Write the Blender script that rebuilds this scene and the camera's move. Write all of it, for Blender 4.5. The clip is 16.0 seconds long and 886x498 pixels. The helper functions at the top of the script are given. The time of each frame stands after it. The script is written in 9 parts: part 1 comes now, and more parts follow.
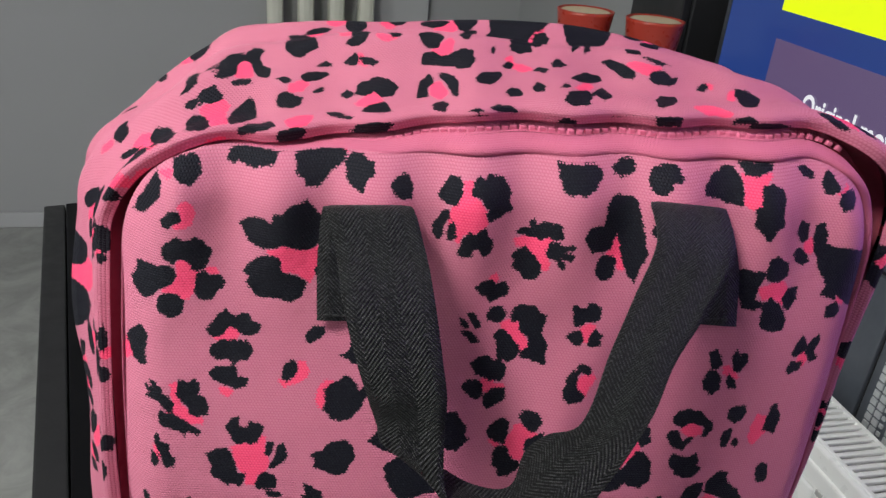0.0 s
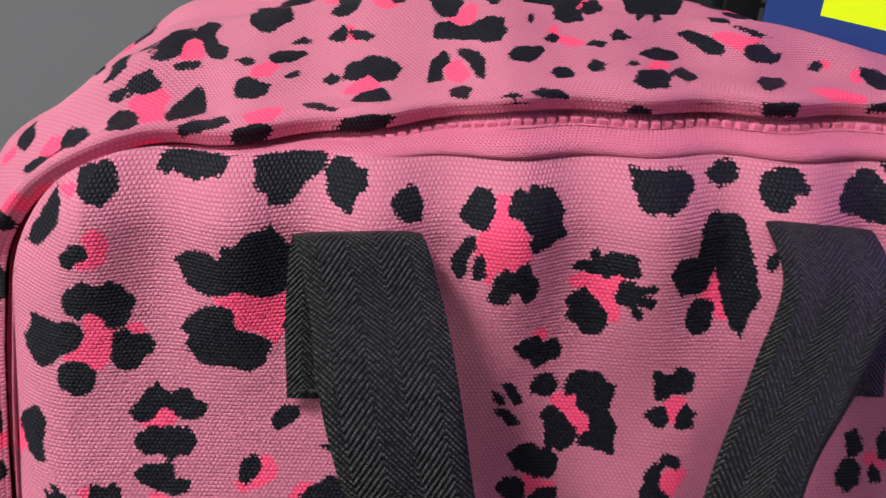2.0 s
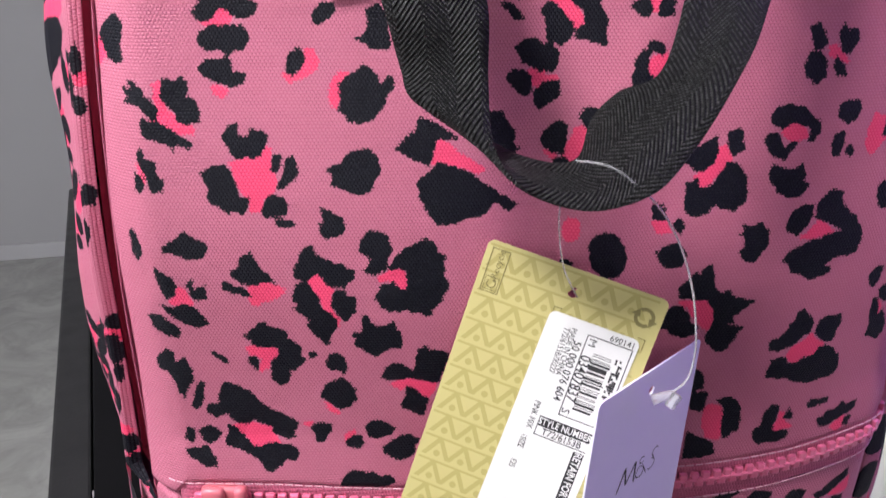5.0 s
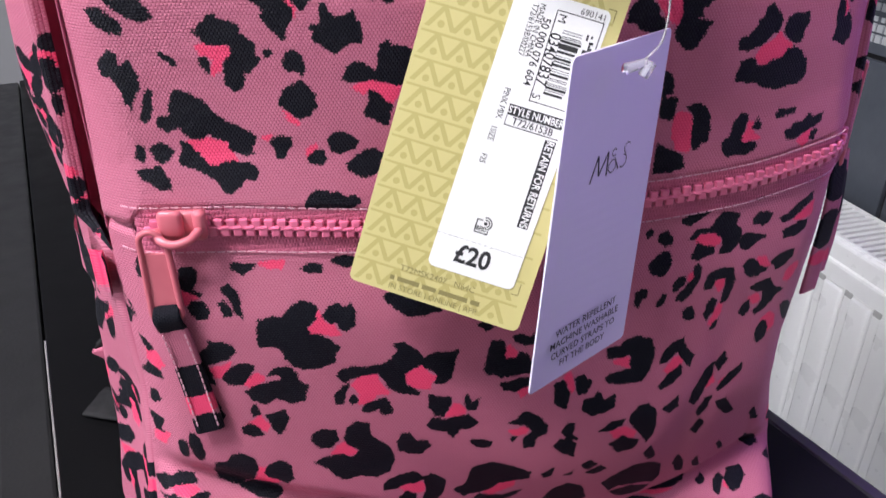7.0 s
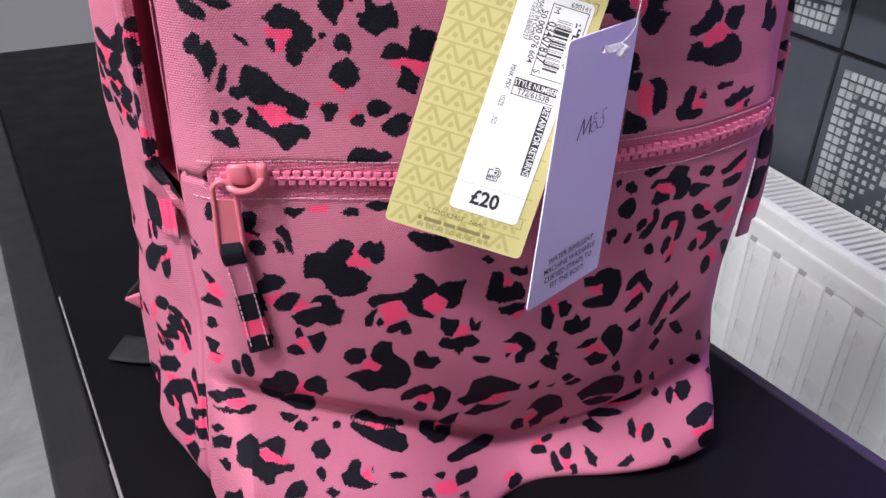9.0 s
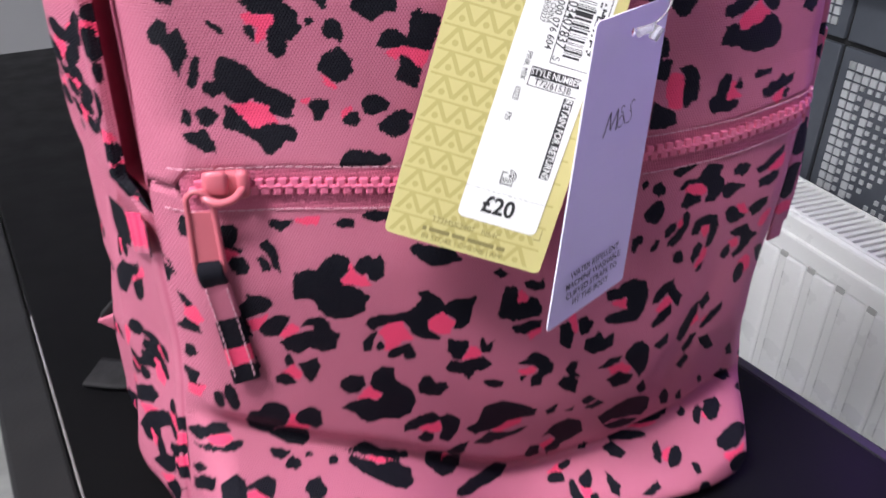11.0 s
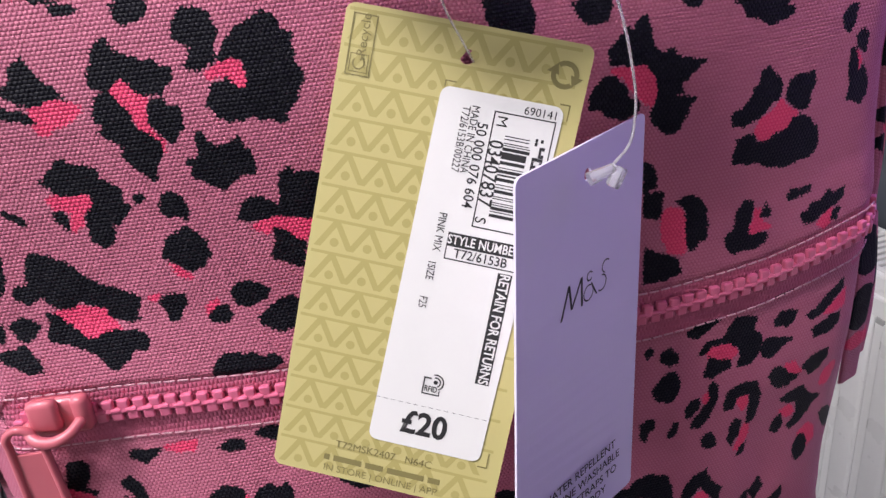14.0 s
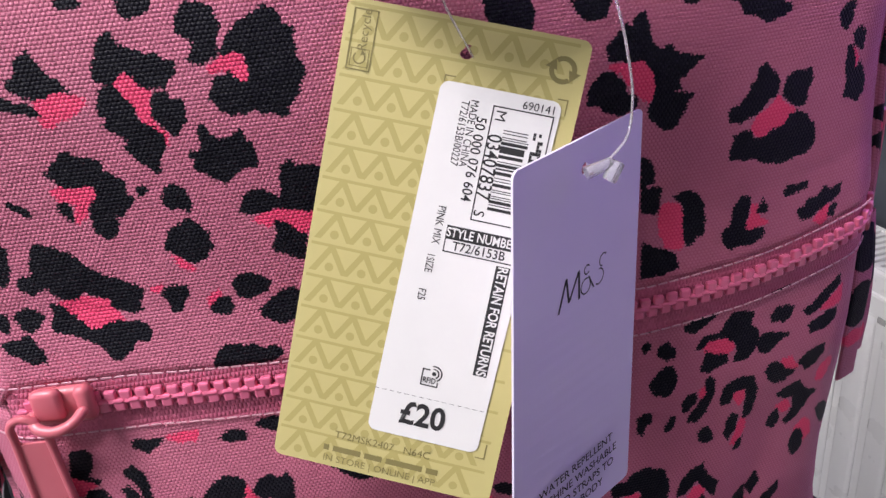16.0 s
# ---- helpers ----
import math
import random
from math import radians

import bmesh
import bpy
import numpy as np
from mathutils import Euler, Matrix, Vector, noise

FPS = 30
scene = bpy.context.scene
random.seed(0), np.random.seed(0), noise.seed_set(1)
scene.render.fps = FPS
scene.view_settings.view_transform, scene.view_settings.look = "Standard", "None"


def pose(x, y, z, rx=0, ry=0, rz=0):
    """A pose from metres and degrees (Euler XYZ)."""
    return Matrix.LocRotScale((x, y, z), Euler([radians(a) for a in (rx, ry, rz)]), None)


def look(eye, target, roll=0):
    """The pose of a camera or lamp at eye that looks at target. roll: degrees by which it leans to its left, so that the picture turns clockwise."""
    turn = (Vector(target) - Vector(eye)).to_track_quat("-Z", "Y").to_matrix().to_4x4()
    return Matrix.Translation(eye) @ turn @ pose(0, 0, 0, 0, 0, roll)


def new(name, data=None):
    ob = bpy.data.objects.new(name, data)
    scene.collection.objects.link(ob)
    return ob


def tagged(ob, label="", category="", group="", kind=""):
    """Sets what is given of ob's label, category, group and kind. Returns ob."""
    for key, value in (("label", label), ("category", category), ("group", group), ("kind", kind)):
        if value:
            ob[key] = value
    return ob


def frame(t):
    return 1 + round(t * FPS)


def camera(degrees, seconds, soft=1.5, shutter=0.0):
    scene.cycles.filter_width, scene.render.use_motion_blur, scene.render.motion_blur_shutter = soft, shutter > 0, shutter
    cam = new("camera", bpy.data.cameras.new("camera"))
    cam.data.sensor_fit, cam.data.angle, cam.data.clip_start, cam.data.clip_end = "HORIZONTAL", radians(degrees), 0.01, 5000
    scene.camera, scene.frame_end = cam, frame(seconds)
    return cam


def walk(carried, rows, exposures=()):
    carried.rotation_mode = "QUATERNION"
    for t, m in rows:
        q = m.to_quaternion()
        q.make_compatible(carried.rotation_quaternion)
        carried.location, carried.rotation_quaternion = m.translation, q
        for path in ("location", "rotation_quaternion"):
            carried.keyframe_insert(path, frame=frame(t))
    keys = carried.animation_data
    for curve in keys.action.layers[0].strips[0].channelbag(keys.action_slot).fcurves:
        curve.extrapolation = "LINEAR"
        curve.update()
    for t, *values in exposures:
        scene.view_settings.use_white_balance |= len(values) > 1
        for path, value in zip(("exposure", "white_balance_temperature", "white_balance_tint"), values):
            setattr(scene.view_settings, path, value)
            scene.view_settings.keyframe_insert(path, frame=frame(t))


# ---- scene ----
cam = camera(60.20, 16.0, shutter=0.25)
PATH = [  # seconds, eye, target, roll
    (0, (-0.01498, 0.02058, 1.06396), (0.01093, 1.36562, 0.40048), 4.995),
    (0.5, (-0.00514, 0.01750, 1.06142), (0.02432, 1.36348, 0.40002), 4.869),
    (1, (-0.00874, 0.01717, 1.05718), (0.01385, 1.36737, 0.40416), 4.523),
    (1.5, (-0.01579, 0.05415, 1.04257), (-0.00771, 1.41037, 0.40179), 4.094),
    (2, (-0.01581, 0.09512, 1.03258), (-0.02465, 1.45923, 0.40878), 3.691),
    (2.5, (-0.02112, 0.11226, 1.01914), (-0.05583, 1.48443, 0.41419), 3.050),
    (3, (-0.01904, 0.09638, 1.01367), (-0.07212, 1.47222, 0.41849), 2.105),
    (3.5, (-0.01795, 0.08018, 0.99770), (-0.07577, 1.46024, 0.41281), 1.544),
    (4, (-0.01853, 0.04956, 0.98574), (-0.07357, 1.43180, 0.40575), 1.115),
    (4.5, (-0.01529, 0.02887, 0.96080), (-0.06110, 1.41636, 0.39267), 0.446),
    (4.7, (-0.01009, 0.02439, 0.95287), (-0.06178, 1.40644, 0.37212), 0.135),
    (6.8, (-0.01759, 0.00191, 0.87352), (0.02765, 1.33143, 0.18046), -0.376),
    (7, (-0.01544, -0.00298, 0.86917), (0.03373, 1.31630, 0.15707), -0.414),
    (7.5, (-0.02370, -0.01231, 0.85667), (0.05954, 1.28843, 0.11429), 0.012),
    (8, (-0.03840, -0.02670, 0.86353), (0.07343, 1.26482, 0.10891), 0.610),
    (8.5, (-0.04073, -0.04531, 0.87437), (0.09567, 1.23927, 0.11196), 1.235),
    (8.7, (-0.04332, -0.06055, 0.88672), (0.10688, 1.22574, 0.12981), 1.384),
    (10.8, (-0.05348, -0.05764, 0.88339), (0.12009, 1.23605, 0.14430), 1.004),
    (11, (-0.04828, -0.02511, 0.87214), (0.12422, 1.26311, 0.12331), 0.533),
    (11.5, (-0.03007, 0.03492, 0.87875), (0.14174, 1.33212, 0.14544), -1.025),
    (12, (-0.00828, 0.07023, 0.87356), (0.13669, 1.38636, 0.16872), -3.126),
    (12.5, (0.00131, 0.06010, 0.86766), (0.11464, 1.39132, 0.18575), -4.561),
    (13, (0.00200, 0.06001, 0.86930), (0.07906, 1.40550, 0.21073), -5.619),
    (13.5, (0.00928, 0.05247, 0.87274), (0.05324, 1.40411, 0.22379), -6.207),
    (14, (0.00784, 0.05334, 0.87183), (0.03539, 1.40991, 0.23233), -6.432),
    (14.5, (0.00880, 0.05191, 0.87270), (0.03099, 1.40837, 0.23277), -6.504),
    (15, (0.00832, 0.05171, 0.87204), (0.02740, 1.40832, 0.23231), -6.509),
    (15.5, (0.00779, 0.05197, 0.87132), (0.02740, 1.40777, 0.22989), -6.422),
    (16, (0.00850, 0.05070, 0.87128), (0.03082, 1.40707, 0.23116), -6.254),
]
walk(cam, [(t, look(eye, target, roll)) for t, eye, target, roll in PATH],
     exposures=[(0, -0.37, 6450, 4), (2.5, -0.44, 6450, 8), (4.5, 0.0, 6400, 13), (7.0, 0.03, 6150, 14), (11.0, 0.06, 6200, 13), (11.8, -0.2, 6150, 13), (13.5, -0.26, 6400, 18), (16.0, -0.26, 6400, 18)])

# ---- world, lights, exposure ----
TABLE_Z, FLOOR_Z, CEIL_Z = 0.575, -0.175, 2.25
ROOM = pose(0, 0, 0, 0, 0, 13)      # the room's own axes: x across to the screen wall, y along it
BAG = pose(0, 0, 0, 0, 0, 7) @ pose(0.046, 0.30, TABLE_Z)
DESK = pose(0, 0, 0, 0, 0, 25)

world = bpy.data.worlds.new("daylight")
scene.world = world
world.use_nodes = True
wn = world.node_tree
sky = wn.nodes.new("ShaderNodeTexSky")
sky.sky_type, sky.sun_disc, sky.sun_elevation, sky.sun_rotation = "NISHITA", False, radians(35), radians(120)
wn.nodes["Background"].inputs["Strength"].default_value = 0.1
wn.links.new(sky.outputs["Color"], wn.nodes["Background"].inputs["Color"])


def area_lamp(name, m, sx, sy, watts, color, spread=180):
    data = bpy.data.lights.new(name, "AREA")
    data.shape, data.size, data.size_y, data.energy, data.color, data.spread = "RECTANGLE", sx, sy, watts, color, radians(spread)
    lamp = new(name, data)
    lamp.matrix_world = m
    return lamp


area_lamp("window_daylight", ROOM @ look((-2.45, -0.35, 1.60), (0.1, 0.2, 0.75)), 0.8, 0.9, 30, (0.98, 0.98, 1.0))
area_lamp("ceiling_lamp_light", ROOM @ look((-0.80, -0.05, 2.19), (-0.80, -0.05, 0)), 0.4, 0.4, 56, (1.0, 0.97, 0.95))

# ---- materials ----
class Nodes:
    """A small builder for procedural materials."""
    def __init__(self, name, rough=0.6, metal=0.0, spec=0.5):
        self.mat = bpy.data.materials.new(name)
        self.mat.use_nodes = True
        self.t = self.mat.node_tree
        self.b = self.t.nodes["Principled BSDF"]
        self.b.inputs["Roughness"].default_value = rough
        self.b.inputs["Metallic"].default_value = metal
        self.b.inputs["Specular IOR Level"].default_value = spec

    def put(self, socket, value):
        if isinstance(value, bpy.types.NodeSocket):
            self.t.links.new(value, socket)
        else:
            socket.default_value = value

    def math(self, op, a, b=0.0, c=0.0, clamp=False):
        n = self.t.nodes.new("ShaderNodeMath")
        n.operation, n.use_clamp = op, clamp
        for s, v in zip(n.inputs, (a, b, c)):
            self.put(s, v)
        return n.outputs[0]

    def step(self, v, lo, hi, a=0.0, b=1.0):
        n = self.t.nodes.new("ShaderNodeMapRange")
        n.interpolation_type = "SMOOTHSTEP"
        for k, x in zip(("Value", "From Min", "From Max", "To Min", "To Max"), (v, lo, hi, a, b)):
            self.put(n.inputs[k], x)
        return n.outputs[0]

    def mix(self, f, a, b):
        n = self.t.nodes.new("ShaderNodeMix")
        n.data_type = "RGBA"
        for i, v in ((0, f), (6, a), (7, b)):
            self.put(n.inputs[i], v)
        return n.outputs[2]

    def noise(self, scale, coords=None, detail=3.0, rough=0.55, out=0, warp=0.0):
        n = self.t.nodes.new("ShaderNodeTexNoise")
        n.inputs["Scale"].default_value, n.inputs["Detail"].default_value, n.inputs["Roughness"].default_value = scale, detail, rough
        n.inputs["Distortion"].default_value = warp
        if coords is not None:
            self.put(n.inputs["Vector"], coords)
        return n.outputs[out]

    def object_coords(self):
        return self.t.nodes.new("ShaderNodeTexCoord").outputs["Object"]

    def uv(self):
        n = self.t.nodes.new("ShaderNodeSeparateXYZ")
        self.put(n.inputs[0], self.t.nodes.new("ShaderNodeTexCoord").outputs["UV"])
        return n.outputs[0], n.outputs[1]

    def attribute(self, name):
        n = self.t.nodes.new("ShaderNodeAttribute")
        n.attribute_name = name
        return n.outputs["Fac"]

    def color(self, v):
        self.put(self.b.inputs["Base Color"], v)

    def bump(self, height, distance, strength=1.0, under=None):
        n = self.t.nodes.new("ShaderNodeBump")
        n.inputs["Strength"].default_value, n.inputs["Distance"].default_value = strength, distance
        self.put(n.inputs["Height"], height)
        if under is not None:
            self.put(n.inputs["Normal"], under)
        self.put(self.b.inputs["Normal"], n.outputs[0])
        return n.outputs[0]


def weave(m, pu, pv):
    """Height of a plain weave with staggered threads, from cloth coordinates in metres."""
    u, v = m.uv()
    row = m.math("FLOOR", m.math("DIVIDE", v, pv))
    shift = m.math("MULTIPLY", m.math("MODULO", row, 2.0), 0.5)
    a = m.math("ABSOLUTE", m.math("SINE", m.math("MULTIPLY", m.math("ADD", m.math("DIVIDE", u, pu), shift), math.pi)))
    b = m.math("ABSOLUTE", m.math("SINE", m.math("MULTIPLY", m.math("DIVIDE", v, pv), math.pi)))
    return m.math("POWER", m.math("MULTIPLY", a, b), 0.6)


def printed_cloth():
    m = Nodes("printed_polyester", rough=0.55, spec=0.35)
    co = m.object_coords()
    jag = m.math("MULTIPLY", m.math("SUBTRACT", m.noise(360, co, 2.0), 0.5), 0.0020)
    jag2 = m.math("MULTIPLY", m.math("SUBTRACT", m.noise(1100, co, 1.0), 0.5), 0.0012)
    jag3 = m.math("MULTIPLY", m.math("SUBTRACT", m.noise(135, co, 2.0), 0.5), 0.0012)
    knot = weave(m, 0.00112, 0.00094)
    grain = m.math("MULTIPLY", m.math("SUBTRACT", knot, 0.5), 0.0006)
    edge = m.math("ADD", m.math("ADD", m.math("ADD", jag, jag2), jag3), grain)
    ink = m.step(m.math("ADD", m.attribute("ink"), edge), -0.0001, 0.0002, 1.0, 0.0)
    rose = m.step(m.math("ADD", m.attribute("rose"), edge), -0.0003, 0.0003, 1.0, 0.0)
    tone = m.noise(9, co, 4.0)
    pink = m.mix(tone, (0.475, 0.119, 0.196, 1), (0.548, 0.145, 0.232, 1))
    c = m.mix(rose, pink, (0.90, 0.035, 0.145, 1))
    # Weave shade and highlights are put into the colour: darker gaps, paler tops.
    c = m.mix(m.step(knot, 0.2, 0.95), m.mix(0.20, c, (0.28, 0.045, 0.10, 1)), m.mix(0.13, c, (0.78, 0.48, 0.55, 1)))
    # Ink turns greyer on the thread tops, broken up at random.
    worn = m.math("MULTIPLY", m.step(knot, 0.55, 1.0), m.step(m.noise(1300, co, 1.0), 0.3, 0.7))
    c = m.mix(ink, c, m.mix(worn, (0.0042, 0.0042, 0.0085, 1), (0.020, 0.021, 0.028, 1)))
    m.color(c)
    crease = m.bump(m.noise(28, co, 4.0, 0.6, warp=0.6), 0.0035, 0.45)
    m.bump(knot, 0.00040, 0.66, crease)
    m.put(m.b.inputs["Roughness"], m.step(tone, 0.3, 0.7, 0.46, 0.6))
    m.put(m.b.inputs["Specular IOR Level"], m.step(ink, 0.0, 1.0, 0.28, 0.13))
    return m.mat


def plain(name, a, b, rough=0.5, scale=30, bump=0.0004, fine=300, spec=0.5, metal=0.0, strength=0.4):
    """Two close tones mixed by noise, with fine relief."""
    m = Nodes(name, rough, metal, spec)
    co = m.object_coords()
    n = m.noise(scale, co, 5.0)
    m.color(m.mix(n, (*a, 1), (*b, 1)))
    m.bump(m.noise(fine, co, 3.0), bump, strength)
    m.put(m.b.inputs["Roughness"], m.step(m.noise(scale * 2.3, co, 3.0), 0.25, 0.75, rough * 0.85, min(1.0, rough * 1.12)))
    return m.mat


def ribbed_tape():
    m = Nodes("pink_zip_tape", 0.6, spec=0.3)
    m.color(m.mix(m.noise(60, m.object_coords()), (0.52, 0.115, 0.205, 1), (0.60, 0.15, 0.25, 1)))
    m.bump(weave(m, 0.0011, 0.0016), 0.0004, 0.8)
    return m.mat


def herringbone():
    m = Nodes("black_webbing", 0.55, spec=0.25)
    u, v = m.uv()
    zig = m.math("PINGPONG", v, 0.0066)
    rib = m.math("ABSOLUTE", m.math("SINE", m.math("MULTIPLY", m.math("ADD", u, m.math("MULTIPLY", zig, 1.15)), math.pi / 0.0015)))
    thread = m.math("ABSOLUTE", m.math("SINE", m.math("MULTIPLY", m.math("SUBTRACT", u, zig), math.pi / 0.0011)))
    h = m.math("ADD", m.math("MULTIPLY", rib, 0.72), m.math("MULTIPLY", thread, 0.28))
    # Glints on the raised ribs are put in as a paler grey.
    m.color(m.mix(m.math("MULTIPLY", m.step(h, 0.55, 0.95), m.step(m.noise(900, m.object_coords(), 1.0), 0.25, 0.7)), (0.0038, 0.0038, 0.0042, 1), (0.060, 0.060, 0.062, 1)))
    m.bump(h, 0.0009, 1.0)
    return m.mat


def stone_floor():
    m = Nodes("grey_vinyl_floor", 0.45)
    co = m.object_coords()
    vein = m.noise(5.0, co, 8.0, 0.65, warp=1.4)
    c = m.mix(m.step(vein, 0.35, 0.68), (0.20, 0.205, 0.19, 1), (0.40, 0.405, 0.385, 1))
    m.color(m.mix(m.noise(45, co, 4.0), c, (0.30, 0.305, 0.29, 1)))
    m.bump(m.noise(120, co, 4.0), 0.0006, 0.4)
    return m.mat


def painted_wall(name, a, b):
    m = Nodes(name, 0.75, spec=0.25)
    co = m.object_coords()
    m.color(m.mix(m.noise(2.2, co, 5.0), (*a, 1), (*b, 1)))
    m.bump(m.noise(220, co, 3.0), 0.0006, 0.5)
    return m.mat


def glow(name, color, strength):
    m = Nodes(name, 0.25)
    co = m.object_coords()
    m.color((0.01, 0.01, 0.012, 1))
    m.put(m.b.inputs["Emission Color"], m.mix(m.noise(4, co), (*color, 1), tuple(0.9 * k for k in color) + (1,)))
    m.put(m.b.inputs["Emission Strength"], strength)
    return m.mat


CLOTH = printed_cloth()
TAPE = ribbed_tape()
WEBBING = herringbone()
TEETH = plain("pink_zip_plastic", (0.72, 0.15, 0.27), (0.78, 0.18, 0.31), 0.32, 200)
SLIDER = plain("coral_coated_metal", (0.56, 0.125, 0.165), (0.62, 0.15, 0.19), 0.36, 120, 0.0001)
THREAD = plain("pale_pink_thread", (0.50, 0.20, 0.28), (0.74, 0.46, 0.53), 0.6, 260)
# Shade inside the zip opening is put into this dark pink.
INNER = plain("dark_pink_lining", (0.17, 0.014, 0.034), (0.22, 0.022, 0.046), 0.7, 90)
GOLD = plain("olive_gold_card", (0.385, 0.335, 0.115), (0.415, 0.36, 0.13), 0.55, 140, 0.00006, 900)
GOLD_LIGHT = plain("pale_gold_print", (0.49, 0.435, 0.175), (0.52, 0.465, 0.195), 0.55, 140, 0.00006, 900)
CARD_INK = plain("dark_olive_print", (0.19, 0.165, 0.055), (0.22, 0.19, 0.07), 0.6, 200, 0.00002)
PAPER = plain("white_label_paper", (0.70, 0.70, 0.69), (0.74, 0.74, 0.73), 0.5, 90, 0.00004, 700)
LILAC = plain("lilac_card", (0.74, 0.70, 0.86), (0.77, 0.73, 0.88), 0.5, 60, 0.00005, 900)
BLACK_INK = plain("black_print", (0.012, 0.012, 0.013), (0.02, 0.02, 0.022), 0.6, 300, 0.00002)
CLEAR = Nodes("clear_plastic", 0.18)
CLEAR.color((0.93, 0.93, 0.95, 1))
CLEAR.put(CLEAR.b.inputs["Transmission Weight"], 0.75)
CLEAR.bump(CLEAR.noise(500, CLEAR.object_coords()), 0.0002, 0.4)
CLEAR = CLEAR.mat
BLACK_WEAVE = plain("black_padded_cloth", (0.010, 0.010, 0.011), (0.020, 0.020, 0.021), 0.8, 60, 0.0005, 700, spec=0.2)
BLACK_WOOD = plain("black_lacquered_board", (0.0035, 0.0035, 0.004), (0.006, 0.006, 0.0065), 0.38, 14, 0.0003, 500, spec=0.07, strength=0.25)
BLACK_RIM = plain("black_edge_board", (0.009, 0.009, 0.0095), (0.015, 0.015, 0.0155), 0.42, 24, 0.0003, 400)
EDGE_GLINT = plain("painted_edge_glint", (0.30, 0.29, 0.28), (0.12, 0.12, 0.12), 0.5, 90)
WALL_GREY = painted_wall("grey_wall_paint", (0.345, 0.35, 0.35), (0.385, 0.39, 0.39))
WALL_PALE = painted_wall("pale_grey_paint", (0.42, 0.425, 0.43), (0.46, 0.465, 0.47))
CEILING_PAINT = painted_wall("white_ceiling_paint", (0.72, 0.72, 0.70), (0.78, 0.78, 0.76))
WHITE_GLOSS = plain("white_radiator_enamel", (0.82, 0.82, 0.81), (0.87, 0.87, 0.86), 0.3, 8, 0.0002, 300)
CREAM_GLOSS = plain("cream_radiator_enamel", (0.66, 0.66, 0.56), (0.72, 0.72, 0.62), 0.32, 8, 0.0002, 300)
DARK_SLOT = plain("grey_slot", (0.40, 0.40, 0.39), (0.46, 0.46, 0.45), 0.6, 40)
TILE_DARK = plain("slate_grey_tile", (0.060, 0.068, 0.084), (0.095, 0.104, 0.122), 0.4, 26, 0.0008, 90)
GROUT = plain("black_grout", (0.012, 0.012, 0.014), (0.02, 0.02, 0.022), 0.8, 60)
TILE_PALE = plain("pale_tile_inlay", (0.40, 0.415, 0.43), (0.52, 0.535, 0.55), 0.45, 60, 0.0006, 140)
BLACK_SATIN = plain("black_satin_panel", (0.014, 0.014, 0.016), (0.024, 0.024, 0.026), 0.45, 10, 0.0003, 200)
RED_GLAZE = plain("red_glazed_ceramic", (0.36, 0.035, 0.022), (0.44, 0.05, 0.03), 0.3, 30)
CREAM_FILL = plain("cream_wax", (0.68, 0.56, 0.36), (0.78, 0.66, 0.44), 0.6, 60, 0.002, 60)
FLOOR_MAT = stone_floor()
SCREEN_BLUE = glow("screen_blue", (0.016, 0.045, 0.22), 1.25)
SCREEN_YELLOW = glow("screen_yellow", (0.82, 0.95, 0.0), 1.4)
SCREEN_PURPLE = glow("screen_purple", (0.13, 0.085, 0.19), 1.2)
SCREEN_WHITE = glow("screen_white", (0.85, 0.82, 0.90), 1.35)
LILAC_FILL = glow("lilac_fill_glow", (0.44, 0.20, 0.90), 3.8)
SHADE_GLOW = glow("lamp_shade", (1.0, 0.96, 0.88), 2.0)

# ---- building helpers ----
def mesh_object(name, me, material, parent=None, label=""):
    me.materials.append(material)
    ob = new(name, me)
    ob.parent = parent
    return tagged(ob, label)


def part(name, bm, material, parent=None, label=""):
    me = bpy.data.meshes.new(name)
    bm.to_mesh(me)
    bm.free()
    return mesh_object(name, me, material, parent, label)


def thing(name, m, label, category, group="", kind=""):
    ob = new(name)
    ob.empty_display_size = 0.05
    ob.matrix_world = m
    return tagged(ob, label, category, group, kind)


def box(bm, lo, hi, bevel=0.0, m=Matrix()):
    """A box between two corners, with bevelled edges."""
    lo, hi = Vector(lo), Vector(hi)
    made = bmesh.ops.create_cube(bm, size=1.0, matrix=m @ Matrix.Translation((lo + hi) / 2) @ Matrix.Diagonal((*(hi - lo), 1)))
    if bevel:
        edges = {e for v in made["verts"] for e in v.link_edges}
        bmesh.ops.bevel(bm, geom=list(edges), offset=bevel, segments=2, affect="EDGES", profile=0.5)
    return bm


def boxes(*specs, bevel=0.0):
    bm = bmesh.new()
    for lo, hi in specs:
        box(bm, lo, hi, bevel)
    return bm


def tube(points, radius, sides=8, closed=False):
    """A round tube along points."""
    pts = [Vector(p) for p in points]
    bm, rings, n = bmesh.new(), [], len(pts)
    side = None
    for i, p in enumerate(pts):
        d = (pts[(i + 1) % n if closed else min(i + 1, n - 1)] - pts[(i - 1) % n if closed else max(i - 1, 0)]).normalized()
        side = (side - d * side.dot(d)).normalized() if side else d.orthogonal().normalized()
        up = d.cross(side)
        rings.append([bm.verts.new(p + radius * (math.cos(a) * side + math.sin(a) * up)) for a in (2 * math.pi * k / sides for k in range(sides))])
    for a, b in zip(rings, rings[1:] + ([rings[0]] if closed else [])):
        for k in range(sides):
            f = bm.faces.new((a[k], a[(k + 1) % sides], b[(k + 1) % sides], b[k]))
            f.smooth = True
    if not closed:
        bm.faces.new(rings[0][::-1]), bm.faces.new(rings[-1])
    return bm


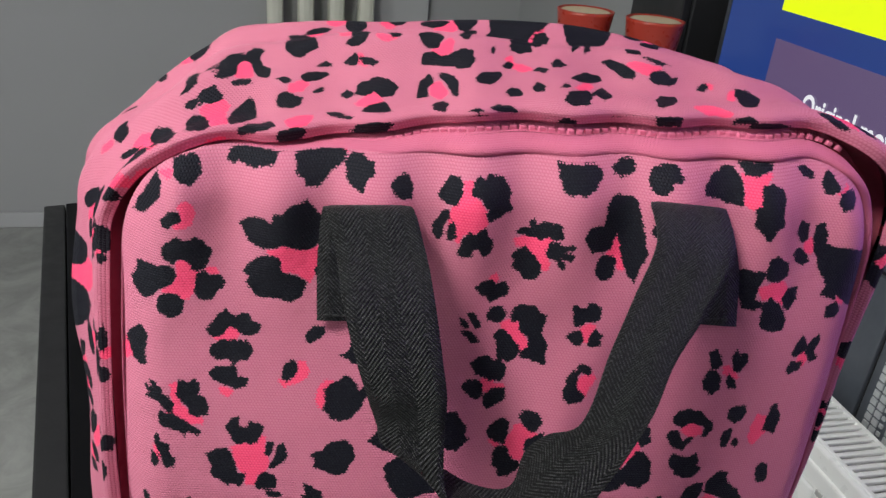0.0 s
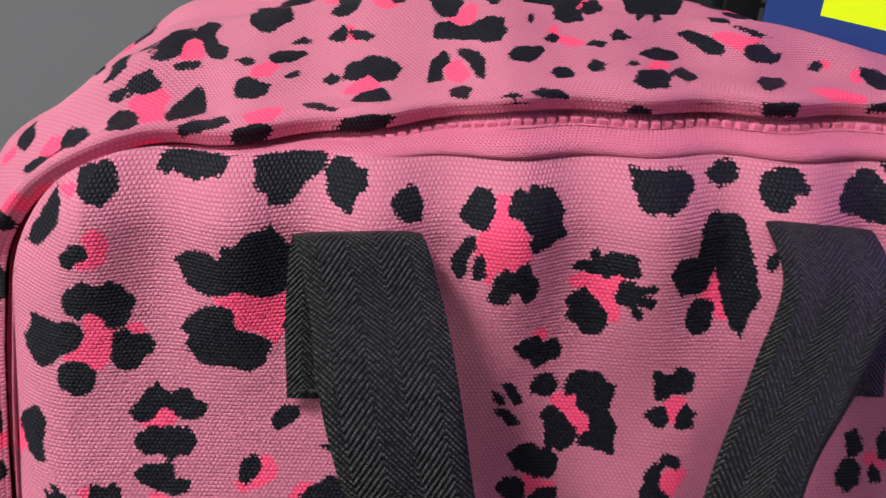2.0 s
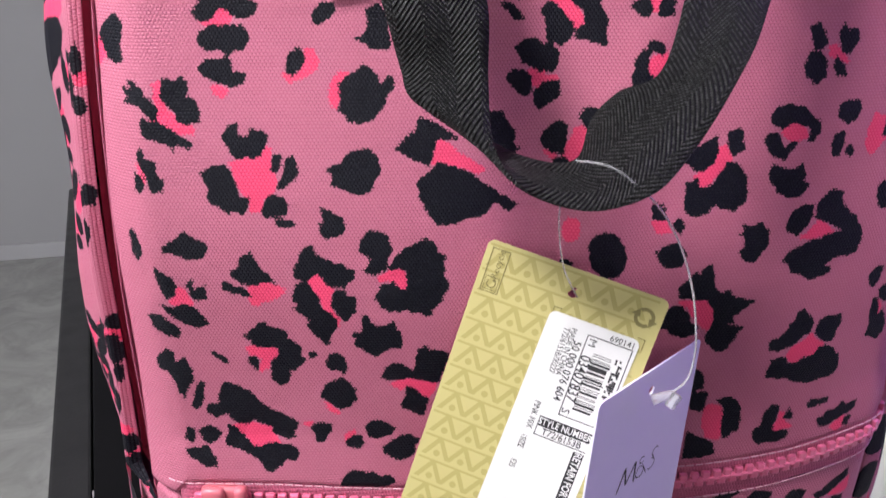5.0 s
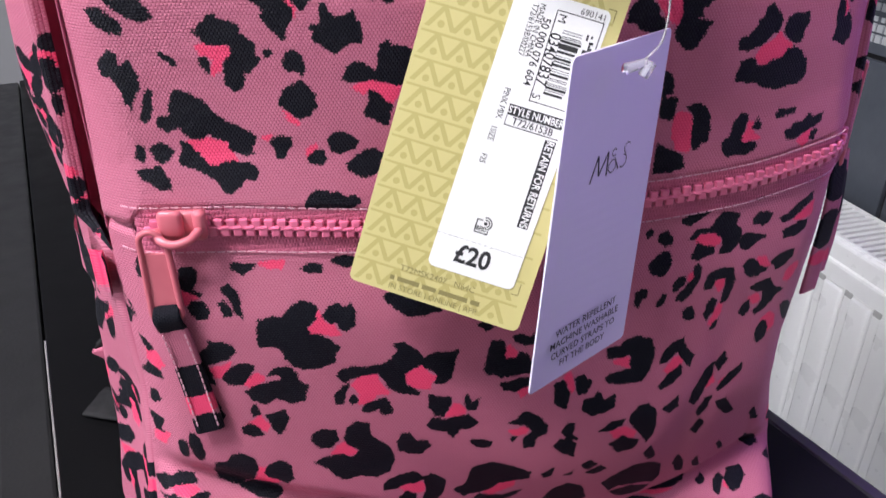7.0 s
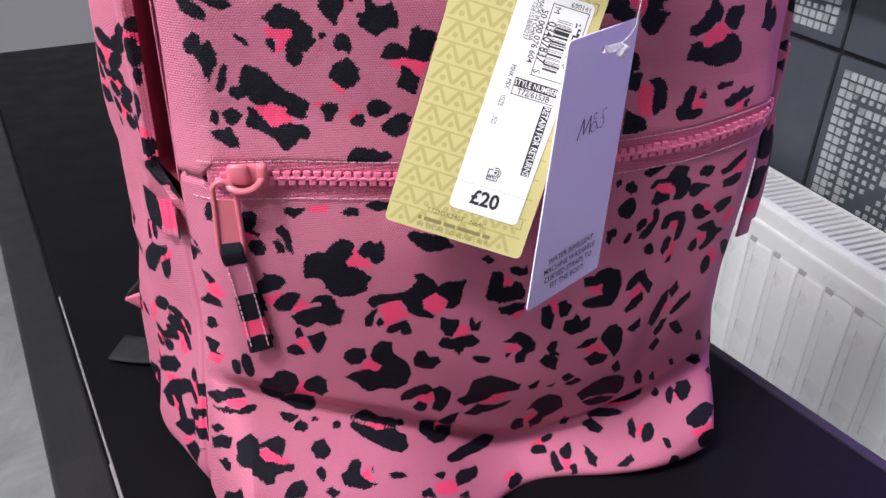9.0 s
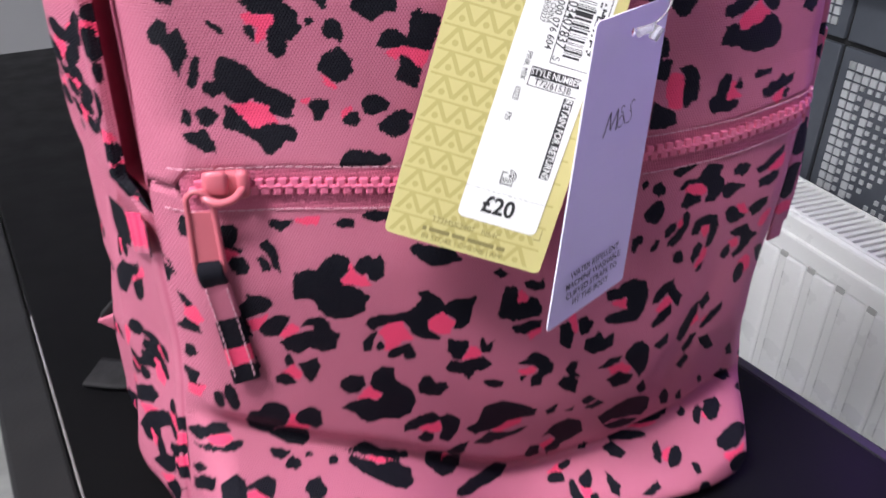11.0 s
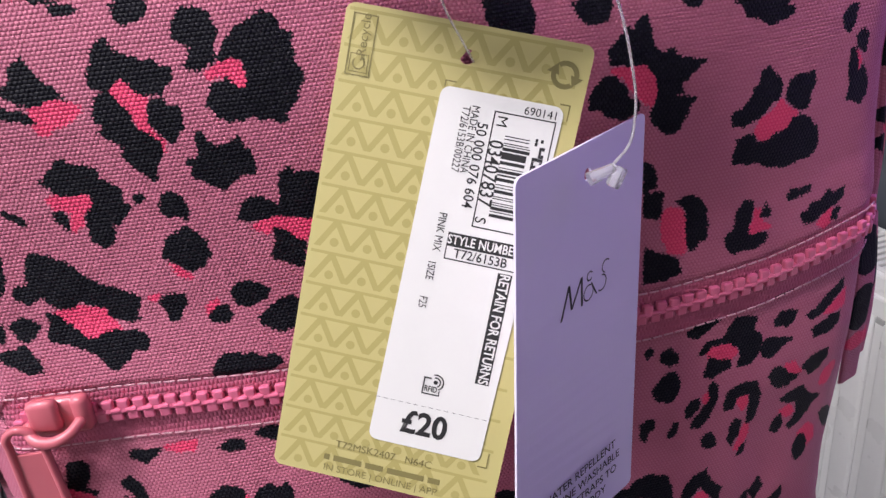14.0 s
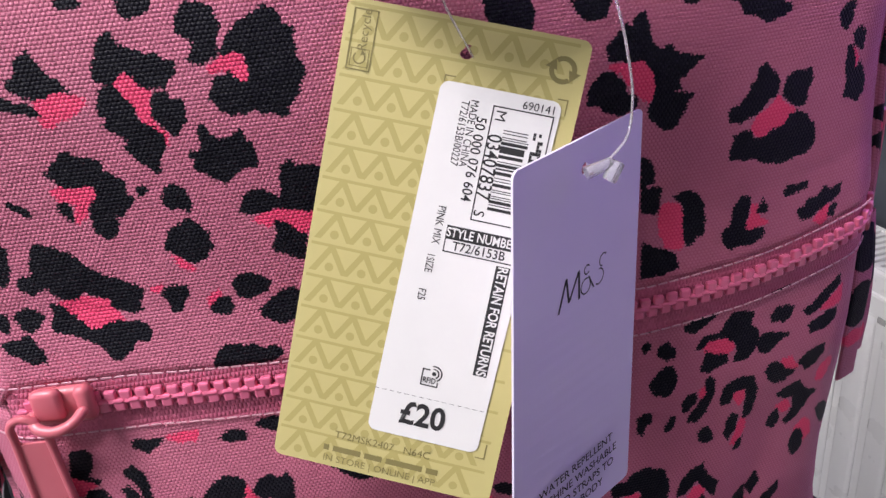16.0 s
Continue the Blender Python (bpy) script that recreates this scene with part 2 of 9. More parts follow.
def lathe(profile, sides=40):
    """A turned shape round z, from (radius, height) pairs."""
    bm = bmesh.new()
    rings = [[bm.verts.new((r * math.cos(a), r * math.sin(a), z)) for a in (2 * math.pi * k / sides for k in range(sides))] for r, z in profile]
    for a, b in zip(rings, rings[1:]):
        for k in range(sides):
            bm.faces.new((a[k], a[(k + 1) % sides], b[(k + 1) % sides], b[k])).smooth = True
    bm.faces.new(rings[0][::-1]), bm.faces.new(rings[-1])
    return bm


def spline(points, n):
    """n points along a smooth curve through points (rows of any width)."""
    p = np.array(points, float)
    k = np.concatenate([[0], np.cumsum(np.linalg.norm(np.diff(p[:, :3], axis=0), axis=1))])
    t = np.linspace(0, k[-1], n)
    slope = np.gradient(p, k, axis=0)
    i = np.clip(np.searchsorted(k, t, side="right") - 1, 0, len(k) - 2)
    h = (k[i + 1] - k[i])[:, None]
    s = ((t - k[i]) / (k[i + 1] - k[i]))[:, None]
    return ((2 * s**3 - 3 * s**2 + 1) * p[i] + (s**3 - 2 * s**2 + s) * h * slope[i] + (3 * s**2 - 2 * s**3) * p[i + 1] + (s**3 - s**2) * h * slope[i + 1])


def grid_mesh(name, P, cloth=None, fields=None, closed=False):
    """A smooth mesh over a grid of points; cloth: coordinates on the cloth; fields: values for the print."""
    ny, nx = P.shape[:2]
    i = np.arange(ny * nx).reshape(ny, nx)
    if closed:
        i = np.concatenate([i, i[:, :1]], axis=1)
    quads = np.stack([i[:-1, :-1], i[:-1, 1:], i[1:, 1:], i[1:, :-1]], -1).reshape(-1, 4)
    me = bpy.data.meshes.new(name)
    me.vertices.add(ny * nx)
    me.vertices.foreach_set("co", P.reshape(-1).astype(np.float32))
    me.loops.add(quads.size)
    me.loops.foreach_set("vertex_index", quads.reshape(-1).astype(np.int32))
    me.polygons.add(len(quads))
    me.polygons.foreach_set("loop_start", np.arange(0, quads.size, 4, dtype=np.int32))
    me.update(calc_edges=True)
    me.polygons.foreach_set("use_smooth", np.ones(len(quads), bool))
    if cloth is not None:
        layer = me.uv_layers.new(name="cloth")
        layer.data.foreach_set("uv", cloth.reshape(-1, 2)[quads.reshape(-1)].astype(np.float32).reshape(-1))
    for key, values in (fields or {}).items():
        me.attributes.new(key, "FLOAT", "POINT").data.foreach_set("value", values.reshape(-1).astype(np.float32))
    return me


def ribbon(name, rows, thick, n=90, across=9):
    """A woven band: rows of centre (3) and half-width vector (3); n steps along."""
    r = spline(rows, n)
    c, w = r[:, :3], r[:, 3:]
    along = np.gradient(c, axis=0)
    nrm = np.cross(along, w)
    nrm /= np.linalg.norm(nrm, axis=1)[:, None]
    s = np.concatenate([[0], np.cumsum(np.linalg.norm(np.diff(c, axis=0), axis=1))])
    half = np.linalg.norm(w, axis=1)
    k = np.linspace(-1, 1, across)
    loop = [(a, thick / 2 * (1 - 0.5 * abs(a) ** 8)) for a in k] + [(a, -thick / 2 * (1 - 0.5 * abs(a) ** 8)) for a in k[::-1]]
    P = np.stack([c + a * w + b * nrm for a, b in loop], axis=1)
    uv = np.stack([np.stack([s, a * half + 0.05], -1) for a, _ in loop], axis=1)
    return grid_mesh(name, P, uv, closed=True)


def lettering(name, body, size, m, material, parent, align="CENTER", squeeze=1.0, label="", bold=0.0):
    """Flat letters in the built-in font, as a mesh."""
    data = bpy.data.curves.new(name, "FONT")
    data.body, data.size, data.align_x, data.align_y, data.offset = body, size, align, "CENTER", bold
    data.resolution_u = 3
    temp = new("letters", data)
    me = bpy.data.meshes.new_from_object(temp.evaluated_get(bpy.context.evaluated_depsgraph_get()))
    bpy.data.objects.remove(temp)
    bpy.data.curves.remove(data)
    me.name = name
    me.transform(m @ Matrix.Diagonal((squeeze, 1, 1, 1)))
    return mesh_object(name, me, material, parent, label)

# ---- the shape of the backpack (its own axes: x across, y away from the viewer, z up) ----
TOP, CORNER, HALF, BACK = 0.402, 0.036, 0.136, 0.085


def smooth(v):
    v = np.clip(v, 0, 1)
    return v * v * (3 - 2 * v)


def soft_interp(v, xs, ys, width):
    """A curve through points with its corners rounded over a width."""
    return sum(np.interp(np.asarray(v) + width * k, xs, ys) for k in (-0.5, -0.3, -0.1, 0.1, 0.3, 0.5)) / 6


def zip_line(x):
    """The height of the pocket zip, which sags a little in the middle and rises to one side."""
    return np.interp(x, (-.13, -.09, -.05, .05, .085, .12, .14), (.1838, .1825, .1792, .1815, .1850, .1905, .1935))


def zip_gap(x):
    """Half the height of the pocket zip's opening, which closes beside its slider."""
    return 0.0002 + 0.0051 * np.clip((x + 0.1262) / 0.005, 0, 1)


def half_width(z):
    z = np.asarray(z, float)
    w = HALF + 0.010 * np.clip(1 - z / 0.11, 0, 1)
    w = w - 0.016 * np.clip(1 - z / 0.016, 0, 1) ** 2
    up = np.clip(z - (TOP - CORNER), 0, CORNER)
    return w - CORNER + np.sqrt(np.maximum(CORNER**2 - up**2, 0))


def front_y(x, z):
    """How far forward the front stands: fuller in the middle, leaning back towards the top."""
    y = soft_interp(z, (0, .02, .045, .085, .125, .18, .225, .265, .295, .325, .34, .385, .405),
                  (-.076, -.079, -.0775, -.0755, -.0725, -.0715, -.070, -.0685, -.062, -.054, -.0495, -.0385, -.033), 0.03)
    y = y + 0.22 * x * x + 1.35 * np.clip(x - 0.05, 0, None) ** 2
    y = y + 0.0021 * np.sin(31 * x + 19 * z + 1.0) * np.sin(26 * z - 13 * x + 0.4)
    y = y + 0.0028 * np.exp(-(((z - 0.385) / 0.028) ** 2)) * np.sin(x * 2 * np.pi / 0.034 + 0.8)
    y = y - 0.0036 * np.exp(-(((x - 0.02 - 0.35 * (z - 0.3)) / 0.012) ** 2) - ((z - 0.32) / 0.07) ** 2)
    y = y + 0.0026 * np.exp(-(((x + 0.005) / 0.012) ** 2) - ((z - 0.31) / 0.06) ** 2)
    y = y + 0.012 * np.clip(x / HALF, 0, 1.1) ** 2 * np.clip(1 - z / 0.09, 0, 1)
    edge = np.clip(1 - np.minimum(half_width(z) - np.abs(x), TOP - z) / 0.017, 0, 1)
    return y + 0.010 * edge**2


def pocket_y(x, z):
    """The front pocket stands a little proud, and its base rolls outwards under a slanting fold."""
    edge = np.clip(np.minimum(half_width(z) - np.abs(x), 1) / 0.02, 0, 1)
    y = front_y(x, z) - 0.005 * edge * (0.25 + 0.75 * smooth((zip_line(x) - 0.004 - z) / 0.035))
    fold = soft_interp(x, (-.146, -.10, -.05, -.02, 0, .03, .07, .13), (.086, .066, .048, .028, .014, .012, .021, .043), 0.03)
    bold = smooth(-x / 0.09)
    below = np.clip((fold - z) / (0.020 + 0.024 * bold), 0, 1)
    y = y - (0.024 + 0.017 * bold) * edge * below * (2 - below) + 0.0075 * np.exp(-(((z - fold - 0.002) / 0.0070) ** 2)) * edge
    above = np.where(z > fold, 0.040, 0.026)
    y = y + (0.003 + 0.011 * smooth((x + 0.05) / 0.08) * (1 - 0.5 * smooth((x - 0.07) / 0.06))) * np.exp(-(((z - fold - 0.004) / above) ** 2)) * edge
    y = y + 0.009 * np.clip(1 - z / 0.010, 0, 1) ** 2
    y = y + 0.0022 * np.sin(44 * x + 30 * z) * np.clip(1 - z / 0.12, 0, 1) * edge
    y = y + 0.0022 * edge * np.exp(-(((x - 0.088 - 0.25 * (z - 0.1)) / 0.010) ** 2)) * np.clip(1 - abs(z - 0.08) / 0.08, 0, 1)
    return y


def lean(P, slack=1.0):
    """The front is a little wider towards the top on one side and pulled in above the base; its far corner sags."""
    x, z = P[..., 0].copy(), P[..., 2].copy()
    P[..., 2] -= slack * 0.0135 * np.clip((-x - 0.012) / 0.078, 0, 1) * smooth((z - 0.335) / 0.06)
    P[..., 0] += slack * 0.009 * np.clip(x / HALF, 0, 1.1) ** 3 * smooth((z - 0.30) / 0.09)
    P[..., 0] -= 0.008 * np.clip(P[..., 0], 0, None) / HALF * np.exp(-(((P[..., 2] - 0.085) / 0.042) ** 2))
    P[..., 0] += np.clip(P[..., 0], 0, None) / HALF * np.clip(0.11 * (P[..., 2] - 0.25), -0.001, 0.0125)
    return P


def rim(n):
    """The outline of the front, from the base up the left side, over the top and down: x, z, outward x, outward z, length."""
    side = np.linspace(0.0, TOP - CORNER, 120)
    arc = np.linspace(0, np.pi / 2, 40)
    x = np.concatenate([-half_width(side), -(HALF - CORNER) - CORNER * np.cos(arc[1:]), [HALF - CORNER], (HALF - CORNER) + CORNER * np.sin(arc[1:]), half_width(side[::-1][1:])])
    z = np.concatenate([side, TOP - CORNER + CORNER * np.sin(arc[1:]), [TOP], TOP - CORNER + CORNER * np.cos(arc[1:]), side[::-1][1:]])
    s = np.concatenate([[0], np.cumsum(np.hypot(np.diff(x), np.diff(z)))])
    t = np.linspace(0, s[-1], n)
    x, z = np.interp(t, s, x), np.interp(t, s, z)
    k = np.ones(9) / 9
    dx, dz = (np.convolve(np.pad(np.gradient(q), 4, mode="edge"), k, "valid") for q in (x, z))
    ln = np.hypot(dx, dz)
    return x, z, -dz / ln, dx / ln, t


def front_grid():
    k = np.linspace(0, 1, 330)[:, None]
    u = np.linspace(-1, 1, 420)[None, :]
    low = zip_line(u * HALF) + zip_gap(u * HALF)
    Z = low + (TOP - low) * k
    X = u * half_width(Z)
    up = Z - low
    y = front_y(X, Z) - 0.0025 * np.clip(1 - up / 0.02, 0, 1) + 0.003 * np.clip(1 - up / 0.004, 0, 1) ** 2
    return lean(np.stack([X, y, Z], -1), 0.2), np.stack([X, Z], -1)


def pocket_grid():
    k = np.linspace(0, 1, 280)[:, None]
    u = np.linspace(-1, 1, 420)[None, :]
    high = zip_line(u * HALF) - zip_gap(u * HALF)
    Z = high * k
    X = u * half_width(Z)
    roll = 0.004 * np.clip(1 - (high - Z) / 0.004, 0, 1) ** 2
    P = lean(np.stack([X, pocket_y(X, Z) + roll, Z], -1))
    step = np.hypot(np.diff(P[..., 1], axis=0), np.diff(P[..., 2], axis=0))
    down = np.concatenate([np.cumsum(step[::-1], axis=0)[::-1], 0 * high])
    return P, np.stack([X, high - down], -1)


def gusset_point(q, x, z, nx, nz):
    """A point of the side wall: q runs from 0 at its front lip to 1 at the back."""
    open_zip = np.clip((z - 0.168) / 0.012, 0, 1)
    y0 = front_y(x, z) - 0.0004 + open_zip * (0.0024 + 0.0105 * (1 - 0.55 * (2 * nx * nz) ** 2))
    e = np.interp(q, (0, .035, .07, .12, .35, .65, .9, 1), (.0075, .0112, .0128, .0140, .0205, .0265, .0255, .018))
    d = np.interp(q, (0, .035, .07, .12), (.0015, 0, .0012, .0075))
    soft_end = open_zip if q < 0.12 else np.clip((z - 0.10) / 0.12, 0, 1)
    wide = 1 + np.where(x < 0, 0.12 if q < 0.12 else 0.12 + 0.45 * min(1, (q - 0.12) / 0.15), 0.2) * nx**2 * soft_end
    full = (np.interp(z, (0.12, 0.17, 0.25, 0.36), (2.0, 1.2, 1.2, 0.3)) + np.where(x < 0, 0.45, 0) * smooth((z - 0.27) / 0.06)) * nx**2 + 0.35 * nz**2 - 1.1 * (2 * nx * nz) ** 2
    full = full * np.where(x > 0, 1 - 0.85 * np.exp(-(((z - 0.075) / 0.05) ** 2)), 1.0)
    e = 0.014 * wide + (e - 0.014) * full if q > 0.12 else e * wide
    back = BACK - 0.015 * np.clip(z / TOP, 0, 1)
    y = y0 + d * open_zip + 0.0075 * (1 - open_zip) * q / 0.12 if q < 0.12 else y0 + 0.0075 + (back - y0 - 0.0075) * (q - 0.12) / 0.88
    e = e * open_zip + (1 - open_zip) * (0.0014 * q / 0.12 - 0.0006) if q < 0.12 else e - (0.9 * 0.014) * (1 - open_zip) * (1 - q) ** 2
    s = np.sin(21 * z + 9 * x + 4 * q) * np.sin(17 * q + 12 * x + 3)
    e = e + (0.0028 * s + 0.0016 * np.sin(60 * (z + x) + 9 * q)) * np.clip(q * 3, 0, 1) * np.clip((1.05 - q) * 4, 0, 1)
    e = e - 0.006 * np.clip(1 - z / 0.02, 0, 1)
    far = smooth((q - 0.12) / 0.45)
    P = lean(np.stack([x + nx * e, y, np.maximum(z + nz * e, 0.001)], -1), 1 - 0.75 * far)
    high = smooth((z - 0.33) / 0.06) * far
    P[..., 2] += high * (0.011 * np.clip(1 - (x / 0.135) ** 2, 0, 1) - 0.010 * smooth((x - 0.055) / 0.07))
    return P


def gusset_grid():
    x, z, nx, nz, s = rim(760)
    q = np.concatenate([np.linspace(0, 0.12, 12), np.linspace(0.12, 1, 80)[1:]])
    P = np.stack([gusset_point(float(k), x, z, nx, nz) for k in q], 0)
    depth = np.interp(q, (0, .12, 1), (0, 0.010, 0.125))
    return P, np.stack([s[None, :] + 0 * depth[:, None], depth[:, None] + 0 * s[None, :]], -1)


def zip_channel(rows, flat_top=False):
    """Rings between the front and the side wall: rows of (outward, back); flat_top: far rows fold in along the sides."""
    x, z, nx, nz, s = rim(760)
    g = np.clip((z - 0.168) / 0.012, 0, 1)
    wide = 1 + np.where(x < 0, 0.12, 0.2) * nx**2 * g
    y0 = front_y(x, z)
    out = []
    for e, d in rows:
        deep = d * (0.4 + 0.6 * g) + 0.010 * g * nx**2 * max(0.0, d - 0.010) / 0.009
        thin = (1 - 0.7 * nx**2 if e < 0.0045 or flat_top else 1) * (0.1 + 0.9 * g)
        out.append(np.stack([x + nx * (e * wide * thin - 0.004 * (1 - g)), y0 + 0.003 * (1 - g) + deep + 0.0008 * np.sin(s * 70), z + nz * e * wide * thin], -1))
    d = np.linspace(0, 0.03, len(rows))
    share = np.linspace(0.2, 1, len(rows))[:, None] if flat_top else 1.0
    return lean(np.stack(out, 0), share), np.stack([s[None, :] + 0 * d[:, None], d[:, None] + 0 * s[None, :]], -1)


# ---- the room ----
def structure(name, bm, material, m=ROOM, label=""):
    ob = part(name, bm, material, None, label)
    ob.matrix_world = m
    return tagged(ob, kind="structure")


WALL_X, WALL_Y, LEFT_X, NEAR_Y = 0.87, 2.717, -2.6, -2.2
structure("floor", boxes(((LEFT_X - 0.2, NEAR_Y - 0.2, FLOOR_Z - 0.1), (WALL_X + 0.2, WALL_Y + 0.2, FLOOR_Z))), FLOOR_MAT, label="light grey veined vinyl floor")
structure("ceiling", boxes(((LEFT_X - 0.2, NEAR_Y - 0.2, CEIL_Z), (WALL_X + 0.2, WALL_Y + 0.2, CEIL_Z + 0.1))), CEILING_PAINT, label="plain white painted ceiling")
structure("wall_north", boxes(((LEFT_X - 0.2, WALL_Y, FLOOR_Z), (WALL_X + 0.2, WALL_Y + 0.15, CEIL_Z))), WALL_GREY, label="plain mid grey painted wall")
structure("wall_east", boxes(((WALL_X, NEAR_Y, FLOOR_Z), (WALL_X + 0.15, WALL_Y, CEIL_Z))), WALL_GREY, label="grey painted wall behind the tiles")
structure("wall_south", boxes(((LEFT_X - 0.2, NEAR_Y - 0.15, FLOOR_Z), (WALL_X + 0.2, NEAR_Y, CEIL_Z))), WALL_PALE, label="pale grey painted wall")
# the west wall has a window opening for the daylight
wy0, wy1, wz0, wz1 = -0.80, 0.10, 1.10, 2.10
structure("wall_west", boxes(((LEFT_X - 0.15, NEAR_Y, FLOOR_Z), (LEFT_X, wy0, CEIL_Z)), ((LEFT_X - 0.15, wy1, FLOOR_Z), (LEFT_X, WALL_Y, CEIL_Z)),
                             ((LEFT_X - 0.15, wy0, FLOOR_Z), (LEFT_X, wy1, wz0)), ((LEFT_X - 0.15, wy0, wz1), (LEFT_X, wy1, CEIL_Z))), WALL_PALE, label="pale grey wall with a window opening")
structure("baseboard", boxes(((LEFT_X, WALL_Y - 0.014, FLOOR_Z), (WALL_X, WALL_Y - 0.001, FLOOR_Z + 0.055)), bevel=0.003), WALL_PALE, label="low pale grey skirting board")
# A pilaster is added for the lighter stretch of this wall.
structure("trim", boxes(((0.335, WALL_Y - 0.03, FLOOR_Z + 0.06), (0.535, WALL_Y - 0.001, 1.9)), bevel=0.004), WALL_PALE, label="pale grey boxed-in pipe casing on the wall")

# a cream column radiator on the far wall
column = thing("column_radiator", ROOM @ pose(-0.02, WALL_Y - 0.075, FLOOR_Z + 0.12), "cream column radiator on the grey far wall", "radiator")
for i in range(4):
    bm = bmesh.new()
    box(bm, (0.012 + 0.098 * i, -0.045, 0.0), (0.012 + 0.098 * i + 0.052, 0.045, 0.92), 0.018)
    part("column", bm, CREAM_GLOSS, column)
for z in (0.05, 0.83):
    part("header_pipe", boxes(((0.0, -0.02, z), (0.37, 0.02, z + 0.045)), bevel=0.012), CREAM_GLOSS, column)
for k in (0.05, 0.31):
    part("bracket", boxes(((k, 0.02, 0.4), (k + 0.025, 0.074, 0.43))), CREAM_GLOSS, column)

# tiled panel on the screen wall: plain slate tiles and inlaid ones in turn, proud of black grout
tile_panel = thing("tiled_panel", ROOM @ pose(WALL_X, 0.797, 0.592), "slate and patterned wall tiles with black grout", "tiles", kind="structure")
part("grout", boxes(((-0.010, -1.5, -0.767), (-0.001, 0.6, 0.6))), GROUT, tile_panel)
SIDE = 0.30
plain_tile = bpy.data.meshes.new("tile")
bm = boxes(((-0.018, 0.004, 0.004), (-0.010, SIDE - 0.004, SIDE - 0.004)), bevel=0.0015)
bm.to_mesh(plain_tile)
bm.free()
plain_tile.materials.append(TILE_DARK)
inlay = bpy.data.meshes.new("inlay")
bm = bmesh.new()
rng = random.Random(5)
ring = 0.020
while ring < 0.145:
    count, w = max(2, round((SIDE - 2 * ring) / 0.0145)), 0.0115
    step = (SIDE - 2 * ring - w) / count
    kind = rng.choice((0, 1))
    for side in range(4):
        for k in range(count):
            a = ring + step * k
            lo, hi = (a, ring), (a + (w * 0.55 if kind == 0 else step - 0.0035), ring + (w * 0.55 if kind == 0 else 0.0105))
            if side in (1, 3):
                lo, hi = lo[::-1], hi[::-1]
            if side in (2, 3):
                lo, hi = tuple(SIDE - q for q in hi), tuple(SIDE - q for q in lo)
            box(bm, (-0.0205, *lo), (-0.017, *hi))
    ring += 0.0140
bm.to_mesh(inlay)
bm.free()
inlay.materials.append(TILE_PALE)
for i in range(-5, 2):
    for j in range(-2, 2):
        tile = new("tile", plain_tile)
        tile.parent, tile.location = tile_panel, (0, i * SIDE, j * SIDE)
        if (i + j) % 2 == 0:
            face = new("inlay", inlay)
            face.parent = tile
            tagged(face, "raised pale geometric dash pattern")

# a white panel radiator under the tiles
RAD_X, RAD_TOP = 0.707, 0.405
panel_radiator = thing("panel_radiator", ROOM @ pose(RAD_X, 0, FLOOR_Z + 0.10), "white steel panel radiator with a slotted top grille", "radiator")
h = RAD_TOP - FLOOR_Z - 0.10
y0, y1 = -0.55, 0.98
bm = boxes(((0.0, y0, 0.0), (0.012, y1, h - 0.028)), ((0.004, y0, h - 0.032), (0.014, y1, h - 0.002)), bevel=0.004)
y = y0 + 0.03
part("front_panel", bm, WHITE_GLOSS, panel_radiator)
flute = bpy.data.meshes.new("flute")
bm = boxes(((-0.006, 0.006, 0.03), (0.004, 0.042, h - 0.055)), bevel=0.0055)
bm.to_mesh(flute)
bm.free()
for poly in flute.polygons:
    poly.use_smooth = True
flute.materials.append(WHITE_GLOSS)
while y < y1 - 0.03:
    f = new("flute", flute)
    f.parent, f.location = panel_radiator, (0, y, 0)
    y += 0.0497
y = y0 + 0.03
while y < y1 - 0.06:
    # Each slot is a small grey block set on the panel.
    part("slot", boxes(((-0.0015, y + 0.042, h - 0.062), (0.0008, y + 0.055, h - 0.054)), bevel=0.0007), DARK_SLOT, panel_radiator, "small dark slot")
    y += 0.0497
part("back_panel", boxes(((0.088, y0, 0.0), (0.100, y1, h - 0.004)), bevel=0.004), WHITE_GLOSS, panel_radiator)
part("side_cover", boxes(((0.002, y0 - 0.004, 0.01), (0.1, y0 + 0.001, h)), bevel=0.002), WHITE_GLOSS, panel_radiator)
part("side_cover", boxes(((0.002, y1 - 0.001, 0.01), (0.1, y1 + 0.004, h)), bevel=0.002), WHITE_GLOSS, panel_radiator)
part("grille_frame", boxes(((0.010, y0, h - 0.006), (0.018, y1, h)), ((0.092, y0, h - 0.006), (0.100, y1, h)), bevel=0.002), WHITE_GLOSS, panel_radiator)
slat = bpy.data.meshes.new("grille_slat")
bm = boxes(((0.016, -0.0035, -0.005), (0.094, 0.0035, 0.0)), bevel=0.001)
bm.to_mesh(slat)
bm.free()
slat.materials.append(WHITE_GLOSS)
y = y0 + 0.008
while y < y1:
    s = new("grille_slat", slat)
    s.parent, s.location = panel_radiator, (0, y, h)
    y += 0.0125
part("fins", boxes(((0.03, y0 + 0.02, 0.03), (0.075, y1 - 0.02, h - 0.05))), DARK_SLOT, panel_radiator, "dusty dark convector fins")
part("bracket", boxes(((0.1, 0.0, 0.1), (0.163, 0.04, h - 0.08))), WHITE_GLOSS, panel_radiator)
for k in (y0 + 0.05, y1 - 0.05):
    part("supply_pipe", tube([(0.05, k, -0.1), (0.05, k, 0.02)], 0.009), WHITE_GLOSS, panel_radiator)

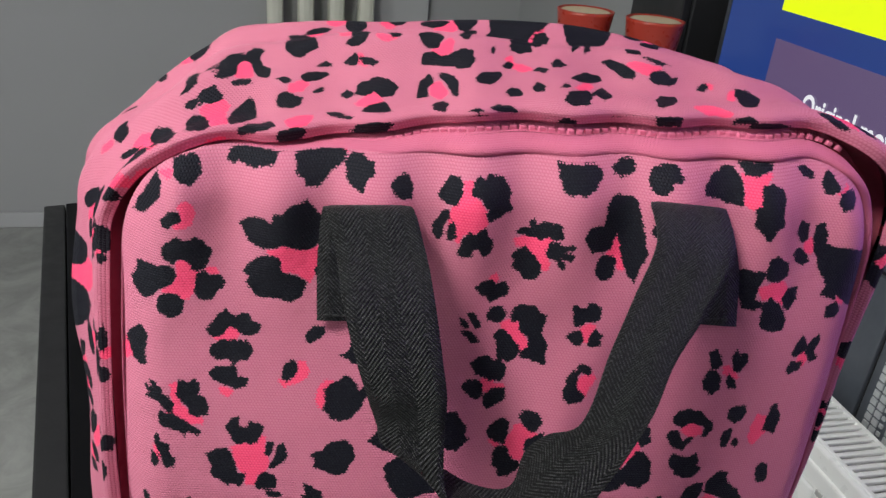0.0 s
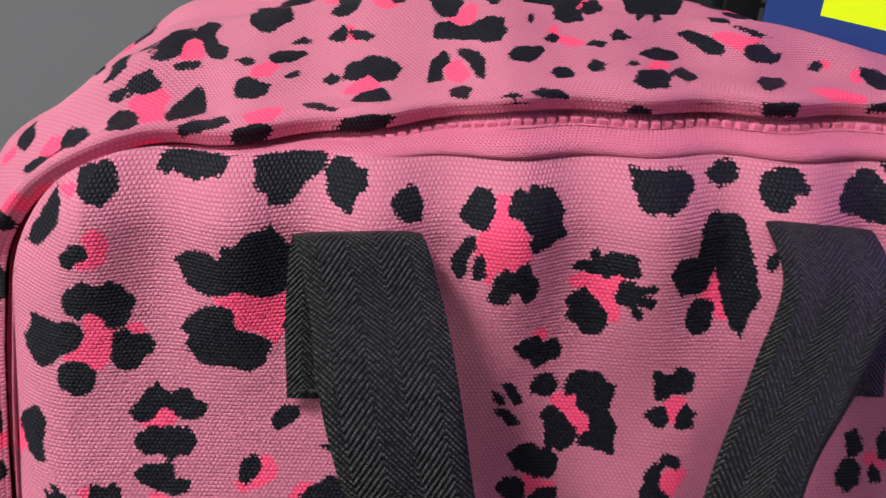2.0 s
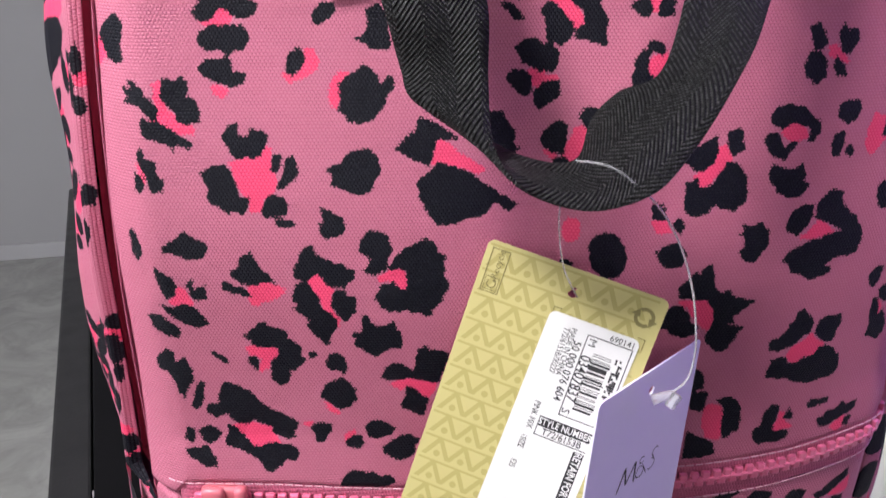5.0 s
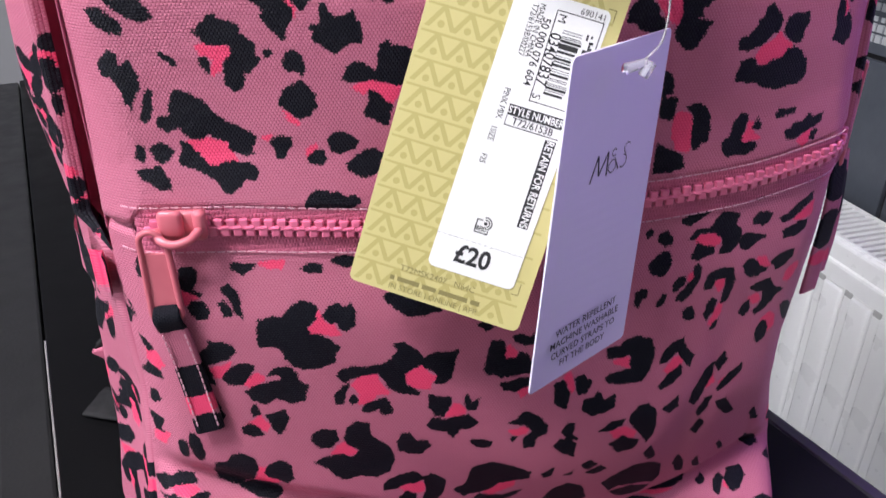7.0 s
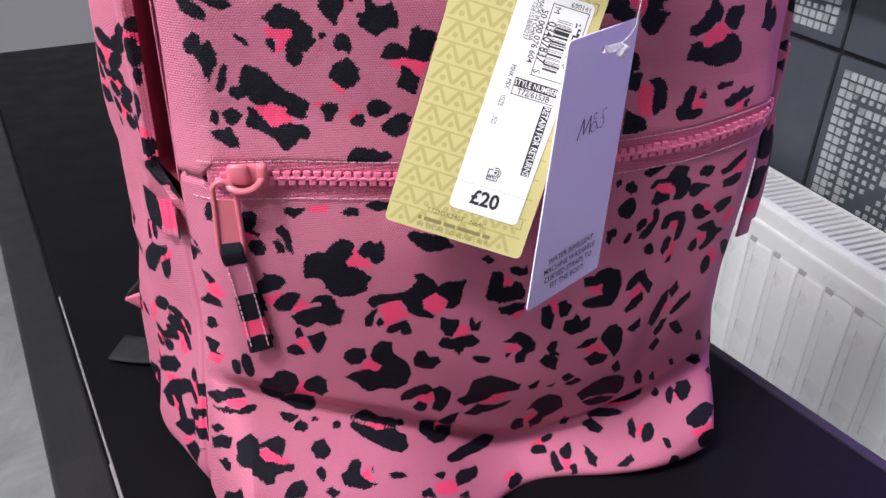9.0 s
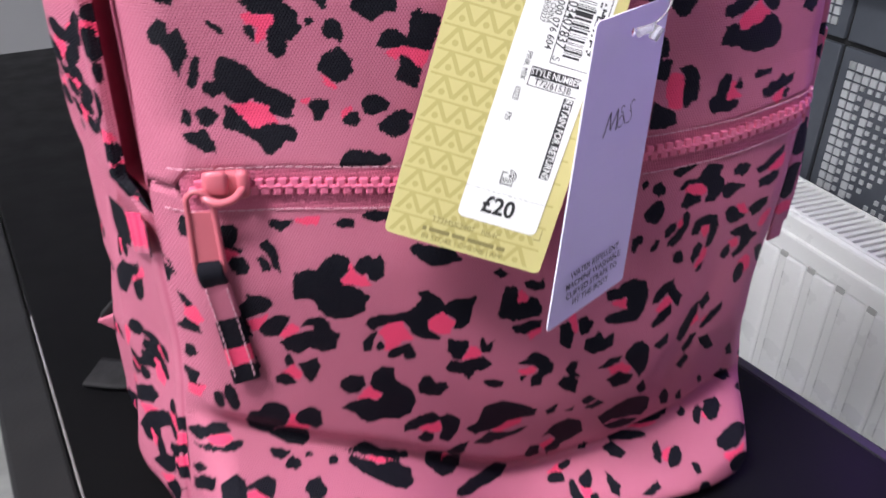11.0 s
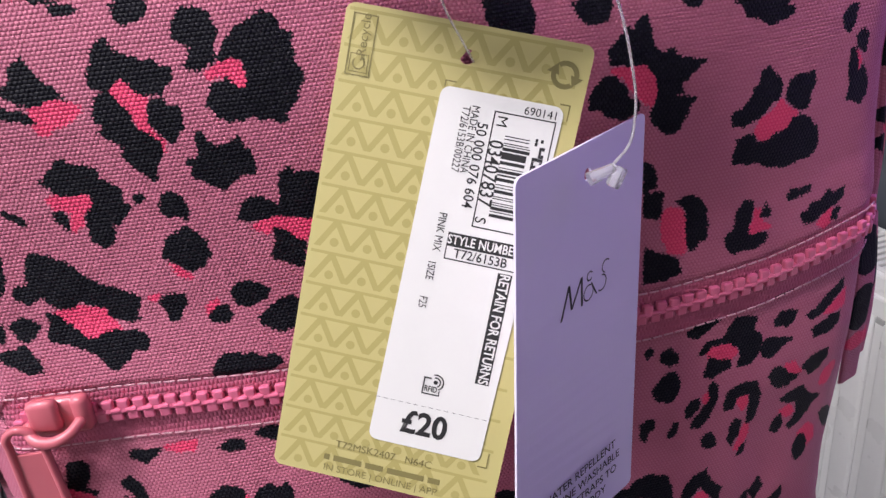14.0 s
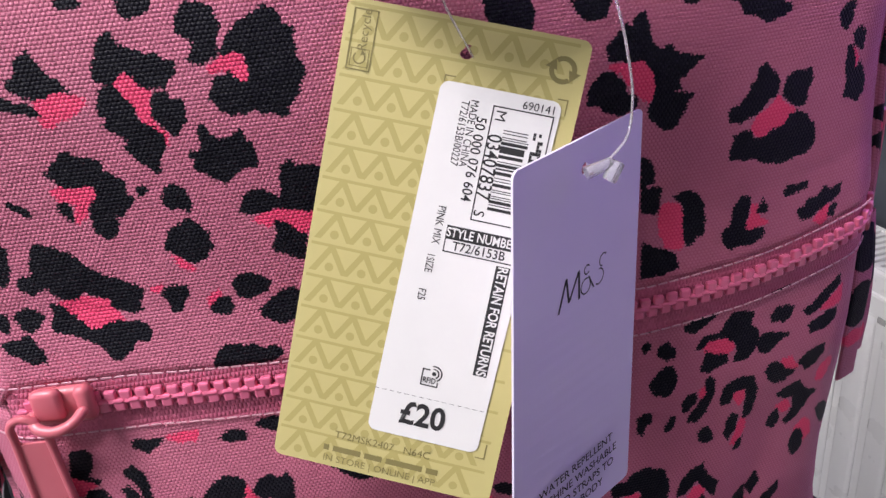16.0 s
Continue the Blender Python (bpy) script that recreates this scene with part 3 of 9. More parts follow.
# the wide screen on the same wall
SCREEN_X = 0.80
tv = thing("television", ROOM @ pose(SCREEN_X, 1.297, 0.70), "large wall screen showing a blue and yellow menu", "television")
# The screen is lengthened at its unseen end to light the bag.
part("housing", boxes(((0.004, -1.45, -0.012), (0.045, 0.012, 0.82)), bevel=0.004), BLACK_SATIN, tv)
part("wall_mount", boxes(((0.045, -0.95, 0.20), (0.069, -0.45, 0.60))), BLACK_SATIN, tv)
screen = part("screen", boxes(((0.0, -1.438, 0.0), (0.005, 0.0, 0.808))), SCREEN_BLUE, tv, "lit blue screen")
part("yellow_banner", boxes(((-0.0015, -0.62, 0.207), (0.001, -0.145, 0.32))), SCREEN_YELLOW, screen, "bright yellow block on the screen")
part("menu_card", boxes(((-0.0015, -1.0, 0.012), (0.001, -0.150, 0.163))), SCREEN_PURPLE, screen, "dull purple menu card")
# Unseen lilac block, added to cast violet light on the bag.
part("lilac_fill_block", boxes(((-0.0015, -1.40, 0.195), (0.001, -0.70, 0.76))), LILAC_FILL, screen, "bright lilac picture on the screen")
lettering("menu_text", "Original mov", 0.047, pose(-0.0035, -0.256, 0.083, 90, 0, -90), SCREEN_WHITE, screen, "LEFT", 0.80, "white menu lettering", 0.0012)

# black furniture in the corner, with two red pots
tower = thing("tall_cabinet", ROOM @ pose(0.84, 1.60, FLOOR_Z), "tall plain black cabinet beside the screen", "cabinet")
part("carcass", boxes(((-0.05, -0.19, 0.03), (0.028, 0.035, 1.75)), bevel=0.004), BLACK_SATIN, tower)
part("door", boxes(((-0.070, -0.187, 0.05), (-0.052, 0.032, 1.74)), bevel=0.003), BLACK_SATIN, tower)
part("plinth", boxes(((-0.04, -0.17, 0.0), (0.02, 0.02, 0.03))), BLACK_SATIN, tower)
CUPBOARD_TOP = 0.771
low = thing("low_cabinet", ROOM @ pose(0.64, 1.335, FLOOR_Z), "slim black cupboard below the screen", "cabinet")
ch = CUPBOARD_TOP - FLOOR_Z
part("carcass", boxes(((-0.12, -0.10, 0.05), (0.10, 0.10, ch - 0.020)), bevel=0.004), BLACK_SATIN, low)
part("top_board", boxes(((-0.13, -0.11, ch - 0.018), (0.11, 0.11, ch)), bevel=0.003), BLACK_SATIN, low)
part("plinth", boxes(((-0.11, -0.09, 0.0), (0.09, 0.09, 0.048))), BLACK_SATIN, low)


def candle_pot(m, label):
    pot = thing("candle_pot", m, label, "pot", "red pots on the sideboard")
    part("cup", lathe([(0.044, 0.0), (0.047, 0.004), (0.060, 0.098), (0.061, 0.104), (0.058, 0.105), (0.056, 0.098), (0.05, 0.078), (0.0, 0.076)]), RED_GLAZE, pot)
    part("wax", lathe([(0.0545, 0.090), (0.0568, 0.099), (0.050, 0.1030), (0.03, 0.0985), (0.002, 0.101)]), CREAM_FILL, pot, "pale cream wax filling")
    return pot


# the table: an inset top inside an edge strip, on four legs
desk = thing("console_table", DESK @ pose(0.1125, 0.54, FLOOR_Z), "long narrow black console table with worn edges", "table")
hx, y0, y1, ht = 0.2025, -0.66, 0.667, TABLE_Z - FLOOR_Z
part("tabletop", boxes(((-hx + 0.030, y0 + 0.03, ht - 0.034), (hx - 0.012, y1 - 0.004, ht)), bevel=0.0012), BLACK_WOOD, desk)
for lo, hi in (((-hx, y0, ht - 0.038), (-hx + 0.0285, y1, ht - 0.0025)), ((hx - 0.0105, y0, ht - 0.038), (hx, y1, ht - 0.0025)),
               ((-hx + 0.0295, y0, ht - 0.038), (hx - 0.0115, y0 + 0.0285, ht - 0.0025))):
    part("edge_board", boxes((lo, hi), bevel=0.0025), BLACK_RIM, desk, "scuffed dark grey edge strip")
# A pale strip paints in the highlight along the board's bevelled edge.
part("worn_edge", boxes(((-hx + 0.0292, y0 + 0.05, ht - 0.001), (-hx + 0.0304, y0 + 0.62, ht + 0.0003)), bevel=0.0003), EDGE_GLINT, desk, "pale worn corner of the board")
for x in (-hx + 0.01, hx - 0.06):
    for y in (y0 + 0.01, y1 - 0.06):
        part("leg", boxes(((x, y, 0.0), (x + 0.05, y + 0.05, ht - 0.0385)), bevel=0.003), BLACK_RIM, desk)

lamp = thing("ceiling_lamp", ROOM @ pose(-0.80, -0.05, CEIL_Z - 0.045), "flat square white ceiling lamp", "lamp")
part("diffuser", boxes(((-0.26, -0.26, 0.0), (0.26, 0.26, 0.03)), bevel=0.006), SHADE_GLOW, lamp)
part("base", boxes(((-0.2, -0.2, 0.031), (0.2, 0.2, 0.045))), WHITE_GLOSS, lamp)
window = thing("window_1", ROOM @ pose(LEFT_X - 0.07, wy0, wz0), "white framed window in the west wall", "window", kind="structure")
ww, wh = wy1 - wy0, wz1 - wz0
for lo, hi in (((0, 0, 0), (0.05, 0.05, wh)), ((0, ww - 0.05, 0), (0.05, ww, wh)), ((0, 0.05, 0), (0.05, ww - 0.05, 0.05)), ((0, 0.05, wh - 0.05), (0.05, ww - 0.05, wh)), ((0, ww / 2 - 0.025, 0.05), (0.05, ww / 2 + 0.025, wh - 0.05))):
    part("window_frame", boxes((lo, hi), bevel=0.004), WHITE_GLOSS, window)

# ---- the backpack ----
SPOTS = {"front": [], "pocket": [], "side": []}


def dark(panel, u, v, a, b, turn=0.0):
    """A black petal of the print: centre and half-axes in millimetres on the cloth, turned by degrees."""
    SPOTS[panel].append((0, u, v, a, b, turn))


def pink(panel, u, v, a, b, turn=0.0):
    SPOTS[panel].append((1, u, v, a, b, turn))


BLOTS = {"front": [], "pocket": [], "side": []}


def blot(panel, kind, *corners):
    """A jagged petal of the print (0 black, 1 bright), by its corners in millimetres on the cloth."""
    BLOTS[panel].append((kind, np.array(corners) / 1000))


def blot_distance(u, v, corners):
    """Signed distance to the petal's edge, negative inside."""
    best, inside = np.full(u.shape, 1.0), np.zeros(u.shape, bool)
    for (x0, y0), (x1, y1) in zip(corners, np.roll(corners, -1, 0)):
        dx, dy = x1 - x0, y1 - y0
        k = np.clip(((u - x0) * dx + (v - y0) * dy) / (dx * dx + dy * dy + 1e-12), 0, 1)
        best = np.minimum(best, np.hypot(u - x0 - k * dx, v - y0 - k * dy))
        inside ^= ((y0 > v) != (y1 > v)) & (u < dx * (v - y0) / (dy if dy else 1e-12) + x0)
    return np.where(inside, -best, best)


blot("front", 0, (-122.7, 393.1), (-120.5, 390.4), (-120.7, 386.8), (-123.1, 383.1), (-127.2, 379.2), (-132.2, 377.9))
blot("front", 0, (-117, 397.5), (-109.6, 400.3), (-107.9, 398), (-107.2, 394.6), (-108.2, 392.3), (-110.5, 391.2), (-113.2, 391.8), (-115.7, 394))
blot("front", 1, (-116.4, 395), (-117.7, 393.4), (-120.9, 393.1))
blot("front", 1, (-113.9, 385.1), (-111.6, 385.9), (-109.9, 384.9), (-109.2, 382.2), (-110.2, 378.9), (-112.1, 377.4), (-115.3, 377.3), (-115.9, 377.9), (-114.2, 379.7), (-113.4, 381.4))
blot("front", 0, (-120, 379.3), (-117.8, 382), (-114.9, 383.1), (-113.3, 382.4), (-113.8, 380), (-115.6, 378.4), (-117.7, 376.9), (-119.6, 377.3))
blot("front", 0, (-98, 401.9), (-98.8, 399.6), (-98.8, 397.9), (-97.1, 396.9), (-95.4, 398), (-92.9, 397.5), (-90.2, 396.5), (-87.6, 397.2), (-86, 398.2), (-83.8, 397.9), (-82.2, 399.6), (-81.7, 401.9))
blot("front", 0, (-76.1, 401.2), (-70.1, 401.8), (-59.1, 402), (-59.1, 399.7), (-61.1, 397.9), (-63.2, 396.7), (-64.5, 394.9), (-66.5, 392.6), (-69.1, 391.5), (-71.7, 392.3), (-73.1, 394.5), (-75.1, 396), (-75.5, 398.3))
blot("front", 1, (-58.4, 401.6), (-61.2, 401.1), (-63.3, 401.6))
blot("front", 0, (-59.1, 399.1), (-57, 400.9), (-53.6, 401.5), (-52.2, 399.9), (-49.5, 399.4), (-49.3, 397.1), (-50.9, 395.4), (-52.3, 393.8), (-52.6, 391.2), (-53.9, 390.8), (-55.6, 392), (-57.7, 393.3), (-58.7, 395.6))
blot("front", 0, (-43.4, 394.2), (-41.6, 395.8), (-38.8, 396.2), (-37.5, 395), (-36.4, 392.5), (-36.2, 388.9), (-39, 389.2), (-42, 390.6), (-43.3, 392.5))
blot("front", 0, (-120, 366.9), (-119.4, 370.1), (-117.1, 372.4), (-114.9, 373.8), (-112.5, 372.5), (-110.6, 372.7), (-108.7, 373.7), (-107, 372.4), (-106.3, 370.6), (-104.7, 369.4), (-103.9, 367.2), (-104.9, 365.2), (-105.6, 363.1), (-106.7, 361.4), (-108.4, 361.2), (-110.4, 361.6), (-110.8, 364.2), (-113, 365.7), (-114.9, 365.5), (-115.5, 363.6), (-117.7, 364.2), (-119.5, 365.5))
blot("front", 0, (-129.8, 359.1), (-129.4, 361.6), (-124.8, 362.5), (-120.7, 362.5), (-117.8, 363.1), (-115.9, 362.2), (-115.5, 359.3), (-117, 356.4), (-119.1, 354.8), (-121.3, 354), (-123.7, 351.5), (-126.3, 350), (-128.9, 350.4), (-131.1, 352.5), (-132.2, 354.9))
blot("front", 1, (-115.4, 364.3), (-113.6, 365.5), (-110.8, 365.7), (-110.4, 362), (-108.4, 361.2), (-108.3, 359.1), (-109.4, 357.7), (-109.6, 354.1), (-111.9, 351.4), (-113.9, 351.1), (-115.2, 352.8), (-117.2, 353.1), (-119.8, 353.4), (-120.3, 354.3), (-118.4, 355.3), (-116, 357.1), (-115, 359.3))
blot("front", 0, (-109.4, 357), (-108.3, 359.8), (-106.3, 360.8), (-104.4, 359.5), (-101.2, 358.7), (-99.6, 356.8), (-100.6, 354.5), (-102, 353.1), (-104.1, 350.4), (-106.1, 350.2), (-108, 351.2), (-109.2, 353))
blot("front", 1, (-105.6, 361.7), (-103.3, 361.5), (-102.2, 360.1), (-104.4, 359.8))
blot("front", 0, (-122, 350.4), (-120, 352.1), (-117.6, 352.8), (-115.2, 352.1), (-113.3, 350), (-113.3, 347.8), (-114.2, 345.5), (-116.3, 344.1), (-119, 344.3), (-121.3, 345.9), (-122.4, 348))
blot("front", 0, (-94.8, 378.2), (-92.3, 380.3), (-88.5, 381.7), (-85.6, 381), (-83.6, 380.1), (-82.5, 382.2), (-83, 383.5), (-81.4, 383.5), (-79.5, 382.8), (-78.8, 384.8), (-76.8, 386), (-74.9, 386.7), (-73, 386.5), (-71.7, 388), (-70.4, 386), (-69.2, 384.5), (-68.5, 382.9), (-67.2, 381.7), (-66.6, 377.6), (-66.9, 372.9), (-68.7, 371), (-72, 370.2), (-75.3, 371), (-77.9, 371.9), (-79.8, 372.6), (-82.6, 371.2), (-86.1, 370.5), (-88.9, 371.3), (-91.1, 372.7), (-92.5, 375))
blot("front", 1, (-85, 370), (-81.9, 370.5), (-79.2, 372.2), (-77.2, 371.1), (-74, 370.4), (-70.1, 369.7), (-66.7, 371.5), (-67, 365.4), (-68.9, 361.3), (-70.9, 358.9), (-72.9, 360.2), (-74.2, 361.7), (-76.9, 362.6), (-79.6, 361.9), (-80.1, 364.8), (-80.7, 367.7), (-83.4, 368.7))
blot("front", 0, (-93.3, 361.2), (-91.4, 363.9), (-88.4, 366.4), (-84.8, 368.2), (-81.3, 368), (-80.5, 365.5), (-80.2, 362.6), (-77.6, 361.6), (-74.2, 360.3), (-71.6, 358.7), (-72.3, 355.9), (-74.4, 352.5), (-77.2, 351.1), (-80.6, 352.1), (-84, 352.8), (-86.8, 352.3), (-88.9, 352.5), (-89.8, 354.5), (-91.6, 356.2), (-92.3, 357.5), (-91.1, 359.5))
blot("front", 0, (-68.8, 362.7), (-66.8, 364), (-66.8, 359.9), (-68.2, 360.6))
blot("front", 0, (-72, 337.2), (-70.8, 339.9), (-69.1, 342.2), (-64.9, 342.7), (-65, 340), (-67.1, 337.9), (-69.9, 336.5))
blot("front", 0, (-59.5, 332.7), (-56.7, 334.1), (-55.5, 336.8), (-55.9, 340.2), (-52.4, 342.2), (-50.4, 339.7), (-49.4, 334.2), (-49.7, 330.1), (-52.5, 329.8), (-55.3, 330.3), (-56.7, 331.4))
blot("front", 0, (-134.1, 334.1), (-131.3, 337.9), (-128.5, 339.1), (-126.3, 337.3), (-126.2, 334), (-127.1, 331.1), (-126.8, 327.2), (-129.1, 326.2), (-131.9, 327.5), (-132.8, 329.9), (-134.2, 332))
blot("front", 1, (-134.2, 332.7), (-132.1, 330.8), (-132.4, 327.3), (-135.3, 325.9))
blot("front", 0, (-105.7, 340.1), (-103.6, 342.8), (-100.8, 345.5), (-99.4, 348), (-97.8, 346.2), (-96.1, 344.2), (-93.3, 345.6), (-91.2, 345.4), (-89.9, 343), (-87.4, 342), (-88.5, 339.6), (-91.4, 338.2), (-94.1, 338.8), (-96.1, 340.8), (-98.2, 341.4), (-100.3, 338.7), (-103.1, 337.4), (-105.1, 337.7))
blot("front", 1, (-103.8, 337.4), (-100.3, 339), (-97.9, 341.2), (-95.4, 341.5), (-94.8, 338.8), (-96.2, 336.7), (-98.3, 336), (-101.8, 336.3))
blot("front", 0, (-104.6, 331.4), (-104.1, 334.7), (-101.1, 336.3), (-95.6, 336.1), (-92.1, 336.4), (-90.1, 334.2), (-89.4, 332.4), (-91.6, 330.1), (-94.3, 329.7), (-96, 328), (-97.8, 329.6), (-99.9, 329.3), (-102.6, 330))
blot("front", 0, (-104.8, 324.7), (-102.7, 326.9), (-99.2, 327.3), (-96.5, 328), (-95.1, 326), (-95.2, 324), (-93.1, 323), (-91.4, 323.4), (-92.5, 320.7), (-95.3, 319.7), (-98, 320), (-100.1, 321), (-103.5, 322.6))
blot("front", 1, (-101.2, 319.9), (-98.7, 320.2), (-97.1, 318.9), (-98.5, 317.2), (-100.4, 318.3))
blot("front", 0, (-79.8, 326.2), (-78.3, 329), (-76.2, 330.4), (-74.4, 329.7), (-74.2, 327), (-75.6, 324.3), (-77.8, 322.6), (-79.4, 323.5))
blot("front", 1, (-74.2, 329.7), (-72.1, 329.5), (-70.7, 327.1), (-71.4, 324.3), (-73.6, 323), (-77.1, 322.2), (-79.5, 321.2), (-80.3, 322.9), (-77.1, 322.9), (-74.9, 324.6))
blot("front", 0, (-64.5, 320.4), (-61.6, 322.9), (-59.5, 323.8), (-57.4, 325.6), (-55, 324.6), (-53.2, 322.1), (-52.5, 320.2), (-50.4, 322.6), (-48.6, 321.6), (-48.6, 319.2), (-50.4, 317.8), (-51.8, 315), (-53.3, 312.3), (-56.1, 310.2), (-59.6, 309.5), (-62.5, 310.2), (-62.7, 312.2), (-65.2, 313.3), (-63.8, 316.3))
blot("front", 1, (-66.6, 320.1), (-64.4, 323.1), (-61.6, 323.4), (-63.8, 320.4), (-64.5, 317), (-65.5, 313.8), (-66.9, 314.9), (-67.3, 317.6))
blot("front", 0, (-126.9, 319.3), (-124.5, 318.9), (-125.2, 321.5), (-122.1, 321.5), (-122.9, 320.1), (-120.8, 319.3), (-121.6, 317.2), (-118.8, 316), (-117.5, 313.9), (-118.1, 311.1), (-120.4, 312.1), (-121.7, 314.2), (-124.7, 315.1), (-126.8, 315.6), (-125.1, 317))
blot("front", 1, (-118, 320.7), (-116.3, 321.1), (-115.6, 317.3), (-114.8, 313.9), (-112.5, 311.8), (-109.4, 309.7), (-107.4, 308.3), (-107.7, 306.9), (-112.3, 306.9), (-115, 308.3), (-117.7, 309.3), (-119.1, 310.5), (-117.6, 311.8), (-117.1, 314.6))
blot("front", 0, (-116, 317.3), (-115.2, 322), (-111.8, 321.6), (-110, 322.7), (-108.6, 320.6), (-108.5, 317.2), (-106.5, 315.9), (-105.8, 313.1), (-105.3, 309.7), (-107.6, 310.4), (-109.4, 309.3), (-111.5, 310.4), (-112.1, 312.9), (-114.1, 314.5))
blot("front", 0, (-122.7, 308.8), (-121.9, 311), (-119.1, 310.2), (-115, 308.8), (-112.3, 307.3), (-109.6, 305.5), (-107.6, 304.1), (-109, 303.1), (-111.1, 303.7), (-112.9, 304.1), (-113.5, 302.3), (-115.2, 304.1), (-117.3, 304.6), (-119.3, 305.1), (-121.4, 306.5))
blot("front", 0, (-123.9, 302.2), (-123, 303.8), (-121.8, 299.7), (-118.9, 299.1), (-118.9, 295.5), (-116.7, 294), (-117.4, 290.6), (-120.2, 290.3), (-121.5, 292.9), (-122, 296), (-123.7, 298.7))
blot("front", 1, (-124, 298.3), (-122.5, 298.2), (-122, 296), (-123, 293.2), (-123.9, 294.9))
blot("front", 0, (-125.1, 296.1), (-123.7, 294.3), (-122.9, 292.2), (-124.3, 290.4), (-125.8, 291.4))
blot("front", 0, (-98.8, 306.2), (-96.9, 309), (-94.8, 309.8), (-94.2, 306.3), (-92.1, 306), (-90.7, 307.7), (-87.8, 308), (-86.2, 306.4), (-86.8, 303.6), (-88, 301), (-90.2, 300), (-93, 300.4), (-94.4, 299.5), (-96.5, 300.6), (-97.5, 303.5))
blot("front", 1, (-97.2, 298.9), (-93.7, 300), (-89.4, 300.4), (-86.6, 302.9), (-85.4, 302.2), (-86, 298.7), (-84.6, 295.1), (-84.3, 292.2), (-86.2, 289.5), (-88.4, 288.5), (-88.8, 285), (-92.1, 284.9), (-92.4, 288.4), (-94.7, 290.5), (-96, 294.2))
blot("front", 0, (-106.2, 296.2), (-102.9, 297.4), (-99.1, 298), (-97.3, 296.3), (-96.1, 292.7), (-94.8, 289.1), (-92.4, 288.8), (-92.5, 286.4), (-94.3, 283.8), (-97.1, 284.8), (-99.3, 283.7), (-102, 286.7), (-104.1, 287.7), (-104.6, 291.1), (-104.9, 294.1))
blot("front", 0, (-85, 296.5), (-84.5, 301.1), (-82.1, 301.5), (-82.7, 298), (-83.9, 295.8))
blot("front", 0, (-84.3, 291), (-81.8, 295.2), (-81, 299.7), (-78.8, 300.6), (-78.2, 297.4), (-77.1, 296), (-79, 293.5), (-81.1, 292))
blot("front", 0, (-88.8, 284.7), (-87.7, 287.7), (-85.5, 289.6), (-82.7, 289), (-80.6, 286.1), (-82.1, 283.7), (-85, 283.3), (-87.8, 283.2))
blot("front", 0, (-69, 296.8), (-65.4, 298.3), (-63.2, 300.8), (-59, 301.8), (-56.1, 301.9), (-54, 299), (-53.3, 296.2), (-55.2, 293.3), (-56.2, 291.2), (-59.1, 289.4), (-62.6, 290.4), (-65.5, 291.8), (-68.3, 292.2), (-67.6, 294.7))
blot("front", 0, (-27.3, 389.8), (-25.2, 392.8), (-23.1, 395.5), (-19.9, 396), (-18.8, 393.7), (-19.6, 390.8), (-20.9, 387.7), (-23.4, 387.1), (-26, 388.2))
blot("front", 1, (-18.5, 394.5), (-16, 394.4), (-15.8, 390.9), (-13.9, 389.7), (-11.2, 386), (-10.4, 382.2), (-13.1, 379.7), (-15.6, 377.7), (-18.8, 378.2), (-19.4, 374.9), (-20.6, 375.2), (-22, 377.9), (-23.4, 382.4), (-22.8, 385), (-20.3, 388.3), (-18.4, 390.8))
blot("front", 0, (-15.8, 390.9), (-15.3, 393.8), (-13.7, 396.1), (-11.4, 395.2), (-9.8, 396.8), (-8, 396), (-4.5, 396.2), (-3.3, 394), (-1.6, 390.9), (-2.4, 387.9), (-0.4, 385.8), (-3.6, 384.8), (-6.7, 383.2), (-9.7, 382.4), (-11.2, 384.8), (-9.8, 386.2), (-11.3, 387.9), (-12.6, 389.7))
blot("front", 0, (-28.9, 379.5), (-27.2, 382.1), (-24.7, 385.5), (-23.1, 385.9), (-23.4, 382.4), (-25.2, 379.6), (-25.2, 376.3), (-26.4, 374.7), (-28, 375.5))
blot("front", 0, (-23.3, 379.8), (-22.1, 381.8), (-21.2, 380.6), (-20.7, 376.1), (-21.9, 375), (-23.8, 375.1))
blot("front", 0, (-19.3, 372.2), (-18.8, 376.3), (-16.3, 378.6), (-13.7, 378.4), (-11, 380.3), (-9.7, 377.6), (-7.7, 374.7), (-8.7, 371.5), (-10.3, 370), (-12.2, 371.7), (-12.7, 373.8), (-14.7, 372.4), (-15.2, 370.4), (-17.9, 370), (-19.6, 370.5))
blot("front", 0, (0.7, 377.9), (4, 379.1), (5.9, 378.5), (5.2, 381.1), (6.6, 382.2), (7.7, 380.2), (9.9, 381.7), (12.2, 381.4), (14.4, 381.7), (15.7, 379.5), (15.6, 377.1), (13.6, 376.3), (11.3, 377), (9.6, 375.5), (7.2, 375.9), (4.1, 376.5), (1.4, 376.9))
blot("front", 1, (0.8, 374.8), (4.1, 375.8), (7.8, 375.7), (10.2, 374.9), (11.3, 376.3), (12.5, 375.8), (11.5, 373), (10.7, 370.3), (11.8, 367), (11.3, 364.5), (9.4, 366.1), (7.5, 368), (5.6, 369.9), (4.3, 371.8), (1.6, 372.9))
blot("front", 0, (-0.4, 369.3), (2.3, 371.8), (4.2, 372.5), (5.3, 370.3), (7.5, 369), (9.4, 366.8), (9.8, 364.1), (8.4, 361.6), (5.3, 360.8), (4, 361.8), (2.6, 363.8), (0.5, 365.2), (0.7, 367.9))
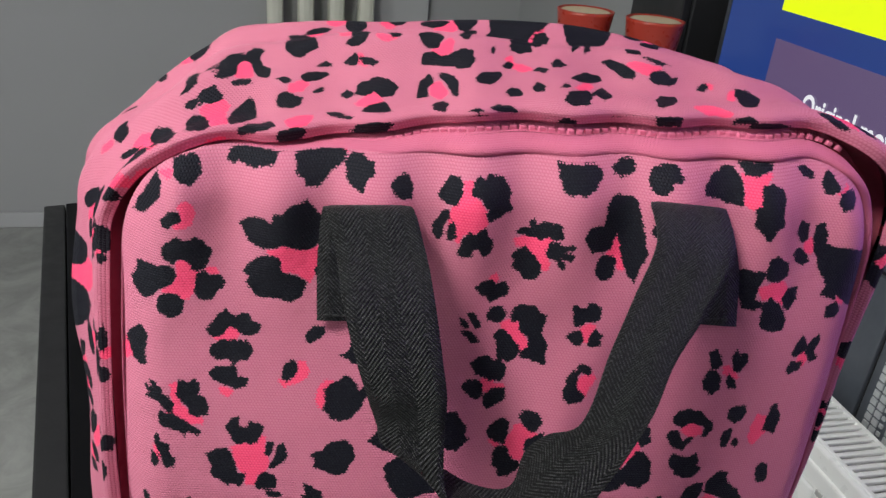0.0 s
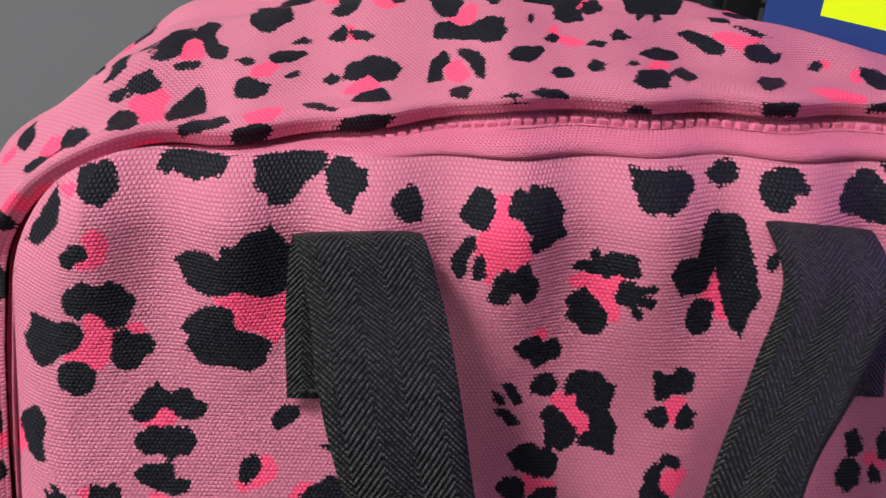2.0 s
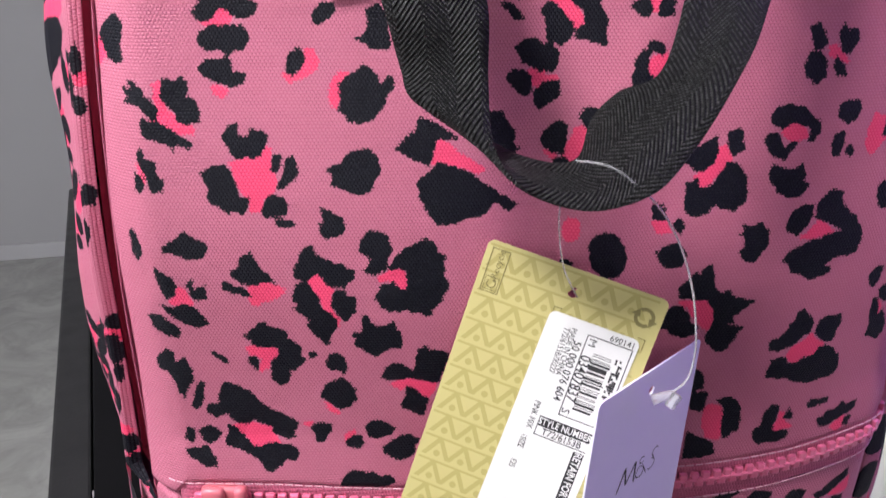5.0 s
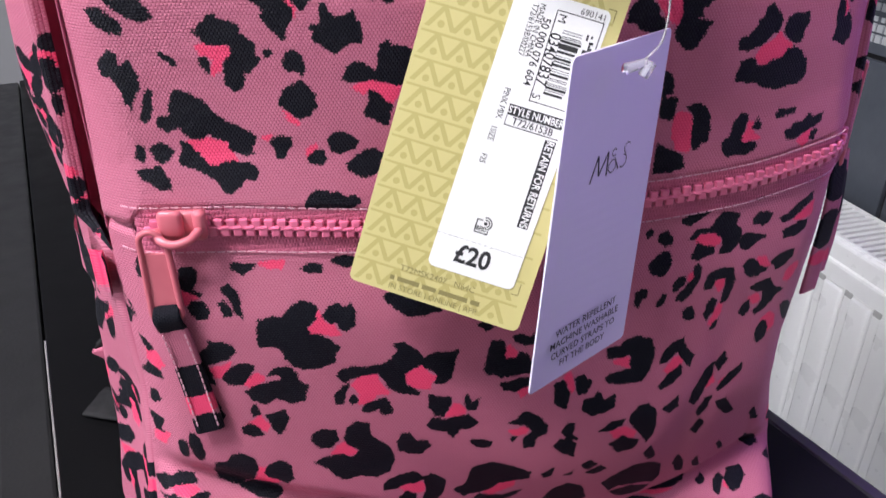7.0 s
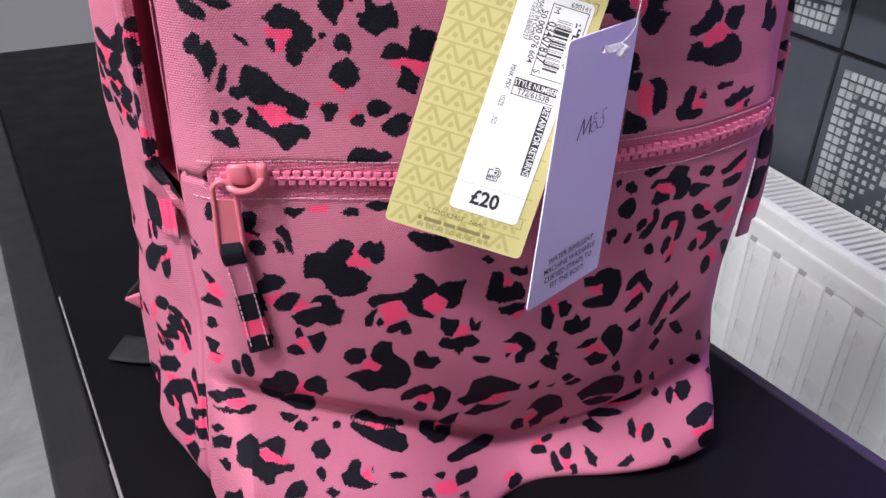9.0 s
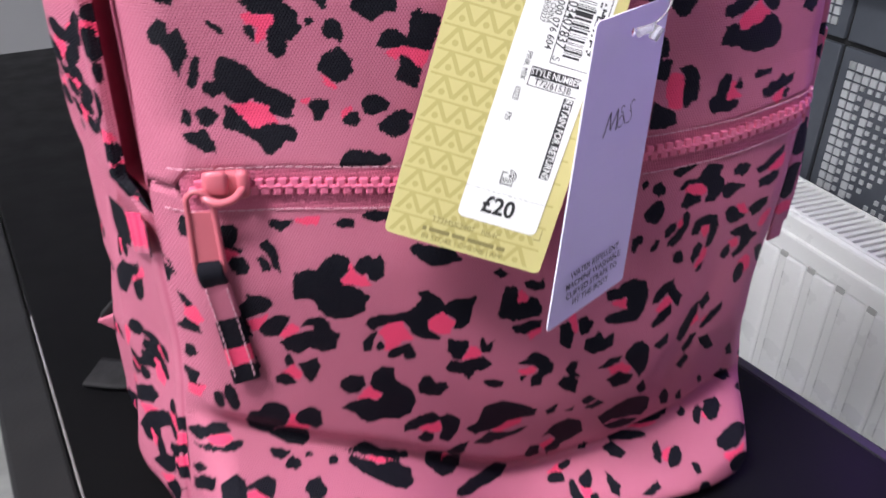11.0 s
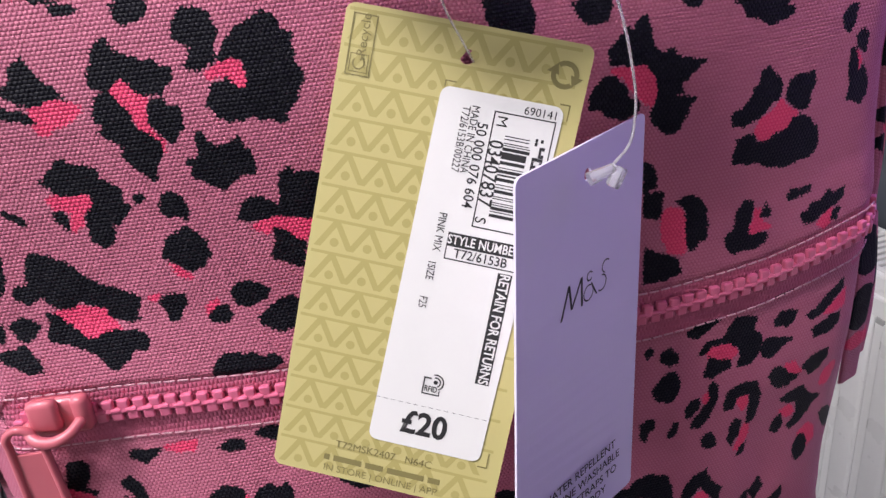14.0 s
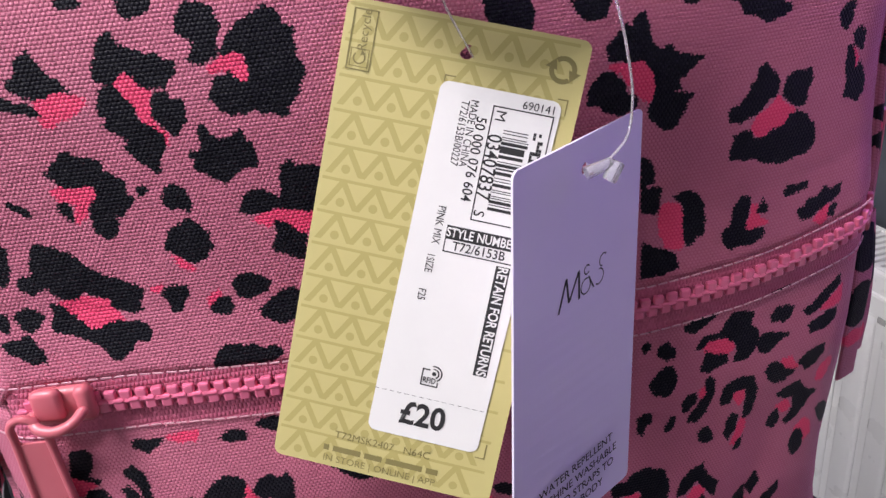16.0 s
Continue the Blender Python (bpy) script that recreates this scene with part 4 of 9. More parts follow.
blot("front", 0, (11, 371), (12, 374.4), (13.6, 375.3), (16, 373.9), (18.9, 375.1), (19.9, 373.8), (17.3, 372.3), (19.6, 371), (19.4, 369), (16.9, 369.5), (15.7, 369.9), (17.1, 367.5), (16.9, 365.8), (15.1, 367.1), (14.3, 368.9), (12.6, 369.5))
blot("front", 0, (30.5, 388.1), (33.2, 390.4), (36.9, 390.5), (39.8, 390.3), (41.2, 387.9), (41.7, 384.1), (42.9, 381.6), (43.8, 377.8), (44.8, 372), (43.7, 368.6), (42.7, 364.6), (41.6, 361.6), (39.9, 363.1), (38.3, 366.3), (37, 369.5), (36.3, 374.1), (34.8, 378), (33.4, 375.5), (32.5, 372.9), (29.8, 371.8), (26.4, 372.2), (23.8, 375), (23.2, 377.7), (24.4, 380.9), (27.5, 381.3), (30, 380.4), (30.2, 384.3))
blot("front", 1, (34.1, 376.8), (36.3, 378), (37, 373.4), (37, 368.9), (37.3, 365.6), (35.7, 366.3), (34.3, 368.9), (31.4, 371), (33.5, 372.9))
blot("front", 0, (27.9, 365.9), (28.4, 369.3), (30.6, 370.7), (33.6, 369.8), (35.1, 367.6), (34.1, 364.3), (32.5, 361.7), (30.1, 362), (28.1, 363.9))
blot("front", 0, (14.1, 400.1), (16.4, 399.7), (19, 400.1), (22.1, 399.4), (26, 400.1), (28.5, 398.5), (28.1, 395.5), (25.8, 392.7), (22.3, 391.3), (19.8, 392.2), (17.3, 391.5), (15.7, 392.6), (14.8, 394.9), (14.3, 397.2))
blot("front", 0, (32.7, 398.9), (36.4, 400.6), (40.5, 400.7), (41, 398.9), (39.5, 397), (36.1, 395.8), (33.4, 397.1))
blot("front", 0, (45, 395.5), (46.4, 398.6), (49.9, 400.6), (53.6, 400.7), (55.8, 399.6), (54.7, 397.8), (56.1, 397.3), (54.2, 396.1), (52.1, 395.5), (50.9, 393), (48, 391.6), (45.5, 392.6))
blot("front", 0, (45.6, 379.3), (47.1, 382.8), (48.6, 383.6), (48.2, 380.3), (46.7, 378.2))
blot("front", 0, (-12.4, 358.5), (-9.6, 360.5), (-7, 361), (-5.1, 359.4), (-2.1, 359.9), (0.2, 357.7), (-1.1, 354.9), (-4, 353.7), (-6.9, 352.7), (-8.5, 355.4), (-10.8, 356.3))
blot("front", 1, (-7.5, 362), (-5.6, 363.2), (-4, 361.4), (-5.1, 360.1))
blot("front", 0, (-17.5, 347.3), (-15.3, 346.5), (-13.7, 343.6), (-15.2, 342.9), (-16.7, 344.5))
blot("front", 0, (-14.7, 348.6), (-12.6, 349.2), (-10.1, 345.5), (-9.3, 343.2), (-11.5, 342.7))
blot("front", 0, (-16.6, 342.3), (-13.7, 342.1), (-10.6, 339), (-9.7, 337.2), (-12.7, 337.7), (-15.1, 340.1))
blot("front", 0, (-7.6, 347.5), (-6, 350.5), (-2.3, 350.8), (-0.3, 348.3), (-1.3, 345.8), (-3.4, 344.4), (-6.4, 345.7))
blot("front", 1, (-2, 344.4), (0.8, 345.8), (4.1, 345.2), (5, 341.7), (7.1, 338.9), (8.3, 336.1), (6, 334.6), (3.9, 336.6), (1.7, 340.1), (-1.1, 341.5))
blot("front", 0, (0.7, 347.2), (2.6, 350.3), (4.5, 351.5), (8.4, 350.9), (11.1, 349), (13.1, 347.9), (12.7, 344.1), (11.6, 341.2), (13.4, 339.2), (14.4, 337.8), (14, 333.5), (14.2, 330), (11.5, 330.5), (8.8, 331.8), (6.1, 331.7), (5.7, 334.6), (7.9, 336.1), (7.7, 339.6), (4.9, 341.9), (3.9, 345.2), (1.5, 345.5))
blot("front", 0, (-4.2, 340.1), (-2.6, 342.2), (0.3, 341.5), (2.5, 338.7), (4.6, 335.9), (4.1, 332.3), (1.6, 329.3), (-0.5, 330.7), (-2.8, 331.4), (-2.5, 335.7))
blot("front", 0, (21.8, 352.2), (23.1, 352.5), (24.6, 350.9), (26.5, 351.6), (27, 353.7), (29.6, 353.4), (31.3, 351.7), (31.3, 348.3), (29.4, 346.9), (26.8, 346.8), (25, 345.3), (23.1, 345), (22.1, 348.7))
blot("front", 1, (25.7, 344.7), (28.1, 346.6), (29.5, 345.6), (28.3, 342.8), (27.6, 340), (26.3, 340.2), (25.4, 342.6))
blot("front", 0, (20.4, 340.9), (22.6, 343.1), (25.1, 343.3), (26.3, 340.6), (24.8, 338.1), (22.6, 338.9))
blot("front", 0, (28.2, 338.7), (28.4, 342.1), (30.2, 344.2), (32.3, 342.2), (31.9, 338.8), (30, 337.6))
blot("front", 0, (-12.4, 329.8), (-9.5, 331.7), (-6.5, 332.2), (-3.4, 329.9), (-1.3, 331.4), (1, 327.8), (0.8, 324.9), (-0.9, 322.7), (-4.6, 322.7), (-6.9, 324.2), (-10, 325.2))
blot("front", 1, (-9.1, 322.2), (-6.1, 323.4), (-3.2, 323.4), (-3.1, 321.2), (0.6, 320.5), (-3.7, 319.4), (-5.2, 318), (-7.5, 319.2))
blot("front", 0, (-15.2, 321.5), (-13, 323.1), (-9.1, 323), (-7.6, 321.4), (-7.4, 317.7), (-8.9, 315.7), (-11.2, 316.7), (-13.6, 318.9))
blot("front", 0, (-6.7, 316.9), (-3.7, 319.4), (1.3, 320.1), (1.4, 316.2), (-0.6, 314.2), (-3.5, 312.5), (-5, 311.8), (-6.6, 314))
blot("front", 0, (21.1, 321.5), (22.2, 326.5), (24, 328.7), (26.6, 328.9), (25.4, 326), (25.6, 322.5), (28.7, 319.6), (27.5, 317.5), (24, 316.8), (21.5, 318.1))
blot("front", 0, (25.3, 328.8), (25.8, 330.9), (28.4, 331.1), (30.7, 328.2), (29.4, 327.5), (27, 328.6))
blot("front", 1, (25.5, 324.6), (27.3, 327.2), (30.7, 328.2), (31.7, 326), (29.8, 323.2), (28.7, 319.6), (26.4, 321.8))
blot("front", 0, (-21.7, 311.6), (-16.5, 311.7), (-14.9, 308.6), (-12.5, 306.1), (-13.2, 302.6), (-11.3, 300.8), (-13.9, 299.1), (-16.2, 297.3), (-21.1, 298.6))
blot("front", 0, (-4.8, 303.7), (-1.9, 306.9), (0.9, 308.5), (3.3, 306.7), (3.2, 302.6), (1.9, 298.9), (-0.9, 299.7), (-3.6, 301.1))
blot("front", 0, (7, 309.5), (8.3, 312.1), (10.2, 312.7), (12.9, 311.6), (14.7, 309), (13.7, 306.1), (11.8, 304.9), (9.1, 306.2))
blot("front", 1, (1.9, 298.1), (3.2, 301.9), (5.8, 305.8), (7.8, 306.7), (9.8, 305.6), (13.1, 303.9), (10.6, 301.5), (8.7, 298.4), (8.7, 295.5), (6.8, 293.8), (4.7, 294.2), (4, 296.9))
blot("front", 1, (-3.2, 300), (-0.2, 298.7), (-0.9, 297.6))
blot("front", 0, (-2, 293.5), (-0.9, 297.2), (2.6, 298.2), (4, 295.5), (5.4, 293.6), (7.4, 293.2), (7.5, 291.1), (5.5, 288.6), (4.2, 286.9), (0.8, 286.7), (0, 289.3), (-1.5, 290.6))
blot("front", 0, (8.7, 297.7), (9.9, 301.4), (12.5, 303.2), (15.8, 305), (13.9, 299.8), (11.4, 296.6))
blot("front", 0, (-71.4, 286.1), (-68.4, 284.5), (-65.5, 283.1), (-64.6, 279.5), (-66.2, 277.8), (-69.5, 277.8), (-71.1, 280.3), (-70.5, 282.8))
blot("front", 0, (-42.9, 292.4), (-38.9, 295.5), (-36.4, 297.9), (-31.3, 296.9), (-26.2, 295), (-22.8, 291.6), (-19.3, 289.6), (-12.2, 284.7), (-14.9, 283.3), (-19.4, 286.3), (-22.9, 282.4), (-28.1, 281.9), (-31.5, 280.4), (-36.6, 280.3), (-39.2, 283.2), (-41.6, 287.4))
blot("front", 1, (-38.1, 297.9), (-36.3, 305.1), (-31.3, 301.8), (-22.8, 295.7), (-24.5, 295), (-31.3, 296.9), (-35.5, 297.8))
blot("front", 0, (-48.8, 302.2), (-45.4, 305.3), (-42.1, 307.6), (-41.2, 310.8), (-36.2, 309.1), (-30.4, 304.9), (-36.3, 304.8), (-38, 300.3), (-38.9, 297.1), (-43.1, 298.8))
blot("front", 0, (-119.4, 274.2), (-117.3, 275.9), (-114.7, 276.8), (-112.9, 279.1), (-110.5, 277.7), (-106.5, 275.5), (-106.2, 273.2), (-108.5, 270.9), (-112.8, 270.5), (-116, 272), (-119.2, 272.8))
blot("front", 0, (-122.7, 267.6), (-119.9, 266), (-117.5, 265), (-116.7, 261.6), (-117.7, 258.3), (-120, 257.8), (-121.3, 261.2), (-122.2, 263.9))
blot("front", 0, (-113.4, 263.1), (-111.7, 264.1), (-111.2, 260.3), (-107.6, 262.2), (-108, 257.4), (-111.5, 257.4), (-113, 259.3))
blot("front", 1, (-118.9, 256.4), (-116.2, 260.9), (-114.1, 260.3), (-112.5, 255.8), (-115.1, 255))
blot("front", 0, (-122.3, 255.6), (-118.6, 254.4), (-115.1, 255.8), (-111.8, 254.4), (-109.5, 251.4), (-108.1, 248.3), (-111.6, 247.7), (-115.8, 249.3), (-118.9, 251.8))
blot("front", 0, (-127.3, 251.6), (-123.4, 252), (-119.2, 249.4), (-117, 246.2), (-118.1, 244.2), (-122.4, 245.4), (-125.5, 247.4))
blot("front", 0, (-129.4, 277.8), (-127.6, 278.7), (-126.5, 275.1), (-125.7, 270.7), (-127.8, 269.2), (-129.2, 272.4))
blot("front", 0, (-126.6, 235.4), (-123.2, 239.6), (-120.5, 238.9), (-120.1, 234.6), (-117.2, 236.8), (-115.4, 232.5), (-115.5, 228.2), (-118, 225), (-118.9, 221.3), (-120.4, 223.9), (-121.2, 228.1), (-123.2, 231.7), (-125.6, 232.6))
blot("front", 0, (74, 334.3), (76.1, 335.4), (78.2, 332.6), (79.7, 330.1), (78, 327.6), (76.1, 328.8), (74.4, 331))
blot("front", 0, (82.6, 332.5), (83.9, 335.3), (86, 333.2), (88, 334), (89.2, 329.8), (87, 326.5), (84.2, 327.4), (83.3, 330))
blot("front", 0, (72.9, 323.5), (74.6, 327.2), (77.7, 327.1), (80.2, 324.2), (80.4, 320), (77.5, 318), (74, 320.2))
blot("front", 0, (82.6, 325.8), (85.7, 323.2), (86.6, 319.8), (83.4, 320.2), (82.1, 323.3))
blot("front", 1, (80, 328.4), (82.1, 329.2), (85, 325.7), (86.5, 324), (83.3, 324.6), (80.8, 326.4))
blot("front", 0, (64.6, 308.5), (66, 311.1), (70.3, 312.1), (74.9, 310.8), (77.9, 308.1), (80.5, 306.3), (80.9, 303.7), (78.9, 300.8), (77.1, 300.9), (77.5, 304.7), (74.6, 305.7), (71.8, 307), (68.5, 305), (65.7, 306))
blot("front", 1, (69, 303.3), (69.3, 305.3), (72.7, 306.6), (75.7, 304.8), (76.9, 302.1), (73.4, 301), (71.7, 300.6))
blot("front", 0, (63.3, 300.9), (64.3, 303.1), (66.9, 303.3), (68.5, 301.6), (69.5, 298.9), (71.6, 301.1), (74, 300.5), (72, 298), (70.5, 295.4), (67.7, 296.4), (64.8, 297.9))
blot("front", 0, (66.1, 291.3), (67.1, 293.8), (69.9, 292.9), (73.6, 292.3), (76.2, 294), (77.5, 290.7), (77.5, 288.1), (79, 287.1), (77.4, 284.6), (72.8, 284), (69.3, 285.5), (66.7, 288.6))
blot("front", 0, (85.7, 311.2), (88.2, 312.8), (92.6, 312.6), (93.4, 310), (92.1, 306.6), (89.4, 305.5), (85.9, 307.8))
blot("front", 0, (85.1, 299.1), (86.1, 302.6), (88.8, 303.3), (88.6, 298.9), (87.8, 295.8), (85.7, 296.4))
blot("front", 0, (90.3, 297), (91.4, 299.6), (92.8, 296.9), (92.1, 295.1))
blot("front", 0, (38.9, 296.4), (39.3, 299), (42.7, 300.2), (46.1, 301.8), (48.6, 302.9), (49.5, 298.7), (48, 295.3), (45, 292.8), (42.4, 292.9))
blot("front", 0, (51.8, 300.3), (52, 304.1), (55.3, 305.4), (56.8, 302.8), (57.2, 298.5), (54.3, 297.2))
blot("front", 1, (42.5, 291.1), (45.9, 293.3), (48.3, 296.1), (48.9, 299.5), (51.8, 300.3), (53.2, 296), (52.4, 292.6), (48.7, 291), (46.3, 287.6), (43.9, 288.2))
blot("front", 0, (39.6, 281.8), (40.2, 286.1), (40.3, 289.5), (43.1, 290.3), (44.5, 287.6), (48, 288.4), (50.4, 291.8), (52.7, 295.1), (55.3, 295.4), (58.4, 291.5), (59.4, 286.3), (58.3, 282.8), (55.8, 280.3), (51.2, 281.4), (49.3, 282.3), (46.9, 279.8), (44.2, 279), (40.6, 280))
blot("front", 0, (57.8, 273.1), (59.2, 273.6), (59.3, 275.7), (62.7, 275.2), (64.8, 276.4), (68.1, 273.5), (68.2, 268.9), (65.7, 266.3), (63.8, 263.6), (60.3, 264.8), (58.1, 267.7), (60.6, 269.4), (59.4, 272.1))
blot("front", 0, (73.5, 275.9), (75.2, 279.4), (78.8, 280.9), (81.7, 280.8), (81.7, 277.1), (80.2, 274.2), (77.3, 272), (74.2, 273.5))
blot("front", 0, (83.3, 277), (83.6, 281.5), (86.1, 284), (87.8, 285.7), (91.6, 284.5), (91.6, 280.9), (94.2, 277.9), (97.5, 276.6), (100.1, 272.6), (101.4, 268.7), (100.1, 265), (96.1, 263.6), (91.9, 263.7), (87.7, 258.8), (83.9, 257.3), (80.6, 258.6), (77.4, 259.8), (75.8, 262.8), (73.7, 263.9), (76.2, 266.5), (80.7, 269), (85.5, 270), (90.3, 271.4), (94.2, 272.3), (88.6, 274.7))
blot("front", 1, (79.4, 270.9), (82.9, 273.4), (84.4, 276), (87.8, 273.9), (90.2, 271.8), (85.3, 270.8))
blot("front", 0, (32.2, 267), (34.2, 269.6), (38.6, 271.2), (41.2, 267.5), (41.1, 263.8), (37.5, 263), (34.3, 263.7))
blot("front", 0, (36.3, 276.7), (38.9, 278.7), (40.6, 275.6), (39.3, 273.3))
blot("front", 1, (29.9, 278), (34.4, 278.2), (35.6, 274.6), (31.9, 274.8))
blot("front", 0, (29.5, 284.1), (33.2, 283), (34.4, 278.5), (29.8, 278.8))
blot("front", 0, (64.6, 394.2), (69, 397.7), (73.7, 399.7), (76.4, 398.6), (78.1, 396.4), (78.6, 392.4), (78, 387.8), (73.5, 388.3), (68, 390.3), (64.3, 391.7))
blot("front", 1, (78.8, 397.3), (82.3, 397.4), (88.1, 398.1), (86.5, 395.7), (84.1, 392.3), (84.8, 388.1), (80.5, 387.4), (78.5, 388.8), (79.1, 393.3))
blot("front", 0, (78.4, 400.8), (82.6, 401.6), (90.6, 401.4), (88.6, 399.6), (84.1, 397.6), (79.4, 397.7))
blot("front", 0, (84.1, 392.3), (85.4, 394.9), (88.5, 395.8), (91.4, 394.2), (92.5, 390.7), (91.6, 385.4), (92.5, 382.2), (89.3, 380.5), (87.2, 376.8), (84.7, 379.2), (82.7, 381.9), (82.2, 387.3), (84.3, 388.3))
blot("front", 0, (100.3, 399.2), (104, 400), (106.5, 396.7), (105.2, 395.1), (101.7, 397))
blot("front", 0, (109.4, 395.1), (112.2, 398.5), (115.9, 392.9), (112.7, 391), (110.3, 391.6))
blot("front", 1, (114.5, 391.2), (119.1, 393.3), (118.2, 391.5))
blot("front", 0, (114.4, 388.4), (115.6, 391.7), (122.2, 391.8), (122.7, 389.2), (120.1, 386.4), (116.5, 385.6))
blot("front", 0, (98.7, 378.9), (101.1, 382), (104.7, 379.8), (104.8, 374.8), (101.8, 374.2))
blot("front", 0, (106.9, 376.7), (107.7, 379.7), (110.9, 380.9), (112.5, 377), (111.3, 373.8), (111.8, 369.7), (109.7, 367.1), (107.6, 370.6))
blot("front", 1, (103.7, 373.9), (105.9, 375.3), (107.9, 371.6), (106.5, 370), (104.1, 370.8))
blot("front", 0, (98.7, 370.7), (101.2, 372.7), (104.2, 369.8), (106.2, 367.2), (103.5, 365.4), (100, 368))
blot("front", 0, (88.4, 364.8), (88.9, 369.7), (91.6, 371), (96.7, 367), (96.8, 362.8), (93, 361.2), (89.2, 362.6))
blot("front", 1, (85.9, 359.3), (90.9, 360.3), (95.5, 360.9), (99.3, 356), (97.9, 351.9), (93.6, 354.6), (88.9, 355.4))
blot("front", 0, (97.3, 354.2), (98.9, 357.8), (102.5, 358.1), (103.1, 353.4), (100.8, 349.9), (98.2, 350.8))
blot("front", 0, (90, 345), (89.6, 352.7), (92.3, 355.2), (96.7, 352.1), (100.5, 346.3), (100.2, 342.6), (95.8, 341.7), (91.5, 343.4))
blot("front", 0, (77.4, 364.8), (81, 365.7), (87.7, 364.8), (86.7, 360.5), (85.9, 355), (89.6, 352.7), (86.8, 351), (82, 351.6))
blot("front", 0, (112.8, 355), (114.2, 358.2), (112.6, 361.4), (115.4, 360.4), (115.9, 362.5), (118.5, 357), (119.4, 352.5), (115.5, 353.2))
blot("front", 0, (116.2, 347.2), (116.9, 350.5), (120.3, 351.3), (123.2, 347.3), (121.1, 345.1), (117.7, 345.5))
blot("front", 1, (120.3, 351.3), (120, 355.8), (123.5, 354), (124.1, 350.4))
blot("front", 0, (121.9, 357.8), (121.5, 362.4), (123.8, 364.1), (124.3, 359.4), (124, 355))
blot("front", 0, (106.3, 332.6), (108.3, 336.2), (109.4, 339), (112.8, 335.3), (116.6, 339.4), (117.8, 337), (116.1, 332.7), (118.5, 329), (114.9, 328.3), (112.2, 333.1), (108.7, 330.8))
blot("front", 1, (109.7, 328.9), (111, 333.3), (114, 329.5), (112.1, 327.5))
blot("front", 0, (106.2, 325.9), (107.2, 329.2), (112.3, 328.6), (110.7, 325.4), (107.4, 324.1))
blot("front", 1, (96.8, 300), (98.3, 308.2), (102.4, 306.6), (103.3, 300.5), (99, 296.1))
blot("front", 0, (102.4, 301.8), (103.6, 311.2), (105.8, 312.1), (108.8, 305.7), (108, 299.8))
blot("front", 0, (-84.9, 282.5), (-79.7, 281.9), (-78.8, 280.7), (-81.3, 280.1), (-84.8, 280.8))
blot("front", 0, (-72, 281.1), (-65.3, 280.3), (-65.3, 278.6), (-67.4, 277.3), (-70, 276.8), (-72, 278.5))
blot("front", 0, (-96.8, 270.3), (-93.3, 272.7), (-92.3, 271), (-91.2, 268.5), (-89.3, 266.4), (-86.4, 263.5), (-85.9, 262.2), (-88.4, 263.1), (-90, 264), (-92.3, 262.4), (-94.3, 262), (-96.5, 262.9), (-99.1, 264.5), (-99.2, 266.3), (-97, 267.3))
blot("front", 0, (-102, 263.2), (-99.3, 262), (-96.5, 261), (-95.1, 259.5), (-93.8, 258.3), (-97.1, 259.1), (-102.8, 260.7))
blot("front", 1, (-94.3, 262), (-91.7, 262.3), (-88.8, 263.8), (-87.3, 262.4), (-84, 261), (-84.4, 259.5), (-87.5, 257.5), (-90.7, 257.4), (-91.8, 255.9), (-93.6, 256.1), (-94.4, 258.8))
blot("front", 0, (-78.2, 272.4), (-76.8, 274), (-75.1, 274.8), (-74, 272.8), (-72.6, 271.1), (-69.7, 270.2), (-68.2, 268.8), (-66.1, 269.7), (-65, 267.8), (-62.5, 266.6), (-63, 264.4), (-64.9, 261.5), (-66.8, 261.8), (-69.3, 261.7), (-70.4, 262.2), (-71.8, 264.3), (-73.3, 265.9), (-75.7, 264.7), (-77, 263.7), (-78.8, 263.9), (-80.4, 264.7), (-80.2, 267.8), (-78.8, 270))
blot("front", 1, (-76.4, 263.6), (-74.7, 265.2), (-73, 265.7), (-71.3, 263.6), (-69.8, 262.2), (-69.2, 260.8), (-69.8, 258.3), (-70.2, 255.8), (-69.6, 253), (-67.8, 250.8), (-67.9, 248.4), (-69.3, 249), (-70.9, 251.9), (-72.4, 253), (-72.6, 256.1), (-73.4, 258.1), (-74.7, 260.2), (-76.5, 261.7))
blot("front", 0, (-80.5, 260.9), (-79, 262.9), (-76.9, 262.4), (-75.3, 260.3), (-73.4, 258.1), (-72.8, 255.4), (-71.8, 253.3), (-69.8, 252.1), (-68.3, 250.2), (-68.4, 247.5), (-70.4, 245.7), (-71, 242.2), (-72.5, 241.7), (-74, 243.4), (-75.5, 245.2), (-76.9, 247.2), (-77.7, 249.1), (-76, 250.5), (-78.1, 252.4), (-79.9, 252.6), (-81.1, 254.1), (-79.7, 255.7), (-81.2, 257.2), (-81.3, 259.1))
blot("front", 0, (-69.4, 258.9), (-67.7, 260.6), (-65.8, 260.4), (-64.4, 258.5), (-62.7, 257.8), (-61.9, 255.6), (-62.4, 253.4), (-64.3, 251), (-65.7, 250.5), (-67.8, 252.4), (-69, 254.3), (-69.5, 255.7))
blot("front", 0, (-59.8, 275.6), (-57.9, 278.9), (-55.4, 279.2), (-53.1, 278.3), (-51.3, 275.2), (-50.4, 273.3), (-51.8, 269.8), (-51.5, 268), (-52.8, 266.3), (-55.9, 265.4), (-58.3, 265.7), (-59.3, 267.1), (-57.5, 269.3), (-56.8, 271), (-58.8, 271.9), (-60.3, 273.3))
